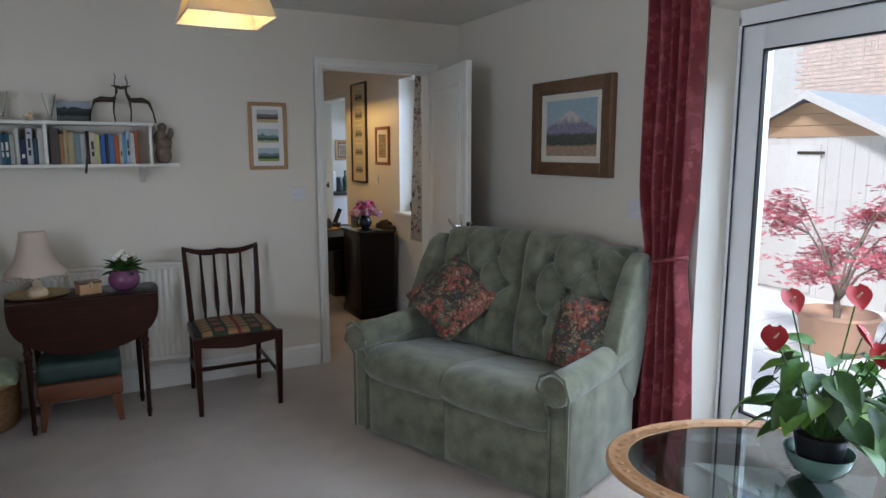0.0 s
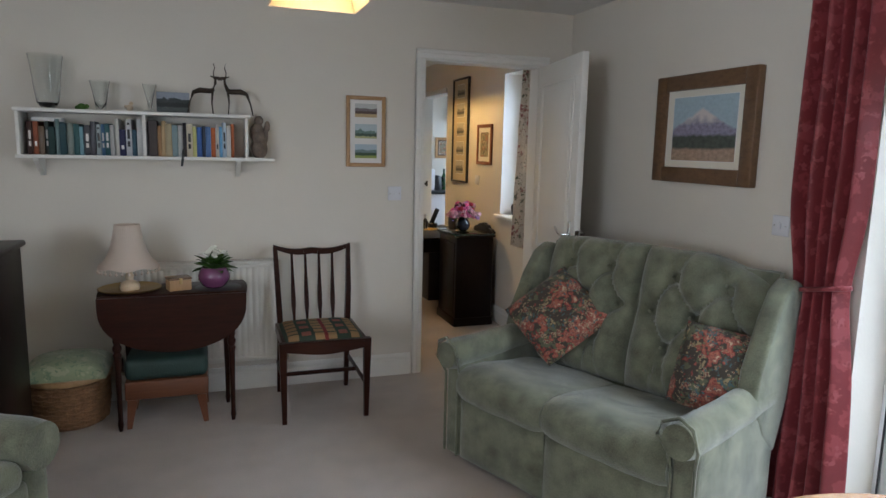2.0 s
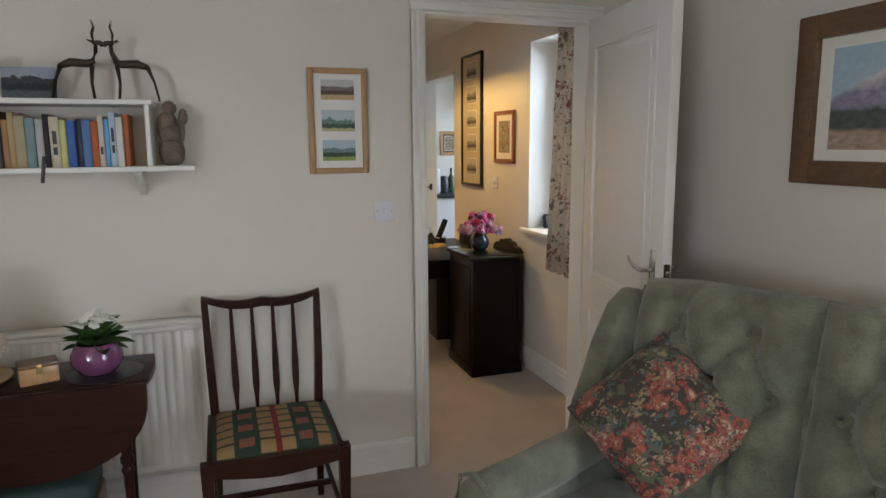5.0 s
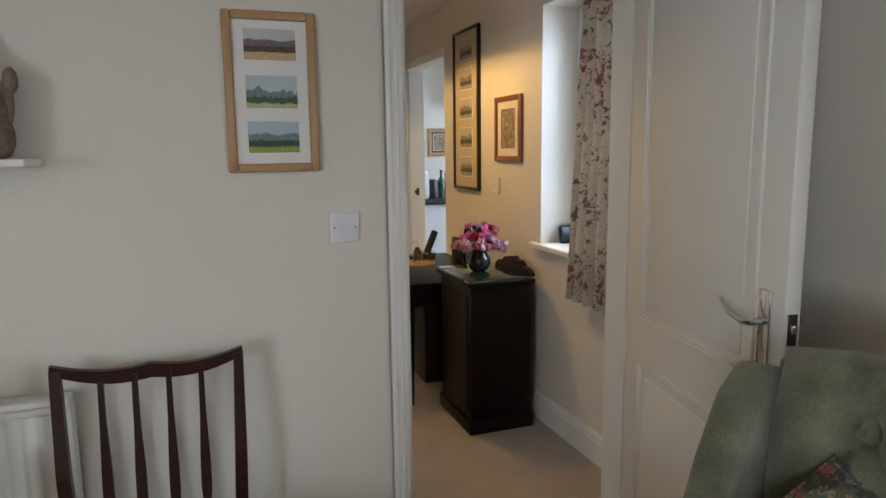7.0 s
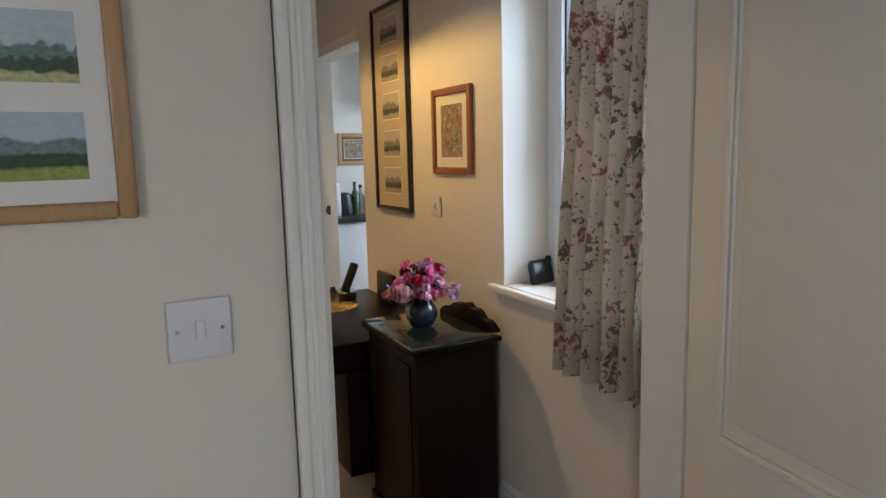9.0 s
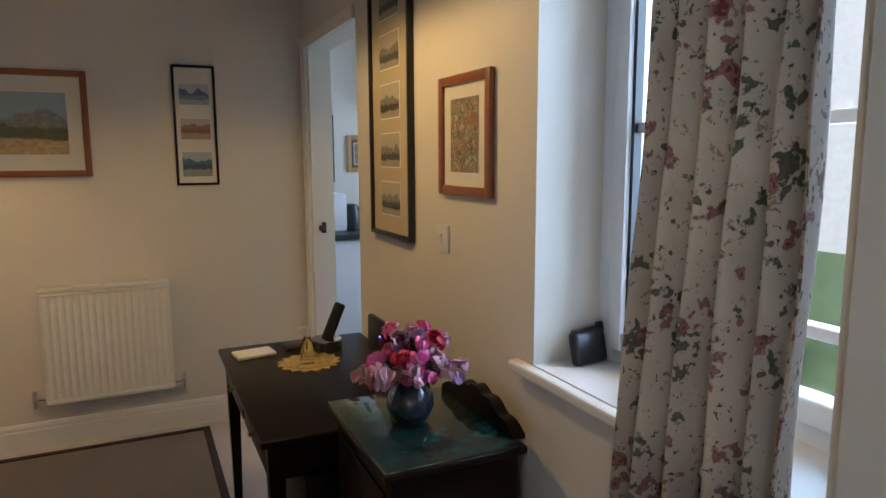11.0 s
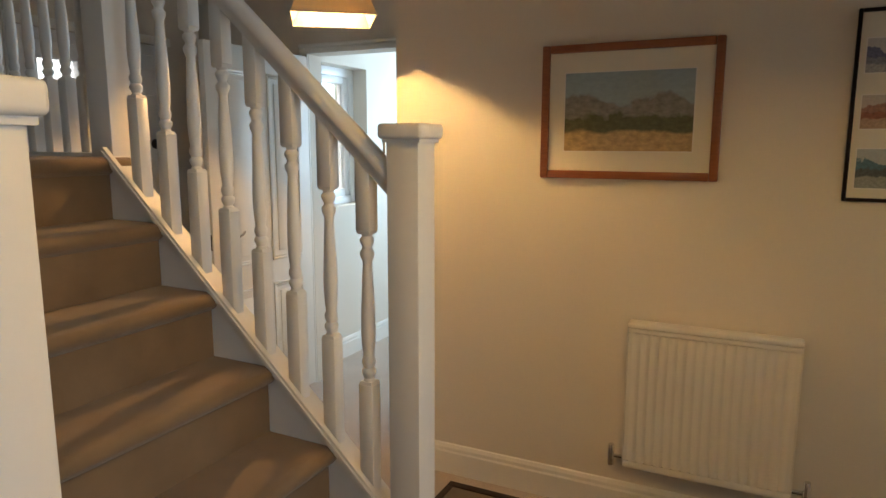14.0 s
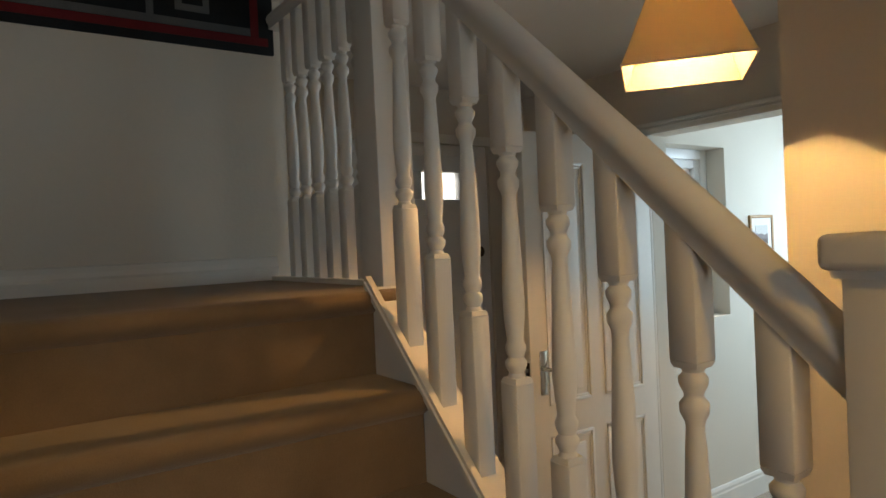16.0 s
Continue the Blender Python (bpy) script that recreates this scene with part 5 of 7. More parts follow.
        l.new(soft_edge.outputs[0], mx.inputs[0]), l.new(out, mx.inputs[6]), l.new(paint, mx.inputs[7])
        out = mx.outputs[2]
    l.new(out, b.inputs["Base Color"])
    return m


def picture(m, w, h, fw, depth, frame_m, mount_m, prints, label, group=""):
    """A framed picture: x across, z up from its lower edge, the face to -y; prints (x0, x1, z0, z1, material)."""
    ob = thing("framed_picture", m, label, "picture", group)
    for a, b, c, d in ((0, fw, 0, h), (w - fw, w, 0, h), (fw, w - fw, 0, fw), (fw, w - fw, h - fw, h)):
        part("frame", box(a, b, -depth, 0, c, d, min(0.005, fw * 0.3)), frame_m, ob)
    part("mount", box(fw - 0.001, w - fw + 0.001, -depth * 0.45, -0.002, fw - 0.001, h - fw + 0.001), mount_m, ob)
    for a, b, c, d, pm in prints:
        bm = box(a - 0.004, b + 0.004, -depth * 0.45 - 0.0012, -depth * 0.45, c - 0.004, d + 0.004)
        part("bevel_edge", bm, M_PAPER, ob)
        part("print", box(a, b, -depth * 0.45 - 0.0022, -depth * 0.45 - 0.0012, c, d), pm, ob)
    return ob


tri = [scenery("print_field", (0.5, 0.5, 0.48), (0.16, 0.13, 0.13), (0.09, 0.05, 0.035), (0.5, 0.36, 0.18), 0.55, 0.08, 8, 1), scenery("print_lake", (0.45, 0.52, 0.54), (0.13, 0.2, 0.17), (0.05, 0.08, 0.05), (0.42, 0.42, 0.2), 0.45, 0.3, 8, 4), scenery("print_meadow", (0.4, 0.48, 0.54), (0.14, 0.2, 0.2), (0.03, 0.06, 0.025), (0.25, 0.3, 0.06), 0.5, 0.12, 8, 8)]
picture(pose(1.178, YA, 1.334), 0.24, 0.42, 0.023, 0.022, M_OAK, M_PAPER, [(0.053, 0.187, 0.295, 0.375, tri[0]), (0.053, 0.187, 0.17, 0.255, tri[1]), (0.053, 0.187, 0.052, 0.135, tri[2])], "light oak frame with three small landscape prints")
big = scenery("oil_mountain", (0.36, 0.46, 0.52), (0.24, 0.22, 0.3), (0.075, 0.085, 0.07), (0.36, 0.25, 0.18), 0.5, 0.085, 9, 3, 0.6)
picture(pose(XR, 3.395, 1.313, 0, 0, -90), 0.69, 0.53, 0.075, 0.04, M_BURR, M_MOUNT, [(0.125, 0.565, 0.11, 0.42, big)], "broad brown wood frame round an oil painting of a mountain")
hallp = scenery("print_dunes", (0.3, 0.38, 0.42), (0.22, 0.22, 0.2), (0.1, 0.11, 0.06), (0.48, 0.34, 0.17), 0.55, 0.22, 9, 5)
picture(pose(0.972, YF, 1.347), 0.651, 0.5, 0.03, 0.025, M_RED_WOOD, M_MOUNT, [(0.092, 0.559, 0.105, 0.395, hallp)], "red-brown frame with a watercolour of dunes")
t3 = [scenery("print_peak", (0.5, 0.48, 0.48), (0.12, 0.13, 0.22), (0.2, 0.22, 0.26), (0.35, 0.35, 0.36), 0.55, 0.3, 7, 2), scenery("print_canyon", (0.5, 0.45, 0.42), (0.3, 0.16, 0.13), (0.25, 0.1, 0.07), (0.4, 0.28, 0.2), 0.6, 0.2, 7, 6), scenery("print_crater", (0.4, 0.44, 0.46), (0.06, 0.14, 0.2), (0.06, 0.08, 0.09), (0.25, 0.27, 0.25), 0.6, 0.3, 7, 9)]
picture(pose(2.004, YF, 1.293), 0.208, 0.608, 0.012, 0.02, M_DARK, M_MOUNT, [(0.032, 0.176, 0.41, 0.515, t3[0]), (0.032, 0.176, 0.235, 0.34, t3[1]), (0.032, 0.176, 0.045, 0.17, t3[2])], "tall narrow dark frame with three small landscapes")
sep = [scenery("sepia_print", (0.42, 0.38, 0.3), (0.2, 0.18, 0.14), (0.06, 0.055, 0.045), (0.3, 0.27, 0.2), 0.5, 0.25, 8, 11 + k) for k in range(5)]
picture(pose(XR, 6.607, 1.136, 0, 0, -90), 0.413, 0.978, 0.018, 0.025, M_BLACK, M_MOUNT_BROWN, [(0.105, 0.3, 0.085 + 0.178 * k, 0.205 + 0.178 * k, sep[k]) for k in range(5)], "tall black frame with five small sepia views")
fig = patterned("picture_abstract", (0.24, 0.2, 0.13), [((0.1, 0.11, 0.06), 1.2, 0.4), ((0.33, 0.09, 0.04), 1.0, 0.36), ((0.45, 0.38, 0.26), 1.6, 0.34)], 24, 0.6, 0.0)
picture(pose(XR, 5.965, 1.321, 0, 0, -90), 0.325, 0.348, 0.028, 0.02, M_RED_WOOD, M_MOUNT, [(0.075, 0.25, 0.068, 0.28, fig)], "red-brown frame with a small blotched print")
pf = thing("photo_stand", pose(0.145, YA - 0.075, 1.61, -8, 0, 0), "small dark landscape photo standing on the shelf", "picture")
part("photo", box(0, 0.165, -0.004, 0.004, 0.0, 0.112, 0.001), scenery("photo_dark", (0.3, 0.33, 0.38), (0.03, 0.035, 0.035), (0.01, 0.012, 0.012), (0.07, 0.08, 0.075), 0.6, 0.2, 6, 3), pf)
part("strut", box(0.07, 0.1, 0.004, 0.03, 0.0, 0.06), M_BLACK, pf)

# ---- red curtain ----
cu = thing("curtain", pose(2.625, 2.25, 0.03, 0, 0, -90), "red damask curtain tied back beside the patio door", "curtain")
def tied(v):
    z = v * 2.2
    return 1.0 - 0.28 * math.exp(-((z - 0.93) / 0.22) ** 2) + 0.28 * max(0, 0.9 - z) / 0.9
part("cloth", drape(0.29, 2.2, 4.6, 0.075, 2, tied), M_RED_CLOTH, cu)
bm = bmesh.new()
pts = [(0.118 * math.cos(a), -0.035 + 0.052 * math.sin(a), 0.93 + 0.025 * math.cos(a)) for a in [k * 2 * math.pi / 24 for k in range(25)]]
tube(bm, pts, 0.009, 8, False)
part("tieback", bm, M_RED_CLOTH, cu, "twisted red tie-back cord")
rail = thing("curtain_rail", pose(2.66, 0, 2.26), "white curtain rail above the patio doors", "curtain rail")
part("track", box(-0.02, 0.0, 0.1, 2.45, -0.01, 0.015, 0.003), M_PLASTIC, rail)

# ---- sitting-room shade ----
def pendant(name, m, side, height, top_side, label, cord_to):
    """A four-sided tapered shade hung by its cord; the bottom is at the pose."""
    ob = thing("pendant_light", m, label, "lamp")
    bm = bmesh.new()
    a, b, t = side / 2, top_side / 2, 0.003
    ring = lambda r, z: [bm.verts.new((sx * r, sy * r, z)) for sx, sy in ((-1, -1), (1, -1), (1, 1), (-1, 1))]
    rs = [ring(a, 0), ring(b, height), ring(b - t, height), ring(a - t, 0)]
    for p, q in zip(rs, rs[1:] + rs[:1]):
        for k in range(4):
            bm.faces.new((p[k], p[(k + 1) % 4], q[(k + 1) % 4], q[k]))
    shd = part("shade", bm, M_SHADE, ob, smooth=False)
    bm = bmesh.new()
    for k in range(4):
        s = ((-1, -1), (1, -1), (1, 1), (-1, 1))
        p, q = s[k], s[(k + 1) % 4]
        tube(bm, [(p[0] * a, p[1] * a, 0), (q[0] * a, q[1] * a, 0)], 0.003, 6)
    part("trim", bm, M_SILK, shd)
    part("cord", tube(bmesh.new(), [(0, 0, height * 0.75), (0, 0, cord_to - m.translation.z)], 0.004), M_PLASTIC, ob)
    part("lamp_holder", lathe(bmesh.new(), [(0.012, 0), (0.018, 0.01), (0.018, 0.05), (0.008, 0.06)], 0, 0, 14), M_PLASTIC, ob).matrix_local = pose(0, 0, height * 0.75 - 0.02)
    part("ceiling_rose", lathe(bmesh.new(), [(0.045, 0), (0.04, -0.015), (0.012, -0.03)], 0, 0, 20), M_PLASTIC, ob).matrix_local = pose(0, 0, cord_to - m.translation.z)
    bulb = part("bulb", lathe(bmesh.new(), [(0.006, 0.0), (0.02, 0.012), (0.024, 0.03), (0.014, 0.055), (0.01, 0.07)], 0, 0, 16), M_BULB, ob)
    bulb.matrix_local = pose(0, 0, height * 0.75 - 0.05)
    return ob


M_BULB = bpy.data.materials.new("lit_bulb")
M_BULB.use_nodes = True
M_BULB.node_tree.nodes["Principled BSDF"].inputs["Emission Color"].default_value = (1, 0.75, 0.4, 1)
M_BULB.node_tree.nodes["Principled BSDF"].inputs["Emission Strength"].default_value = 12
pendant("pendant_light", pose(0.762, 2.645, 1.92, 0, 0, 1), 0.297, 0.21, 0.17, "cream square tapered pendant shade, lit, in the sitting room", CEIL)
pendant("pendant_light", pose(0.345, 7.261, 1.915, 0, 0, 37.3), 0.287, 0.2, 0.14, "cream square tapered pendant shade, lit, beside the stairs", CEIL)
pendant("pendant_light", pose(1.98, 6.1, 2.04, 0, 0, 3), 0.262, 0.19, 0.13, "cream square tapered pendant shade, lit, in the hall", CEIL)

# ---- stairs ----
LAND = 1.437
RISE, GO = LAND / 8, 0.192
YS0, YS1 = 5.60, 6.50
def rail_y(x): return 6.545 + 0.022 * (0.936 - x)
def along_rail(bm):
    """Lets what was drawn at the rail's first y follow the rail's slight slant."""
    for v in bm.verts:
        v.co.y += rail_y(v.co.x) - 6.545
    return bm


stairs = tagged(thing("stairs", pose(0, 0, 0), "carpeted staircase rising to a landing, white painted sides", "stairs"), kind="structure")
for k in range(7):
    nose = 0.085 + GO * (7 - k)
    z = RISE * (k + 1)
    bm = bmesh.new()
    prism(bm, [(nose - 0.24, z - 0.03), (nose - 0.024, z - RISE - 0.02), (nose - 0.024, z - 0.05), (nose - 0.008, z - 0.04), (nose + 0.002, z - 0.026), (nose, z - 0.012), (nose - 0.012, z - 0.002), (nose - 0.03, z), (nose - 0.24, z)], YS0, YS1 + 0.012, "xz")
    part("step", along_rail(bm) if k > 2 else bm, M_STAIR, stairs)
bm = bmesh.new()
n0 = 0.085
prism(bm, [(-0.74, LAND - 0.22), (n0 - 0.024, LAND - 0.22), (n0 - 0.024, LAND - 0.05), (n0 - 0.008, LAND - 0.04), (n0 + 0.002, LAND - 0.026), (n0, LAND - 0.012), (n0 - 0.012, LAND - 0.002), (n0 - 0.03, LAND), (-0.74, LAND)], YS0, 6.60, "xz")
part("landing", bm, M_STAIR, stairs)
cap = lambda x: 1.168 + 0.92 * (0.352 - x)
lip = lambda x: 0.803 + 0.91 * (0.784 - x)
xa, xb = 1.015, 0.055
bm = bmesh.new()
prism(bm, [(xa, 0.0), (xa, lip(xa) - 0.03), (xb, lip(xb) - 0.03), (xb, 0.0)], 6.515, 6.57, "xz")
string = part("string", along_rail(bm), M_GLOSS, stairs, "white painted string board")
bm = bmesh.new()
prism(bm, [(xa, lip(xa) - 0.034), (xa, lip(xa)), (xb, lip(xb)), (xb, lip(xb) - 0.034)], 6.502, 6.516, "xz")
prism(bm, [(xa, lip(xa) - 0.024), (xa, lip(xa) - 0.011), (xb, lip(xb) - 0.011), (xb, lip(xb) - 0.024)], 6.497, 6.503, "xz")
prism(bm, [(xa, cap(xa) - 0.02), (xa, cap(xa)), (xb, cap(xb)), (xb, cap(xb) - 0.02)], 6.517, 6.585, "xz")
part("base_rail", along_rail(bm), M_GLOSS, string)
bm = bmesh.new()
prism(bm, [(1.09, 0.0), (1.09, 0.60), (-0.74, 1.6), (-0.74, 0)], 5.545, 5.58, "xz")
part("string", bm, M_GLOSS, stairs)
part("landing_fascia", box(-0.74, -0.1, 6.605, 6.63, LAND - 0.2, LAND + 0.012, 0.003), M_GLOSS, stairs)


def newel(x, y, top, cap_on=True, bottom=0.0, h=0.041):
    ob = part("newel_post", box(x - h, x + h, y - h, y + h, bottom, top - 0.04, 0.004), M_GLOSS, stairs)
    if cap_on:
        c = h + 0.015
        bm = box(x - c, x + c, y - c, y + c, top - 0.034, top, 0.008, 3)
        bx(bm, x - h - 0.006, x + h + 0.006, y - h - 0.006, y + h + 0.006, top - 0.042, top - 0.034)
        part("newel_cap", bm, M_GLOSS, ob)


newel(1.055, 6.548, 1.522)
newel(1.138, 5.558, 1.535, h=0.046)
newel(-0.05, 6.645, 2.6, False, h=0.048)


def baluster(x, y, z0, zt, zb, z1, name="baluster"):
    """Square blocks with a turned middle: z0 foot, zt and zb ends of the turning, z1 head."""
    bm = bmesh.new()
    h = 0.0195
    bx(bm, x - h, x + h, y - h, y + h, z0, zt - 0.008, 0.002, 1)
    bx(bm, x - h, x + h, y - h, y + h, zb + 0.008, z1, 0.002, 1)
    taper(bm, (x, y, zt - 0.0081), (x, y, zt), h * 0.98, h * 0.8)
    taper(bm, (x, y, zb), (x, y, zb + 0.0081), h * 0.8, h * 0.98)
    L = zb - zt
    prof = [(0.015, 0.0), (0.012, 0.02), (0.0175, 0.05), (0.018, 0.07), (0.0125, 0.09), (0.0165, 0.115), (0.0175, 0.14), (0.013, 0.165), (0.0165, 0.25), (0.018, 0.34), (0.0165, 0.5), (0.013, 0.72), (0.011, 0.80), (0.012, 0.82), (0.0175, 0.85), (0.018, 0.88), (0.012, 0.9), (0.012, 0.915), (0.0175, 0.945), (0.018, 0.965), (0.012, 0.985), (0.015, 1.0)]
    lathe(bm, [(r, zt + L * q) for r, q in prof], x, y, 14)
    part(name, bm, M_GLOSS, stairs)


for k in range(8):
    x = 0.936 - 0.1105 * k
    baluster(x, rail_y(x), cap(x) - 0.03, 0.902 + 0.917 * (0.936 - x), 1.266 + 0.915 * (0.936 - x), 1.452 + 0.915 * (0.936 - x))
for k in range(6):
    baluster(-0.18 - 0.089 * k, 6.655, LAND, LAND + 0.25, LAND + 0.61, LAND + 0.82)
hr = lambda x: 1.428 + 0.915 * (0.936 - x)
def rail_bar(p0, p1, name="handrail"):
    """A rounded handrail with a moulded underside."""
    bm = bmesh.new()
    prof = [(-0.021, 0.0), (0.021, 0.0), (0.021, 0.014), (0.027, 0.021), (0.029, 0.033), (0.023, 0.045), (0.01, 0.051), (-0.01, 0.051), (-0.023, 0.045), (-0.029, 0.033), (-0.027, 0.021), (-0.021, 0.014)]
    p0, p1 = Vector(p0), Vector(p1)
    d = (p1 - p0).normalized()
    side = d.cross(Vector((0, 0, 1))).normalized()
    up = side.cross(d)
    a = [bm.verts.new(p0 + side * s + up * u) for s, u in prof]
    b = [bm.verts.new(p1 + side * s + up * u) for s, u in prof]
    n = len(prof)
    bm.faces.new(a), bm.faces.new(b[::-1])
    for k in range(n):
        bm.faces.new((a[k], a[(k + 1) % n], b[(k + 1) % n], b[k]))
    part(name, bm, M_GLOSS, stairs)


rail_bar((1.018, rail_y(1.018), hr(1.018)), (-0.004, rail_y(-0.004), hr(-0.004)))
rail_bar((-0.1, 6.655, LAND + 0.8), (-0.74, 6.655, LAND + 0.8))

wh = thing("wall_hanging", pose(-0.74, 5.59, 2.155, 0, 0, 90), "dark woven wall hanging with a red border above the landing", "wall hanging")
M_WEAVE_RED = mat("red_wool", (0.17, 0.012, 0.015), 0.95, vary=0.25, bump=0.4, fine=300)
M_WEAVE_DARK = mat("black_wool", (0.012, 0.013, 0.014), 0.95, vary=0.3, bump=0.4, fine=300)
M_WEAVE_GREY = mat("grey_wool", (0.12, 0.125, 0.125), 0.95, vary=0.25, bump=0.4, fine=300)
part("backing", box(0, 1.06, -0.012, 0, 0, 0.75, 0.003), M_WEAVE_DARK, wh)
part("border", box(0.02, 1.04, -0.015, -0.011, 0.025, 0.05), M_WEAVE_RED, wh)
part("border", box(0.985, 1.01, -0.0145, -0.011, 0.051, 0.73), M_WEAVE_RED, wh)
part("border", box(0.03, 0.984, -0.015, -0.011, 0.052, 0.075), M_WEAVE_GREY, wh)
for a in (0.16, 0.42, 0.68):
    part("band", box(a, a + 0.02, -0.015, -0.011, 0.076, 0.73), M_WEAVE_GREY, wh)
    part("motif", box(a + 0.08, a + 0.18, -0.015, -0.011, 0.10, 0.22, 0.002), M_WEAVE_GREY, wh)
    part("motif", box(a + 0.1, a + 0.16, -0.0175, -0.0145, 0.12, 0.2, 0.001), M_WEAVE_DARK, wh)

# ---- hall furniture ----
cab = thing("pedestal_cupboard", pose(2.257, 5.347, 0), "dark wooden pedestal with a glass top and carved back board", "cupboard")
CW, CD, CH = 0.345, 0.445, 0.765
part("body", box(0.012, CW - 0.01, 0.012, CD - 0.01, 0.05, CH - 0.022, 0.004), M_DARK, cab)
part("plinth", box(0.0, CW, 0.0, CD, 0, 0.07, 0.006), M_DARK, cab)
part("top", box(-0.012, CW, -0.012, CD, CH - 0.022, CH - 0.003, 0.004), M_DARK, cab)
part("baize", box(-0.004, CW - 0.012, -0.006, CD - 0.012, CH - 0.003, CH + 0.001), M_TEAL, cab, "printed dark green cloth under the glass")
g = part("glass_top", box(-0.012, CW - 0.01, -0.012, CD - 0.005, CH + 0.001, CH + 0.008, 0.001), M_WINDOW, cab)
part("side_panel", box(0.006, 0.012, 0.05, CD - 0.05, 0.11, 0.69, 0.002), M_DARK, cab)
bm = bmesh.new()
pts = [(0.02, CH)]
for k in range(33):
    u = k / 32
    pts.append((0.02 + u * (CD - 0.04), CH + 0.012 + 0.05 * math.sin(math.pi * u) ** 1.5 + 0.012 * abs(math.sin(u * 5 * math.pi))))
pts.append((CD - 0.02, CH))
prism(bm, pts, CW - 0.02, CW + 0.012, "yz")
part("back_board", bm, M_DARK, cab, "carved scrolled back board")

desk = thing("desk", pose(2.065, 5.805, 0), "dark brown wooden writing desk by the hall wall", "desk")
DW, DD, DHH = 0.59, 0.972, 0.68
part("desktop", box(0, DW, 0, DD, DHH - 0.022, DHH, 0.005), M_DARK, desk)
part("apron", box(0.03, DW - 0.02, 0.03, DD - 0.03, DHH - 0.13, DHH - 0.022, 0.003), M_DARK, desk)
part("pedestal", box(0.12, DW - 0.03, 0.012, 0.42, 0.12, DHH - 0.13, 0.004), M_DARK, desk)
for k in range(2):
    dr = part("drawer_front", box(0.022, 0.03, 0.06 + k * 0.43, 0.46 + k * 0.43, DHH - 0.12, DHH - 0.035, 0.002), M_DARK, desk)
    part("knob", lathe(bmesh.new(), [(0.005, 0), (0.005, 0.01), (0.01, 0.016), (0.001, 0.02)], 0, 0, 12), M_BRASS, dr).matrix_local = pose(0.022, 0.26 + k * 0.43, DHH - 0.078, 0, -90, 0)
for x, y in ((0.045, 0.045), (0.045, DD - 0.045), (DW - 0.045, 0.045), (DW - 0.045, DD - 0.045)):
    part("leg", taper(bmesh.new(), (x, y, 0), (x, y, DHH - 0.022), 0.014, 0.024), M_DARK, desk)

do = thing("doily", pose(2.352, 6.445, DHH), "scalloped straw-coloured doily on the desk", "mat")
bm = bmesh.new()
prism(bm, [((0.108 + 0.009 * math.cos(a * 16)) * math.cos(a), (0.108 + 0.009 * math.cos(a * 16)) * math.sin(a)) for a in [k * 2 * math.pi / 128 for k in range(128)]], 0, 0.004)
part("lace", bm, M_DOILY, do)
bm = bmesh.new()
for rr in (0.045, 0.07, 0.088):
    tube(bm, [(rr * math.cos(a), rr * math.sin(a), 0.0045) for a in [k * 2 * math.pi / 40 for k in range(41)]], 0.0025, 6, False)
part("ridge", bm, M_DOILY, do)
gd = thing("soap_dispenser", pose(2.342, 6.43, DHH + 0.004), "clear glass pump bottle on the doily", "bottle")
part("bottle", lathe(bmesh.new(), [(0.026, 0), (0.028, 0.01), (0.026, 0.07), (0.014, 0.09), (0.012, 0.1)], 0, 0, 20), M_CLEAR, gd)
part("pump", bx(tube(bmesh.new(), [(0, 0, 0.1), (0, 0, 0.135)], 0.008, 12), -0.03, 0.01, -0.006, 0.006, 0.128, 0.14, 0.003), M_PLASTIC, gd)
gg = thing("tumbler", pose(2.395, 6.5, DHH + 0.004), "small clear glass on the doily", "glass")
part("vessel", lathe(bmesh.new(), [(0.015, 0), (0.02, 0.05), (0.018, 0.05), (0.013, 0.006), (0.001, 0.006)], 0, 0, 18), M_CLEAR, gg)
ph = thing("telephone", pose(2.455, 6.59, DHH, 0, 0, -20), "black cordless telephone standing in its silver charger", "telephone")
part("base", lathe(bmesh.new(), [(0.06, 0), (0.062, 0.03), (0.055, 0.04), (0.001, 0.042)], 0, 0, 28), M_BLACK, ph)
part("rim", lathe(bmesh.new(), [(0.056, 0.04), (0.06, 0.036), (0.062, 0.042), (0.056, 0.046)], 0, 0, 28), M_CHROME, ph)
hs = part("handset", box(-0.022, 0.022, -0.012, 0.012, 0, 0.16, 0.009, 3), M_BLACK, ph)
hs.matrix_local = pose(0.0, 0.0, 0.035, 0, 22, 0)
part("trim", box(-0.0225, 0.0225, -0.004, 0.004, 0.004, 0.156, 0.002), M_CHROME, hs)
rt = thing("router", pose(2.61, 6.40, DHH), "black broadband router with a blue light leaning by the wall", "router")
part("case", box(-0.014, 0.014, -0.1, 0.1, 0, 0.15, 0.012, 3), M_BLACK, rt)
M_BLUE_LED = bpy.data.materials.new("blue_led")
M_BLUE_LED.use_nodes = True
M_BLUE_LED.node_tree.nodes["Principled BSDF"].inputs["Emission Color"].default_value = (0.1, 0.15, 1, 1)
M_BLUE_LED.node_tree.nodes["Principled BSDF"].inputs["Emission Strength"].default_value = 3
part("led", box(-0.016, -0.013, -0.06, -0.045, 0.09, 0.095), M_BLUE_LED, rt)
npd = thing("note_pad", pose(2.20, 6.63, DHH, 0, 0, 8), "white note pad on the desk", "paper")
part("pad", box(-0.09, 0.055, -0.045, 0.055, 0, 0.012, 0.002), M_PAPER, npd)
npb = thing("address_book", pose(2.35, 6.66, DHH, 0, 0, 2), "dark address book on the desk", "book")
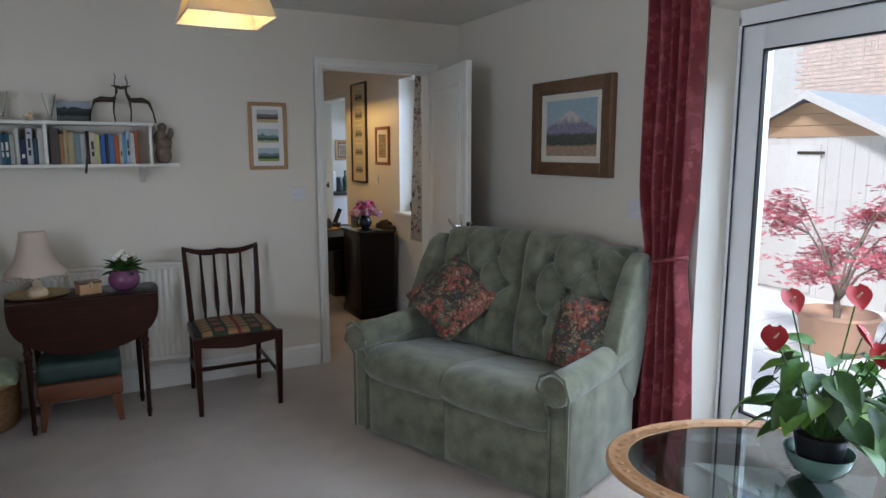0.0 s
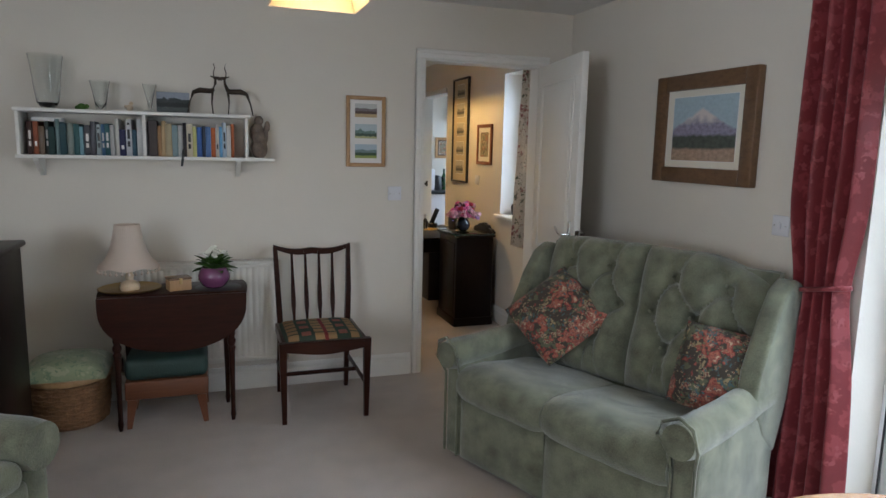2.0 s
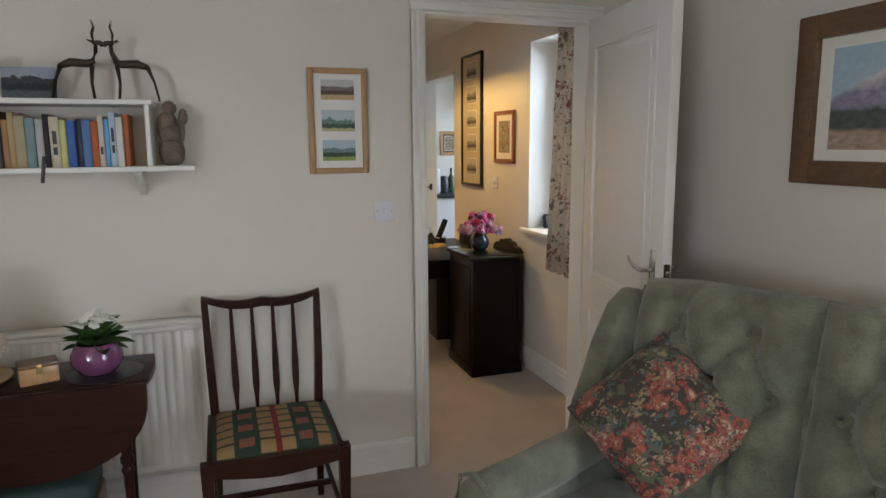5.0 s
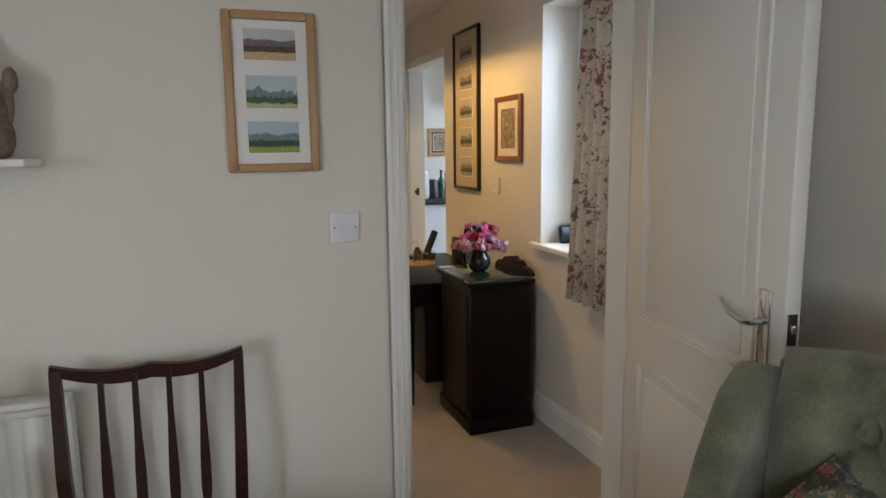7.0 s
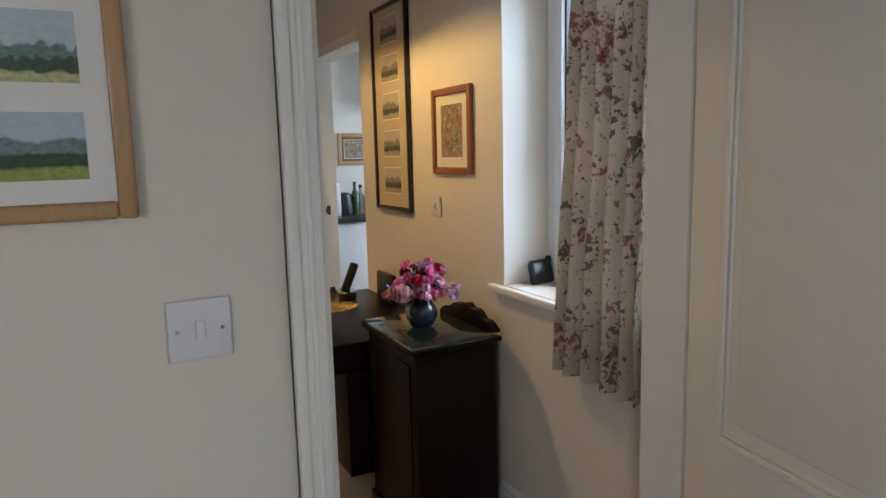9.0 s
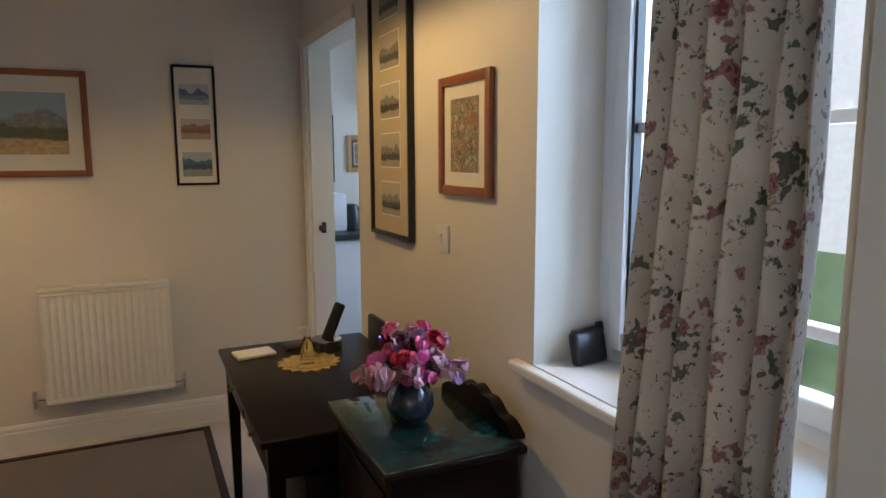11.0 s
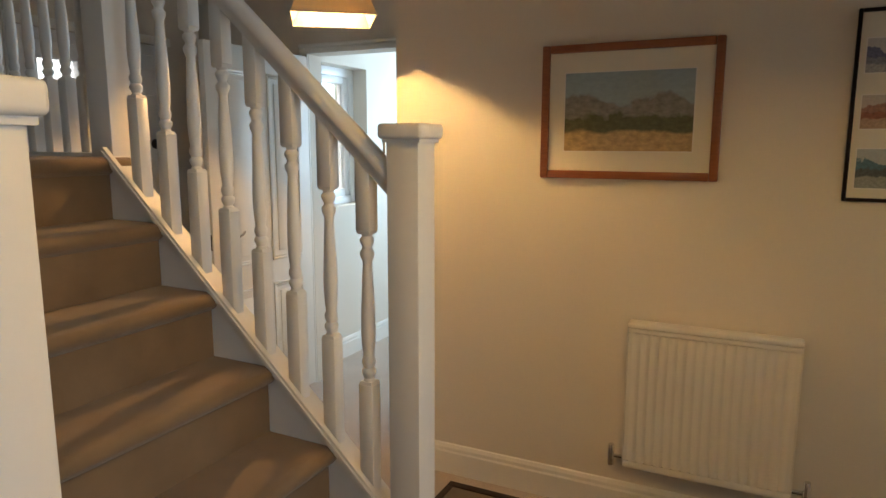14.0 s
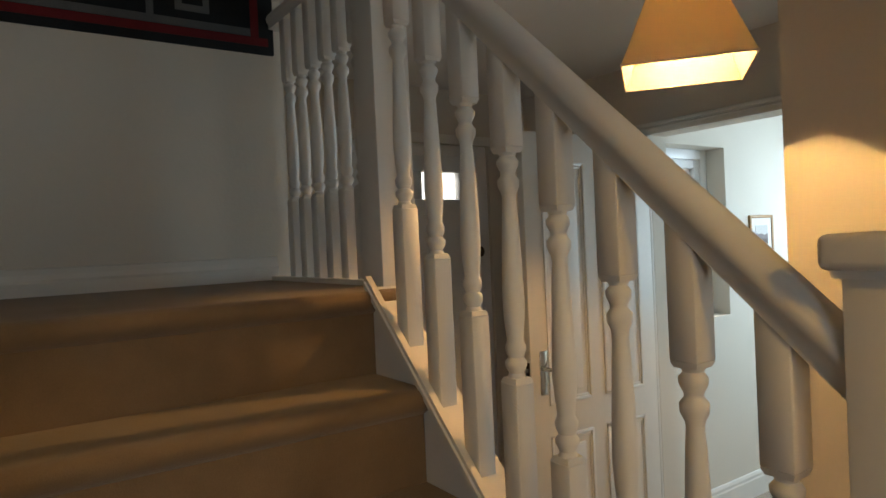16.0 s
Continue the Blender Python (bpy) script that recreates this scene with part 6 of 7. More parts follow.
part("cover", box(-0.05, 0.04, -0.05, 0.05, 0, 0.015, 0.002), M_BLACK, npb)

# vase of sweet peas
vs = thing("flower_vase", pose(2.40, 5.57, CH + 0.008), "round dark blue vase full of pink and maroon sweet peas", "flowers")
part("vase", lathe(bmesh.new(), [(0.03, 0), (0.045, 0.01), (0.06, 0.04), (0.058, 0.07), (0.038, 0.1), (0.03, 0.115), (0.034, 0.125), (0.03, 0.123), (0.027, 0.11)], 0, 0, 32), M_BLUE_POT, vs)
rng = random.Random(9)
def petal(w, h, m):
    bm = bmesh.new()
    g = []
    for j in range(5):
        row = []
        for i in range(6):
            u, v = i / 5 - 0.5, j / 4
            wd = w * (0.35 + 0.65 * math.sin(math.pi * (0.12 + 0.72 * v)))
            row.append(bm.verts.new((u * wd, 0.012 * math.sin(u * 5) + 0.22 * h * v * v - 0.1 * h * math.cos(u * 6), v * h + 0.06 * h * math.cos(u * 9))))
        g.append(row)
    for j in range(4):
        for i in range(5):
            bm.faces.new((g[j][i], g[j][i + 1], g[j + 1][i + 1], g[j + 1][i]))
    r = bmesh.ops.solidify(bm, geom=list(bm.faces), thickness=0.0012)
    return mesh_of("petal", bm, m, True)


PET = {m.name: (petal(0.042, 0.032, m), petal(0.028, 0.024, m)) for m in (M_PINK, M_PALE_PINK, M_MAROON, M_CRIMSON, M_LILAC)}
for k in range(92):
    a, el = rng.uniform(0, 2 * math.pi), rng.uniform(-0.45, 1.25)
    rad = rng.uniform(0.075, 0.13) if k > 8 else rng.uniform(0.03, 0.08)
    c = Vector((rad * math.cos(el) * math.cos(a) * 1.05, rad * math.cos(el) * math.sin(a) * 1.05, 0.135 + rad * math.sin(el) * 0.75))
    mm = rng.choice([M_PINK, M_PINK, M_PINK, M_PALE_PINK, M_PALE_PINK, M_PALE_PINK, M_PALE_PINK, M_MAROON, M_MAROON, M_CRIMSON, M_LILAC, M_PINK])
    if mm is M_MAROON and c.z < 0.17: mm = M_PALE_PINK
    fl = part("flower", tube(bmesh.new(), [(0, 0, 0.12), tuple(c * 0.6 + Vector((0, 0, 0.07))), tuple(c)], 0.0018, 5), M_LEAF, vs)
    yw = math.degrees(a) + 90 + rng.uniform(-30, 30)
    for q, (sc, tilt, tw) in enumerate(((0, -20, 0), (0, -48, 14), (1, 22, 0), (1, 10, 60), (1, 10, -60))):
        sub("petal", PET[mm.name][sc], fl, Matrix.Translation(c) @ pose(0, 0, 0, 0, 0, yw + tw) @ pose(0, 0, 0, tilt + rng.uniform(-32, 32), rng.uniform(-35, 35), 0))
lm2 = mesh_of("leaf", leaf_mesh(0.06, 0.025, 0.2, 0.3), M_LEAF, True)
for k in range(14):
    sub("leaf", lm2, vs, blade((0, 0, 0.12), rng.uniform(0, 360), rng.uniform(-60, 10)) @ pose(0.03, 0, 0))

# rug
rug = thing("rug", pose(0.62, 6.72, 0.0), "brown flat rug with a dark border on the hall carpet", "rug")
part("field", box(0.03, 1.44, 0.03, 0.92, 0, 0.009, 0.002), M_RUG, rug)
for a, b, c, d in ((0, 1.47, 0.925, 0.96), (0, 1.47, 0.0, 0.03), (0, 0.03, 0.03, 0.925), (1.435, 1.47, 0.03, 0.925)):
    part("border", box(a, b, c, d, 0, 0.012, 0.003), M_RUG_EDGE, rug)

# hall curtain, purse and papers on the sill
hc = thing("curtain", pose(2.668, 4.87, 0.72, 0, 0, -90), "short cream linen curtain with a faded floral print", "curtain")
part("cloth", drape(0.38, 1.56, 5.2, 0.075, 6, lambda v: 1.0 - 0.28 * v, lean=0.075), M_FLORAL, hc)
hrail = thing("curtain_rail", pose(2.675, 0, 2.28), "white curtain rail above the hall window", "curtain rail")
part("track", box(-0.02, 0.0, 4.52, 5.5, -0.01, 0.015, 0.003), M_PLASTIC, hrail)
pu = thing("purse", pose(2.815, 5.385, 0.918, 0, 0, 8), "small black leather purse leaning on the window sill", "purse")
bm = box(-0.052, 0.052, -0.016, 0.016, 0, 0.085, 0.011, 3)
o = part("body", bm, M_BLACK, pu)
o.matrix_local = pose(0, 0, 0, -14, 0, 0)
part("zip", box(-0.048, 0.048, -0.004, 0.004, 0.085, 0.09, 0.002), M_IRON, o)
part("strap", box(0.038, 0.06, -0.006, 0.006, 0.075, 0.1, 0.004), M_BLACK, o)
pc = thing("card", pose(2.80, 5.10, 0.918, 0, 0, -70), "pale printed card standing on the window sill", "card")
part("sheet", box(-0.06, 0.06, -0.002, 0.002, 0, 0.17), patterned("card_print", (0.6, 0.45, 0.4), [((0.3, 0.2, 0.2), 1.0, 0.3)], 30), pc).matrix_local = pose(0, 0, 0, -10, 0, 0)

# small picture in the lobby
picture(pose(-0.80, 9.48, 1.345, 0, 0, 90), 0.25, 0.265, 0.018, 0.015, M_OAK, M_PAPER, [(0.06, 0.19, 0.06, 0.205, tri[0])], "small framed print in the lobby")

# ---- kitchen ----
ku = thing("kitchen_unit", pose(XR + 0.14, 8.45, 0), "white kitchen base unit", "cabinet", "kitchen base units")
part("body", box(0, 0.6, 0.02, 0.58, 0.1, 0.87), M_PLASTIC, ku)
part("plinth", box(0, 0.6, 0.06, 0.55, 0, 0.1), M_PLASTIC, ku)
part("door", box(0.002, 0.598, 0.0, 0.02, 0.11, 0.865, 0.003), M_PLASTIC, ku)
copy_thing(ku, pose(XR + 0.745, 8.45, 0))
M_TOP = mat("dark_worktop", (0.03, 0.032, 0.035), 0.3, vary=0.4, scale=60, bump=0.02)
wt = tagged(part("worktop", box(XR + 0.13, XR + 1.5, 8.42, 9.06, 0.872, 0.91, 0.006), M_TOP), "dark speckled kitchen worktop", "worktop")
mw = thing("bread_bin", pose(3.0, 8.62, 0.91), "white metal bread bin on the worktop", "bread bin")
part("body", box(-0.1, 0.16, 0, 0.25, 0, 0.27, 0.015, 3), M_PLASTIC, mw)
part("lid", box(-0.098, 0.158, -0.006, 0.0, 0.03, 0.25, 0.004), M_PLASTIC, mw)
for k, (x, h, c) in enumerate(((3.33, 0.27, (0.03, 0.08, 0.03)), (3.40, 0.24, (0.35, 0.4, 0.36)), (3.47, 0.26, (0.04, 0.09, 0.05)))):
    b_ = thing("bottle", pose(x, 8.75 + 0.05 * (k % 2), 0.91), "glass bottle standing on the worktop", "bottle", "bottles on the worktop")
    part("glass", lathe(bmesh.new(), [(0.034, 0), (0.036, 0.02), (0.036, h * 0.6), (0.014, h * 0.78), (0.013, h)], 0, 0, 18), mat("bottle_glass", c, 0.1, vary=0.2), b_)
    part("cap", lathe(bmesh.new(), [(0.015, h - 0.02), (0.015, h + 0.005)], 0, 0, 14), M_BLACK, b_)
kb = thing("kettle", pose(3.22, 8.72, 0.91), "black kettle on the worktop", "kettle")
part("body", lathe(bmesh.new(), [(0.07, 0), (0.075, 0.02), (0.065, 0.14), (0.05, 0.18), (0.02, 0.19)], 0, 0, 24), M_BLACK, kb)
part("handle", tube(bmesh.new(), [(0.06, 0, 0.16), (0.11, 0, 0.15), (0.11, 0, 0.05), (0.07, 0, 0.04)], 0.01), M_BLACK, kb)
wu = thing("wall_cupboard", pose(3.62, 8.75, 1.78), "white kitchen wall cupboard", "cabinet")
part("body", box(0, 0.8, 0.02, 0.31, 0, 0.5), M_PLASTIC, wu)
part("door", box(0.002, 0.798, 0.0, 0.02, 0.002, 0.498, 0.003), M_PLASTIC, wu)
bw = scenery("poster_dark", (0.1, 0.11, 0.13), (0.03, 0.03, 0.035), (0.3, 0.32, 0.33), (0.02, 0.02, 0.02), 0.5, 0.4, 10, 5)
picture(pose(3.0, 9.06, 1.25), 0.2, 0.5, 0.008, 0.012, M_BLACK, M_BLACK, [(0.012, 0.188, 0.012, 0.488, bw)], "dark photographic poster on the kitchen wall")
picture(pose(3.3, 9.06, 1.32), 0.3, 0.28, 0.035, 0.02, M_OAK, M_BURR, [(0.06, 0.24, 0.06, 0.22, fig)], "gold framed small painting on the kitchen wall")

# ---- left side of the sitting room ----
ch = thing("chest_of_drawers", pose(-0.69, 3.56, 0), "dark wooden chest of drawers with brass drop handles", "chest")
part("body", box(-0.28, 0.28, -0.24, 0.24, 0.06, 0.98, 0.006), M_DARK, ch)
part("top", box(-0.3, 0.3, -0.26, 0.25, 0.98, 1.005, 0.008), M_DARK, ch)
for x, y in ((-0.25, -0.21), (0.25, -0.21), (-0.25, 0.21), (0.25, 0.21)):
    part("foot", box(x - 0.03, x + 0.03, y - 0.03, y + 0.03, 0, 0.06, 0.006), M_DARK, ch)
for k in range(4):
    z = 0.09 + k * 0.22
    dr = part("drawer_front", box(-0.26, 0.26, -0.252, -0.24, z, z + 0.205, 0.004), M_DARK, ch)
    for s in (-0.15, 0.15):
        bm = lathe(bmesh.new(), [(0.02, 0), (0.018, 0.003), (0.006, 0.005), (0.006, 0.014)], 0, 0, 14)
        part("handle", tube(bm, [(-0.03, 0, 0.012), (-0.02, -0.028, 0.014), (0.02, -0.028, 0.014), (0.03, 0, 0.012)], 0.004, 6), M_BRASS, dr, "brass drop handle").matrix_local = pose(s, -0.252, z + 0.11, 90)
bs = thing("sewing_basket", pose(-0.32, 4.15, 0), "round wicker basket stool with a sage brocade cushion lid", "basket")
bm = lathe(bmesh.new(), [(0.16, 0), (0.175, 0.02), (0.19, 0.1), (0.19, 0.2), (0.185, 0.23)], 0, 0, 36)
part("basket", bm, M_BASKET, bs)
bm = bmesh.new()
for k in range(9):
    tube(bm, [((0.178 + 0.012 * min(1, k / 4)) * math.cos(a), (0.178 + 0.012 * min(1, k / 4)) * math.sin(a), 0.02 + k * 0.025 + 0.004 * math.sin(a * 18 + k * 3.14)) for a in [q * 2 * math.pi / 72 for q in range(73)]], 0.006, 5, False)
part("weave", bm, M_BASKET, bs)
part("band", lathe(bmesh.new(), [(0.2, 0.24), (0.205, 0.255), (0.2, 0.27), (0.001, 0.27)], 0, 0, 36), M_OAK, bs)
part("cushion", pad(0.40, 0.38, 0.09, 18, 18, power=3, wrinkle=0.01, back=0.1), M_SAGE, bs).matrix_local = pose(0, -0.19, 0.272, -90)
ac = thing("armchair", pose(-0.29, 2.34, 0, 0, 0, 62), "sage green velvet armchair", "armchair")
part("base", box(-0.32, 0.32, 0.0, 0.68, 0.03, 0.42, 0.03, 3), M_VELVET, ac)
for s in (-1, 1):
    arm = part("arm", box(s * 0.35 - 0.05, s * 0.35 + 0.05, 0.0, 0.7, 0.03, 0.5, 0.03, 3), M_VELVET, ac)
    bm = tube(bmesh.new(), [(s * 0.35, -0.02 + 0.7 * k / 10, 0.51) for k in range(11)], [0.075] + [0.085] * 9 + [0.07], 20)
    part("arm_roll", bm, M_VELVET, arm)
part("seat_cushion", box(-0.29, 0.29, -0.02, 0.5, 0.4, 0.5, 0.045, 4), M_VELVET, ac)
part("back_cushion", pad(0.62, 0.62, 0.14, 20, 20, [(0.3, 0.7), (0.7, 0.7), (0.5, 0.45)], 0.045), M_VELVET, ac).matrix_local = pose(0, 0.62, 0.42, -12)
part("back_frame", box(-0.34, 0.34, 0.64, 0.72, 0.03, 0.98, 0.03, 3), M_VELVET, ac)

# ---- oval glass table and anthurium ----
CT = (2.2, 1.30)
ct = thing("coffee_table", pose(CT[0], CT[1], 0, 0, 0, -38), "oval coffee table with a carved oak rim and glass panels", "table")
def oval(a, b, n=64): return [(a * math.cos(k * 2 * math.pi / n), b * math.sin(k * 2 * math.pi / n)) for k in range(n)]
A_, B_, TZ = 0.58, 0.40, 0.46
bm = bmesh.new()
rs = []
for a, b, z in ((A_ - 0.015, B_ - 0.015, TZ - 0.03), (A_, B_, TZ - 0.02), (A_, B_, TZ - 0.006), (A_ - 0.008, B_ - 0.008, TZ), (A_ - 0.02, B_ - 0.02, TZ - 0.002), (A_ - 0.024, B_ - 0.024, TZ - 0.004), (A_ - 0.052, B_ - 0.052, TZ - 0.004), (A_ - 0.057, B_ - 0.057, TZ), (A_ - 0.07, B_ - 0.07, TZ - 0.001), (A_ - 0.072, B_ - 0.072, TZ - 0.03)):
    rs.append([bm.verts.new((x, y, z)) for x, y in oval(a, b)])
for p, q in zip(rs, rs[1:] + rs[:1]):
    for k in range(64):
        bm.faces.new((p[k], p[(k + 1) % 64], q[(k + 1) % 64], q[k]))
rim = part("rim", bm, M_TABLE_OAK, ct, "carved oak rim")
bm = bmesh.new()
for p in bmesh.ops.create_icosphere(bm, subdivisions=1, radius=0.009)["verts"]:
    p.co = Vector((p.co.x * 1.4, p.co.y * 1.4, p.co.z * 0.4))
cm = mesh_of("carving", bm, M_TABLE_OAK, True)
for k in range(48):
    a = 2 * math.pi * k / 48
    sub("carving", cm, rim, pose((A_ - 0.038) * math.cos(a), (B_ - 0.038) * math.sin(a), TZ - 0.003))
bm = bmesh.new()
prism(bm, oval(A_ - 0.071, B_ - 0.071), TZ - 0.012, TZ - 0.004)
part("glass_panel", bm, M_SMOKE, ct)
part("cross_rail", box(-0.035, 0.035, -B_ + 0.072, B_ - 0.072, TZ - 0.035, TZ - 0.0125, 0.003), M_TABLE_OAK, ct)
for s in (-1, 1):
    for q in (-1, 1):
        bm = lathe(bmesh.new(), [(0.016, 0), (0.02, 0.03), (0.014, 0.06), (0.022, 0.2), (0.028, 0.32), (0.02, 0.34), (0.028, 0.36), (0.028, 0.43)], s * 0.36, q * 0.22, 18)
        part("leg", bm, M_TABLE_OAK, ct)
part("apron", bx(bx(box(-0.36, 0.36, -0.235, -0.205, 0.36, 0.43, 0.003), -0.36, 0.36, 0.205, 0.235, 0.36, 0.43, 0.003), -0.375, -0.345, -0.22, 0.22, 0.36, 0.43, 0.003), M_TABLE_OAK, ct)

an = thing("anthurium", pose(2.225, 1.245, TZ), "red-flowered anthurium in a dark pot and green glazed bowl", "plant")
part("bowl", lathe(bmesh.new(), [(0.045, 0), (0.05, 0.008), (0.075, 0.025), (0.095, 0.06), (0.1, 0.085), (0.096, 0.085), (0.088, 0.055), (0.06, 0.02), (0.001, 0.016)], 0, 0, 36), M_CELADON, an)
part("pot", lathe(bmesh.new(), [(0.055, 0.018), (0.075, 0.13), (0.08, 0.14), (0.074, 0.14), (0.07, 0.125), (0.001, 0.122)], 0, 0, 30), M_BLACK, an)
part("soil", lathe(bmesh.new(), [(0.068, 0.12), (0.066, 0.128), (0.001, 0.132)], 0, 0, 20), M_SOIL, an)
rng = random.Random(21)
LM = [mesh_of("leaf", leaf_mesh(0.13, 0.085, 0.12, 0.35, True, 9), m, True) for m in (M_LEAF, M_LEAF_LIGHT, M_LEAF)]
for k in range(64):
    yaw = k * 137.5 + rng.uniform(-20, 20)
    el = rng.uniform(15, 80)
    L = rng.uniform(0.1, 0.31)
    a, e = radians(yaw), radians(el)
    tip = Vector((L * math.cos(e) * math.cos(a), L * math.cos(e) * math.sin(a), 0.13 + L * math.sin(e) * 0.95))
    stalk = part("stalk", tube(bmesh.new(), [(0.02 * math.cos(a), 0.02 * math.sin(a), 0.125), tuple(tip * 0.6 + Vector((0, 0, 0.07))), tuple(tip)], 0.0022, 5), M_LEAF, an)
    sub("leaf", LM[k % 3], stalk, blade(tip, yaw + rng.uniform(-25, 25), rng.uniform(-15, 50), rng.uniform(-25, 25)) @ Matrix.Scale(rng.uniform(0.6, 1.0), 4))
PM = mesh_of("spathe", leaf_mesh(0.07, 0.075, 0.2, -0.2, True, 9), M_RED_PETAL, True)
for yaw, el, L, out_y in ((165, 72, 0.47, 10), (320, 82, 0.46, 0), (160, 62, 0.38, -20), (280, 76, 0.36, 30), (330, 55, 0.38, 10), (345, 58, 0.43, 0), (315, 64, 0.32, 0)):
    a, e = radians(yaw), radians(el)
    tip = Vector((L * math.cos(e) * math.cos(a), L * math.cos(e) * math.sin(a), 0.11 + L * math.sin(e)))
    stalk = part("flower_stalk", tube(bmesh.new(), [(0, 0, 0.125), tuple(tip * 0.55 + Vector((0, 0, 0.06))), tuple(tip)], 0.0025, 6), M_LEAF, an)
    sub("spathe", PM, stalk, blade(tip, 250 + out_y, 65 + rng.uniform(-20, 20), rng.uniform(-30, 30)) @ pose(-0.03, 0, 0))
    part("spadix", tube(bmesh.new(), [tuple(tip), tuple(tip + Vector((-0.01, -0.02, 0.02)))], [0.004, 0.002], 6), M_CREAM, stalk)

# ---- garden ----
# paving, shed boards and brick are paled to stand for overexposed daylight
M_PAVING = mat("pale_paving", (0.6, 0.57, 0.53), 0.85, vary=0.2, scale=3, bump=0.2)
M_SHED = wood("pale_shed_boards", (0.6, 0.56, 0.52), (0.5, 0.44, 0.38), 0.8, "z", coat=0.0)
M_GABLE = wood("shed_gable_boards", (0.42, 0.27, 0.15), (0.33, 0.19, 0.1), 0.8, "x", coat=0.0)
M_BRICK = mat("pale_brick", (0.58, 0.43, 0.36), 0.9, vary=0.2, scale=9, bump=0.1, random_value=0.15)
M_FELT = mat("roof_felt", (0.33, 0.35, 0.36), 0.9, vary=0.15)
M_MAPLE = mat("maple_leaf_red", (0.36, 0.07, 0.09), 0.55, vary=0.3, scale=20, bump=0.05, random_value=0.4)
M_BARK = mat("grey_bark", (0.16, 0.12, 0.09), 0.9, vary=0.3, scale=30, bump=0.4)
M_TERRA = mat("pale_terracotta", (0.42, 0.25, 0.16), 0.85, vary=0.15)
M_GRASS = mat("ground_green", (0.08, 0.12, 0.04), 0.95, vary=0.4)
bm = box(3.0, 400, -400, 400, -0.3, -0.13)
bx(bm, -400, -1.7, -400, 400, -0.3, -0.13)
bx(bm, -1.7, 3.0, 10.7, 400, -0.3, -0.13)
bx(bm, -1.7, 3.0, -400, -2.4, -0.3, -0.13)
struct("ground", bm, M_GRASS, "garden ground running to the horizon")
pav = tagged(struct("pavement", box(3.0, 9.5, -1, 6.5, -0.13, -0.125), M_PAVING, "pale paved patio outside the doors"))
sl = mesh_of("paving_slab", box(-0.295, 0.295, -0.295, 0.295, 0, 0.02, 0.004, 1), M_PAVING)
for i in range(10):
    for j in range(11):
        sub("paving_slab", sl, pav, pose(3.35 + i * 0.6, -0.5 + j * 0.6, -0.125))
shed = thing("garden_shed", pose(7.0, 4.55, -0.105, 0, 0, -90), "pale wooden garden shed with a low gabled felt roof", "shed")
W2, EV, AP = 0.92, 1.72, 2.12
for k in range(13):
    part("board", box(-W2 + 0.1415 * k, -W2 + 0.1415 * k + 0.138, 0, 0.02, 0, EV - 0.02), M_SHED, shed)
for k in range(14):
    part("side_board", box(W2 - 0.0, W2 + 0.018, 0.02, 2.2, 0.02 + k * 0.12, 0.135 + k * 0.12), M_SHED, shed)
for k in range(3):
    a = W2 * (1 - k / 3.2)
    b = W2 * (1 - (k + 0.95) / 3.2)
    bm = bmesh.new()
    prism(bm, [(-a, EV - 0.02 + k * 0.12), (a, EV - 0.02 + k * 0.12), (b, EV + 0.095 + k * 0.12), (-b, EV + 0.095 + k * 0.12)], -0.01, 0.02, "xz")
    part("gable_board", bm, M_GABLE, shed)
for s in (-1, 1):
    bm = bmesh.new()
    prism(bm, [(0, AP + 0.03), (s * (W2 + 0.12), EV - 0.07), (s * (W2 + 0.12), EV - 0.04), (0, AP + 0.06)], -0.12, 2.3, "xz")
    part("roof", bm, M_FELT, shed)
    bm = bmesh.new()
    prism(bm, [(0, AP - 0.03), (s * (W2 + 0.11), EV - 0.13), (s * (W2 + 0.11), EV - 0.04), (0, AP + 0.06)], -0.14, -0.121, "xz")
    part("barge_board", bm, M_SHED, shed)
dr = part("door", box(-0.75, 0.15, -0.022, -0.002, 0.05, EV - 0.1, 0.003), M_SHED, shed)
part("hinge", box(-0.1, 0.2, -0.03, -0.022, EV - 0.2, EV - 0.17), M_IRON, dr)
part("bolt", box(-0.7, -0.66, -0.035, -0.022, 0.95, 1.1), M_CHROME, dr)
# neighbouring gable wall in pale brick
nb = thing("brick_house", pose(12.0, 4.5, -0.13), "pale brick side wall of a neighbouring house", "house")
part("wall", box(0, 0.3, -8, 9, 0, 6.5), mat("mortar", (0.6, 0.55, 0.5), 0.95), nb)
part("roof", prism(bmesh.new(), [(-0.3, 6.5), (3, 8.6), (3, 8.3), (-0.3, 6.3)], -8.2, 9.2, "xz"), M_FELT, nb)
bv, bf = [], []
for r in range(40):
    for c in range(34):
        y0, z0 = -4 + c * 0.225 + (0.112 if r % 2 else 0), 1.3 + r * 0.075
        i = len(bv)
        bv += [(-0.008, y0, z0), (-0.008, y0 + 0.213, z0), (-0.008, y0 + 0.213, z0 + 0.064), (-0.008, y0, z0 + 0.064), (0.002, y0, z0), (0.002, y0 + 0.213, z0), (0.002, y0 + 0.213, z0 + 0.064), (0.002, y0, z0 + 0.064)]
        bf += [(i, i + 1, i + 2, i + 3), (i, i + 4, i + 5, i + 1), (i + 1, i + 5, i + 6, i + 2), (i + 2, i + 6, i + 7, i + 3), (i + 3, i + 7, i + 4, i)]
me = bpy.data.meshes.new("bricks")
me.from_pydata(bv, [], bf)
me.materials.append(M_BRICK)
ob = new("bricks", me)
ob.parent = nb
tagged(ob, kind="stuff")
# emissive panel, added so the lobby window looks out on white
M_GLOW_PANEL = bpy.data.materials.new("glowing_panel")
M_GLOW_PANEL.use_nodes = True
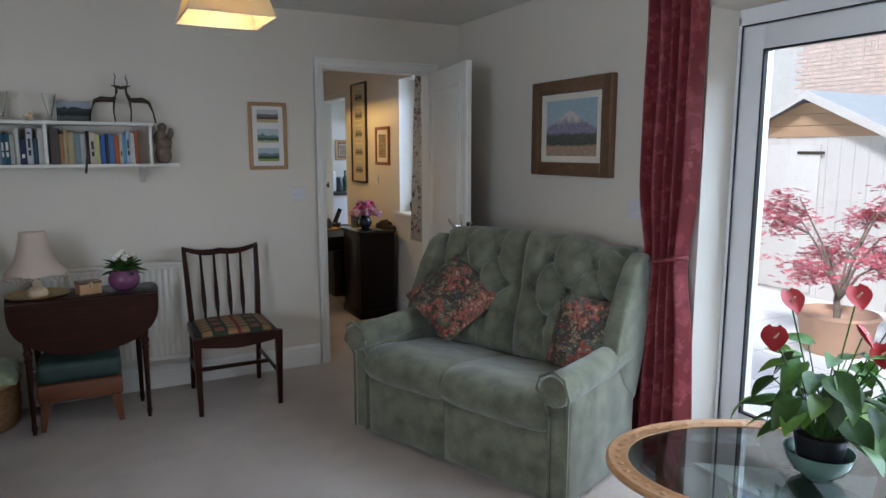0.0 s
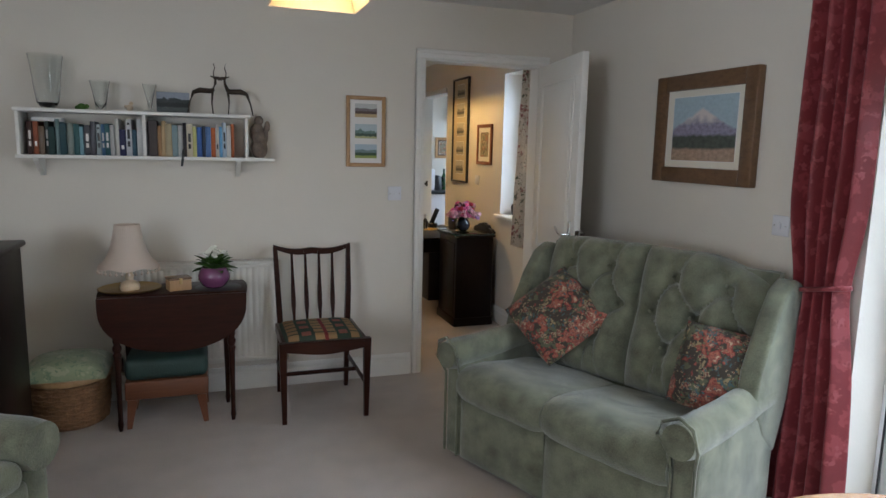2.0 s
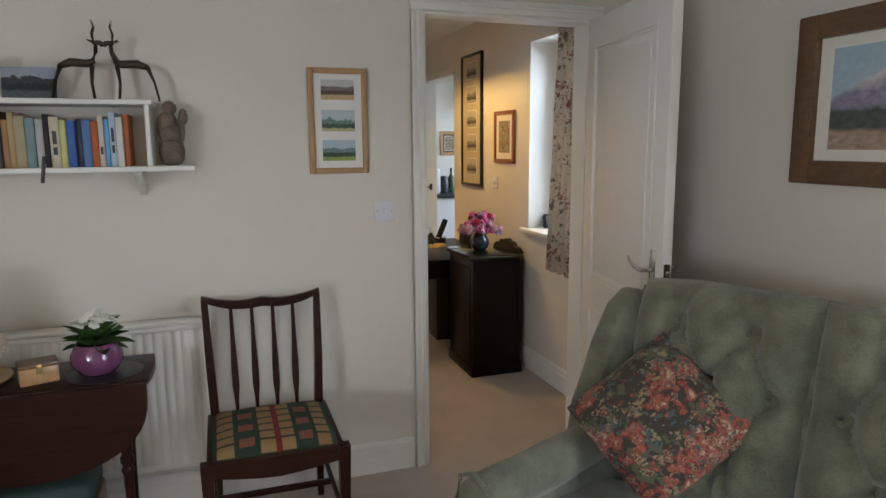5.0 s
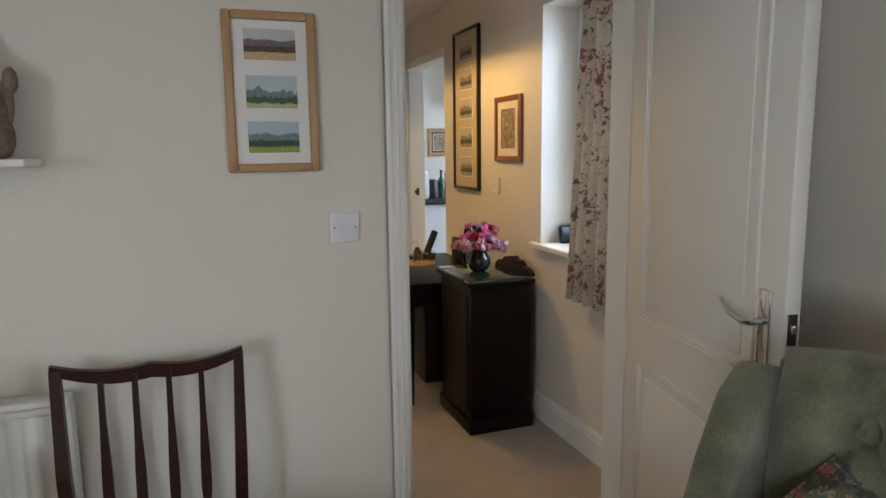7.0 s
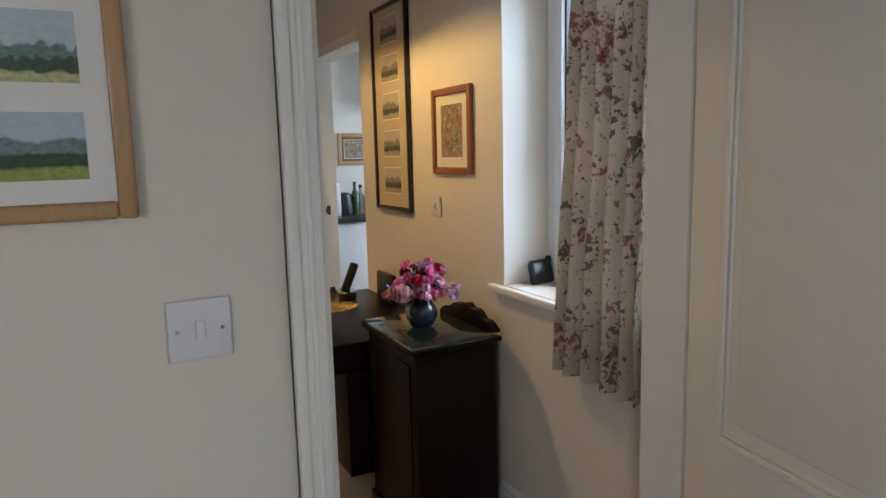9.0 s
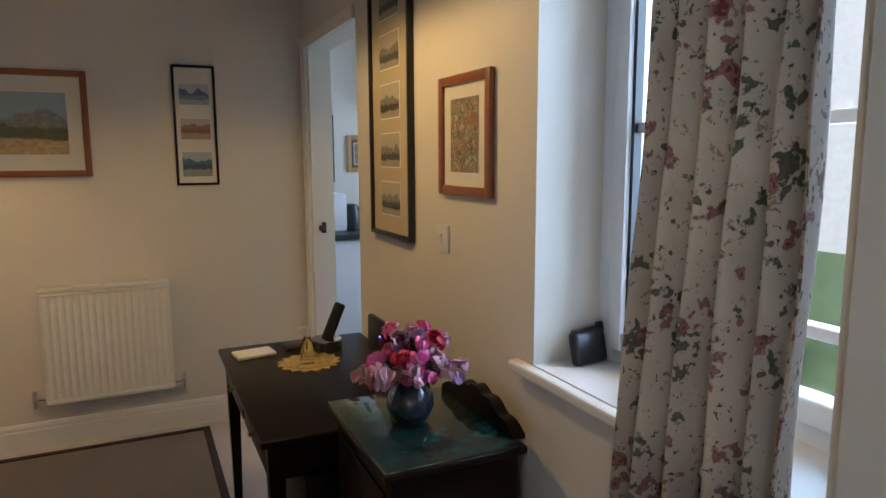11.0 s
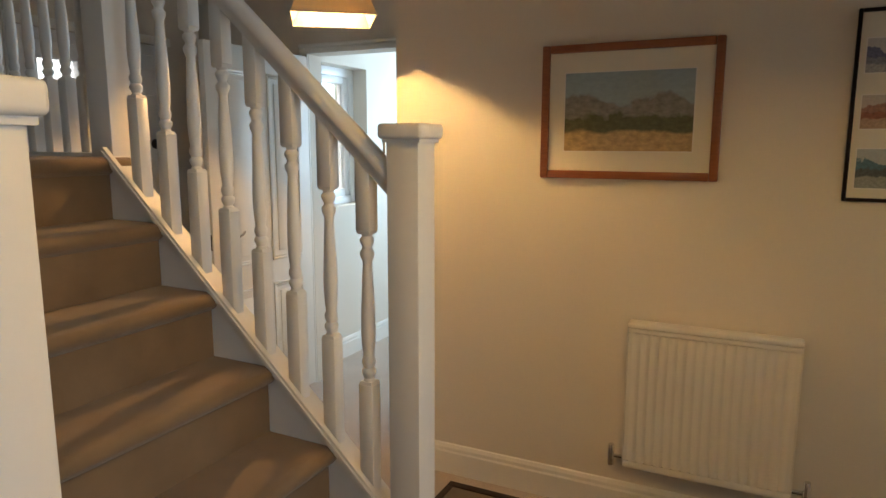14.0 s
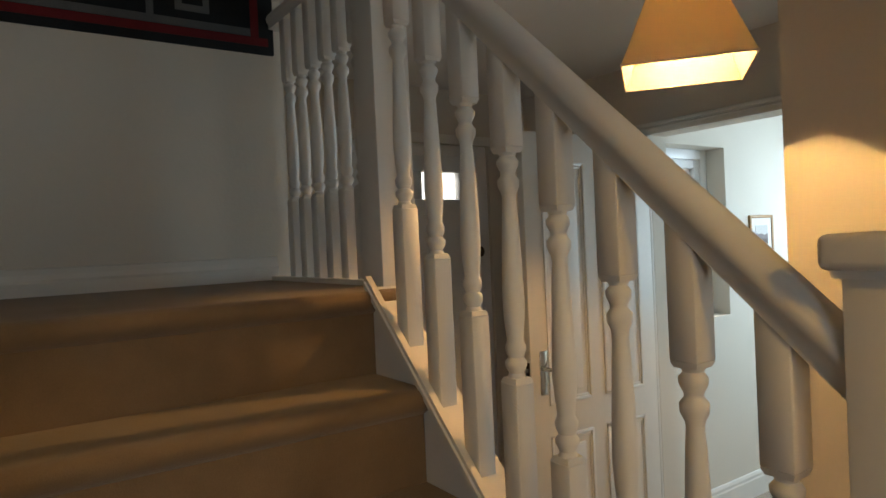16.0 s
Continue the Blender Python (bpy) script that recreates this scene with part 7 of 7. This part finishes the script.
M_GLOW_PANEL.node_tree.nodes["Principled BSDF"].inputs["Base Color"].default_value = (0.8, 0.8, 0.8, 1)
M_GLOW_PANEL.node_tree.nodes["Principled BSDF"].inputs["Emission Color"].default_value = (0.92, 0.97, 1.0, 1)
M_GLOW_PANEL.node_tree.nodes["Principled BSDF"].inputs["Emission Strength"].default_value = 2.5
struct("backdrop", box(-14.1, -14.0, 2.0, 24.0, -0.2, 9.0), M_GLOW_PANEL, "glowing panel standing in for the bright outdoors at the front")
# made-up pale ground, keeps the outlook from the lobby bright
struct("front_ground_sheet", box(-90, -1.75, -40, 60, -0.13, -0.12), M_PAVING, "pale ground sheet added to brighten the lobby window's view")
fe = thing("garden_fence", pose(9.2, 0, -0.13), "pale timber garden fence behind the shed", "fence")
for k in range(50):
    part("board", box(0, 0.02, -3 + k * 0.15, -3 + k * 0.15 + 0.145, 0, 1.7), M_SHED, fe)

ac2 = thing("maple_in_pot", pose(5.35, 3.10, -0.105), "red-leaved maple in a round pale terracotta pot", "tree")
part("pot", lathe(bmesh.new(), [(0.2, 0), (0.24, 0.05), (0.27, 0.25), (0.3, 0.3), (0.28, 0.32), (0.25, 0.29), (0.001, 0.27)], 0, 0, 32), M_TERRA, ac2)
rng = random.Random(33)
bm = bmesh.new()
tips = []
tube(bm, [(0, 0, 0.25), (0.01, 0.02, 0.42), (0.0, 0.0, 0.55)], [0.028, 0.024, 0.02], 8)
for k in range(9):
    a = k * 2.4
    r, h = rng.uniform(0.22, 0.5), rng.uniform(0.75, 1.3)
    p1 = Vector((0.45 * r * math.cos(a), 0.45 * r * math.sin(a), 0.5 + 0.5 * (h - 0.5)))
    p2 = Vector((r * math.cos(a), r * math.sin(a), h))
    tube(bm, [(0, 0, 0.42), tuple(p1), tuple(p2)], [0.016, 0.009, 0.004], 6)
    for q in range(5):
        b = a + rng.uniform(-1.1, 1.1)
        p3 = p2 * rng.uniform(0.75, 1) + Vector((0.2 * math.cos(b), 0.2 * math.sin(b), rng.uniform(-0.05, 0.1)))
        tube(bm, [tuple(p1 * 0.4 + p2 * 0.6), tuple(p3)], [0.005, 0.002], 4)
        tips += [p3, p2.lerp(p3, 0.5)]
part("trunk", bm, M_BARK, ac2)
vs_, fs_ = [], []
for p in tips:
    for k in range(20):
        c = p + Vector((rng.gauss(0, 0.08), rng.gauss(0, 0.08), rng.gauss(0, 0.025)))
        m_ = blade(c, rng.uniform(0, 360), rng.uniform(-25, 35), rng.uniform(-25, 25))
        s = rng.uniform(0.026, 0.044)
        for q in range(5):
            an_ = radians(-80 + 40 * q)
            l_ = s * (1.3 - 0.3 * abs(q - 2) / 2)
            i = len(vs_)
            vs_ += [tuple(m_ @ Vector(v)) for v in ((0, 0, 0), (l_ * 0.5 * math.cos(an_ - 0.25), l_ * 0.5 * math.sin(an_ - 0.25), 0.002), (l_ * math.cos(an_), l_ * math.sin(an_), -0.004), (l_ * 0.5 * math.cos(an_ + 0.25), l_ * 0.5 * math.sin(an_ + 0.25), 0.002))]
            fs_.append((i, i + 1, i + 2, i + 3))
me = bpy.data.meshes.new("crown")
me.from_pydata(vs_, [], fs_)
me.materials.append(M_MAPLE)
ob = new("crown", me)
ob.parent = ac2
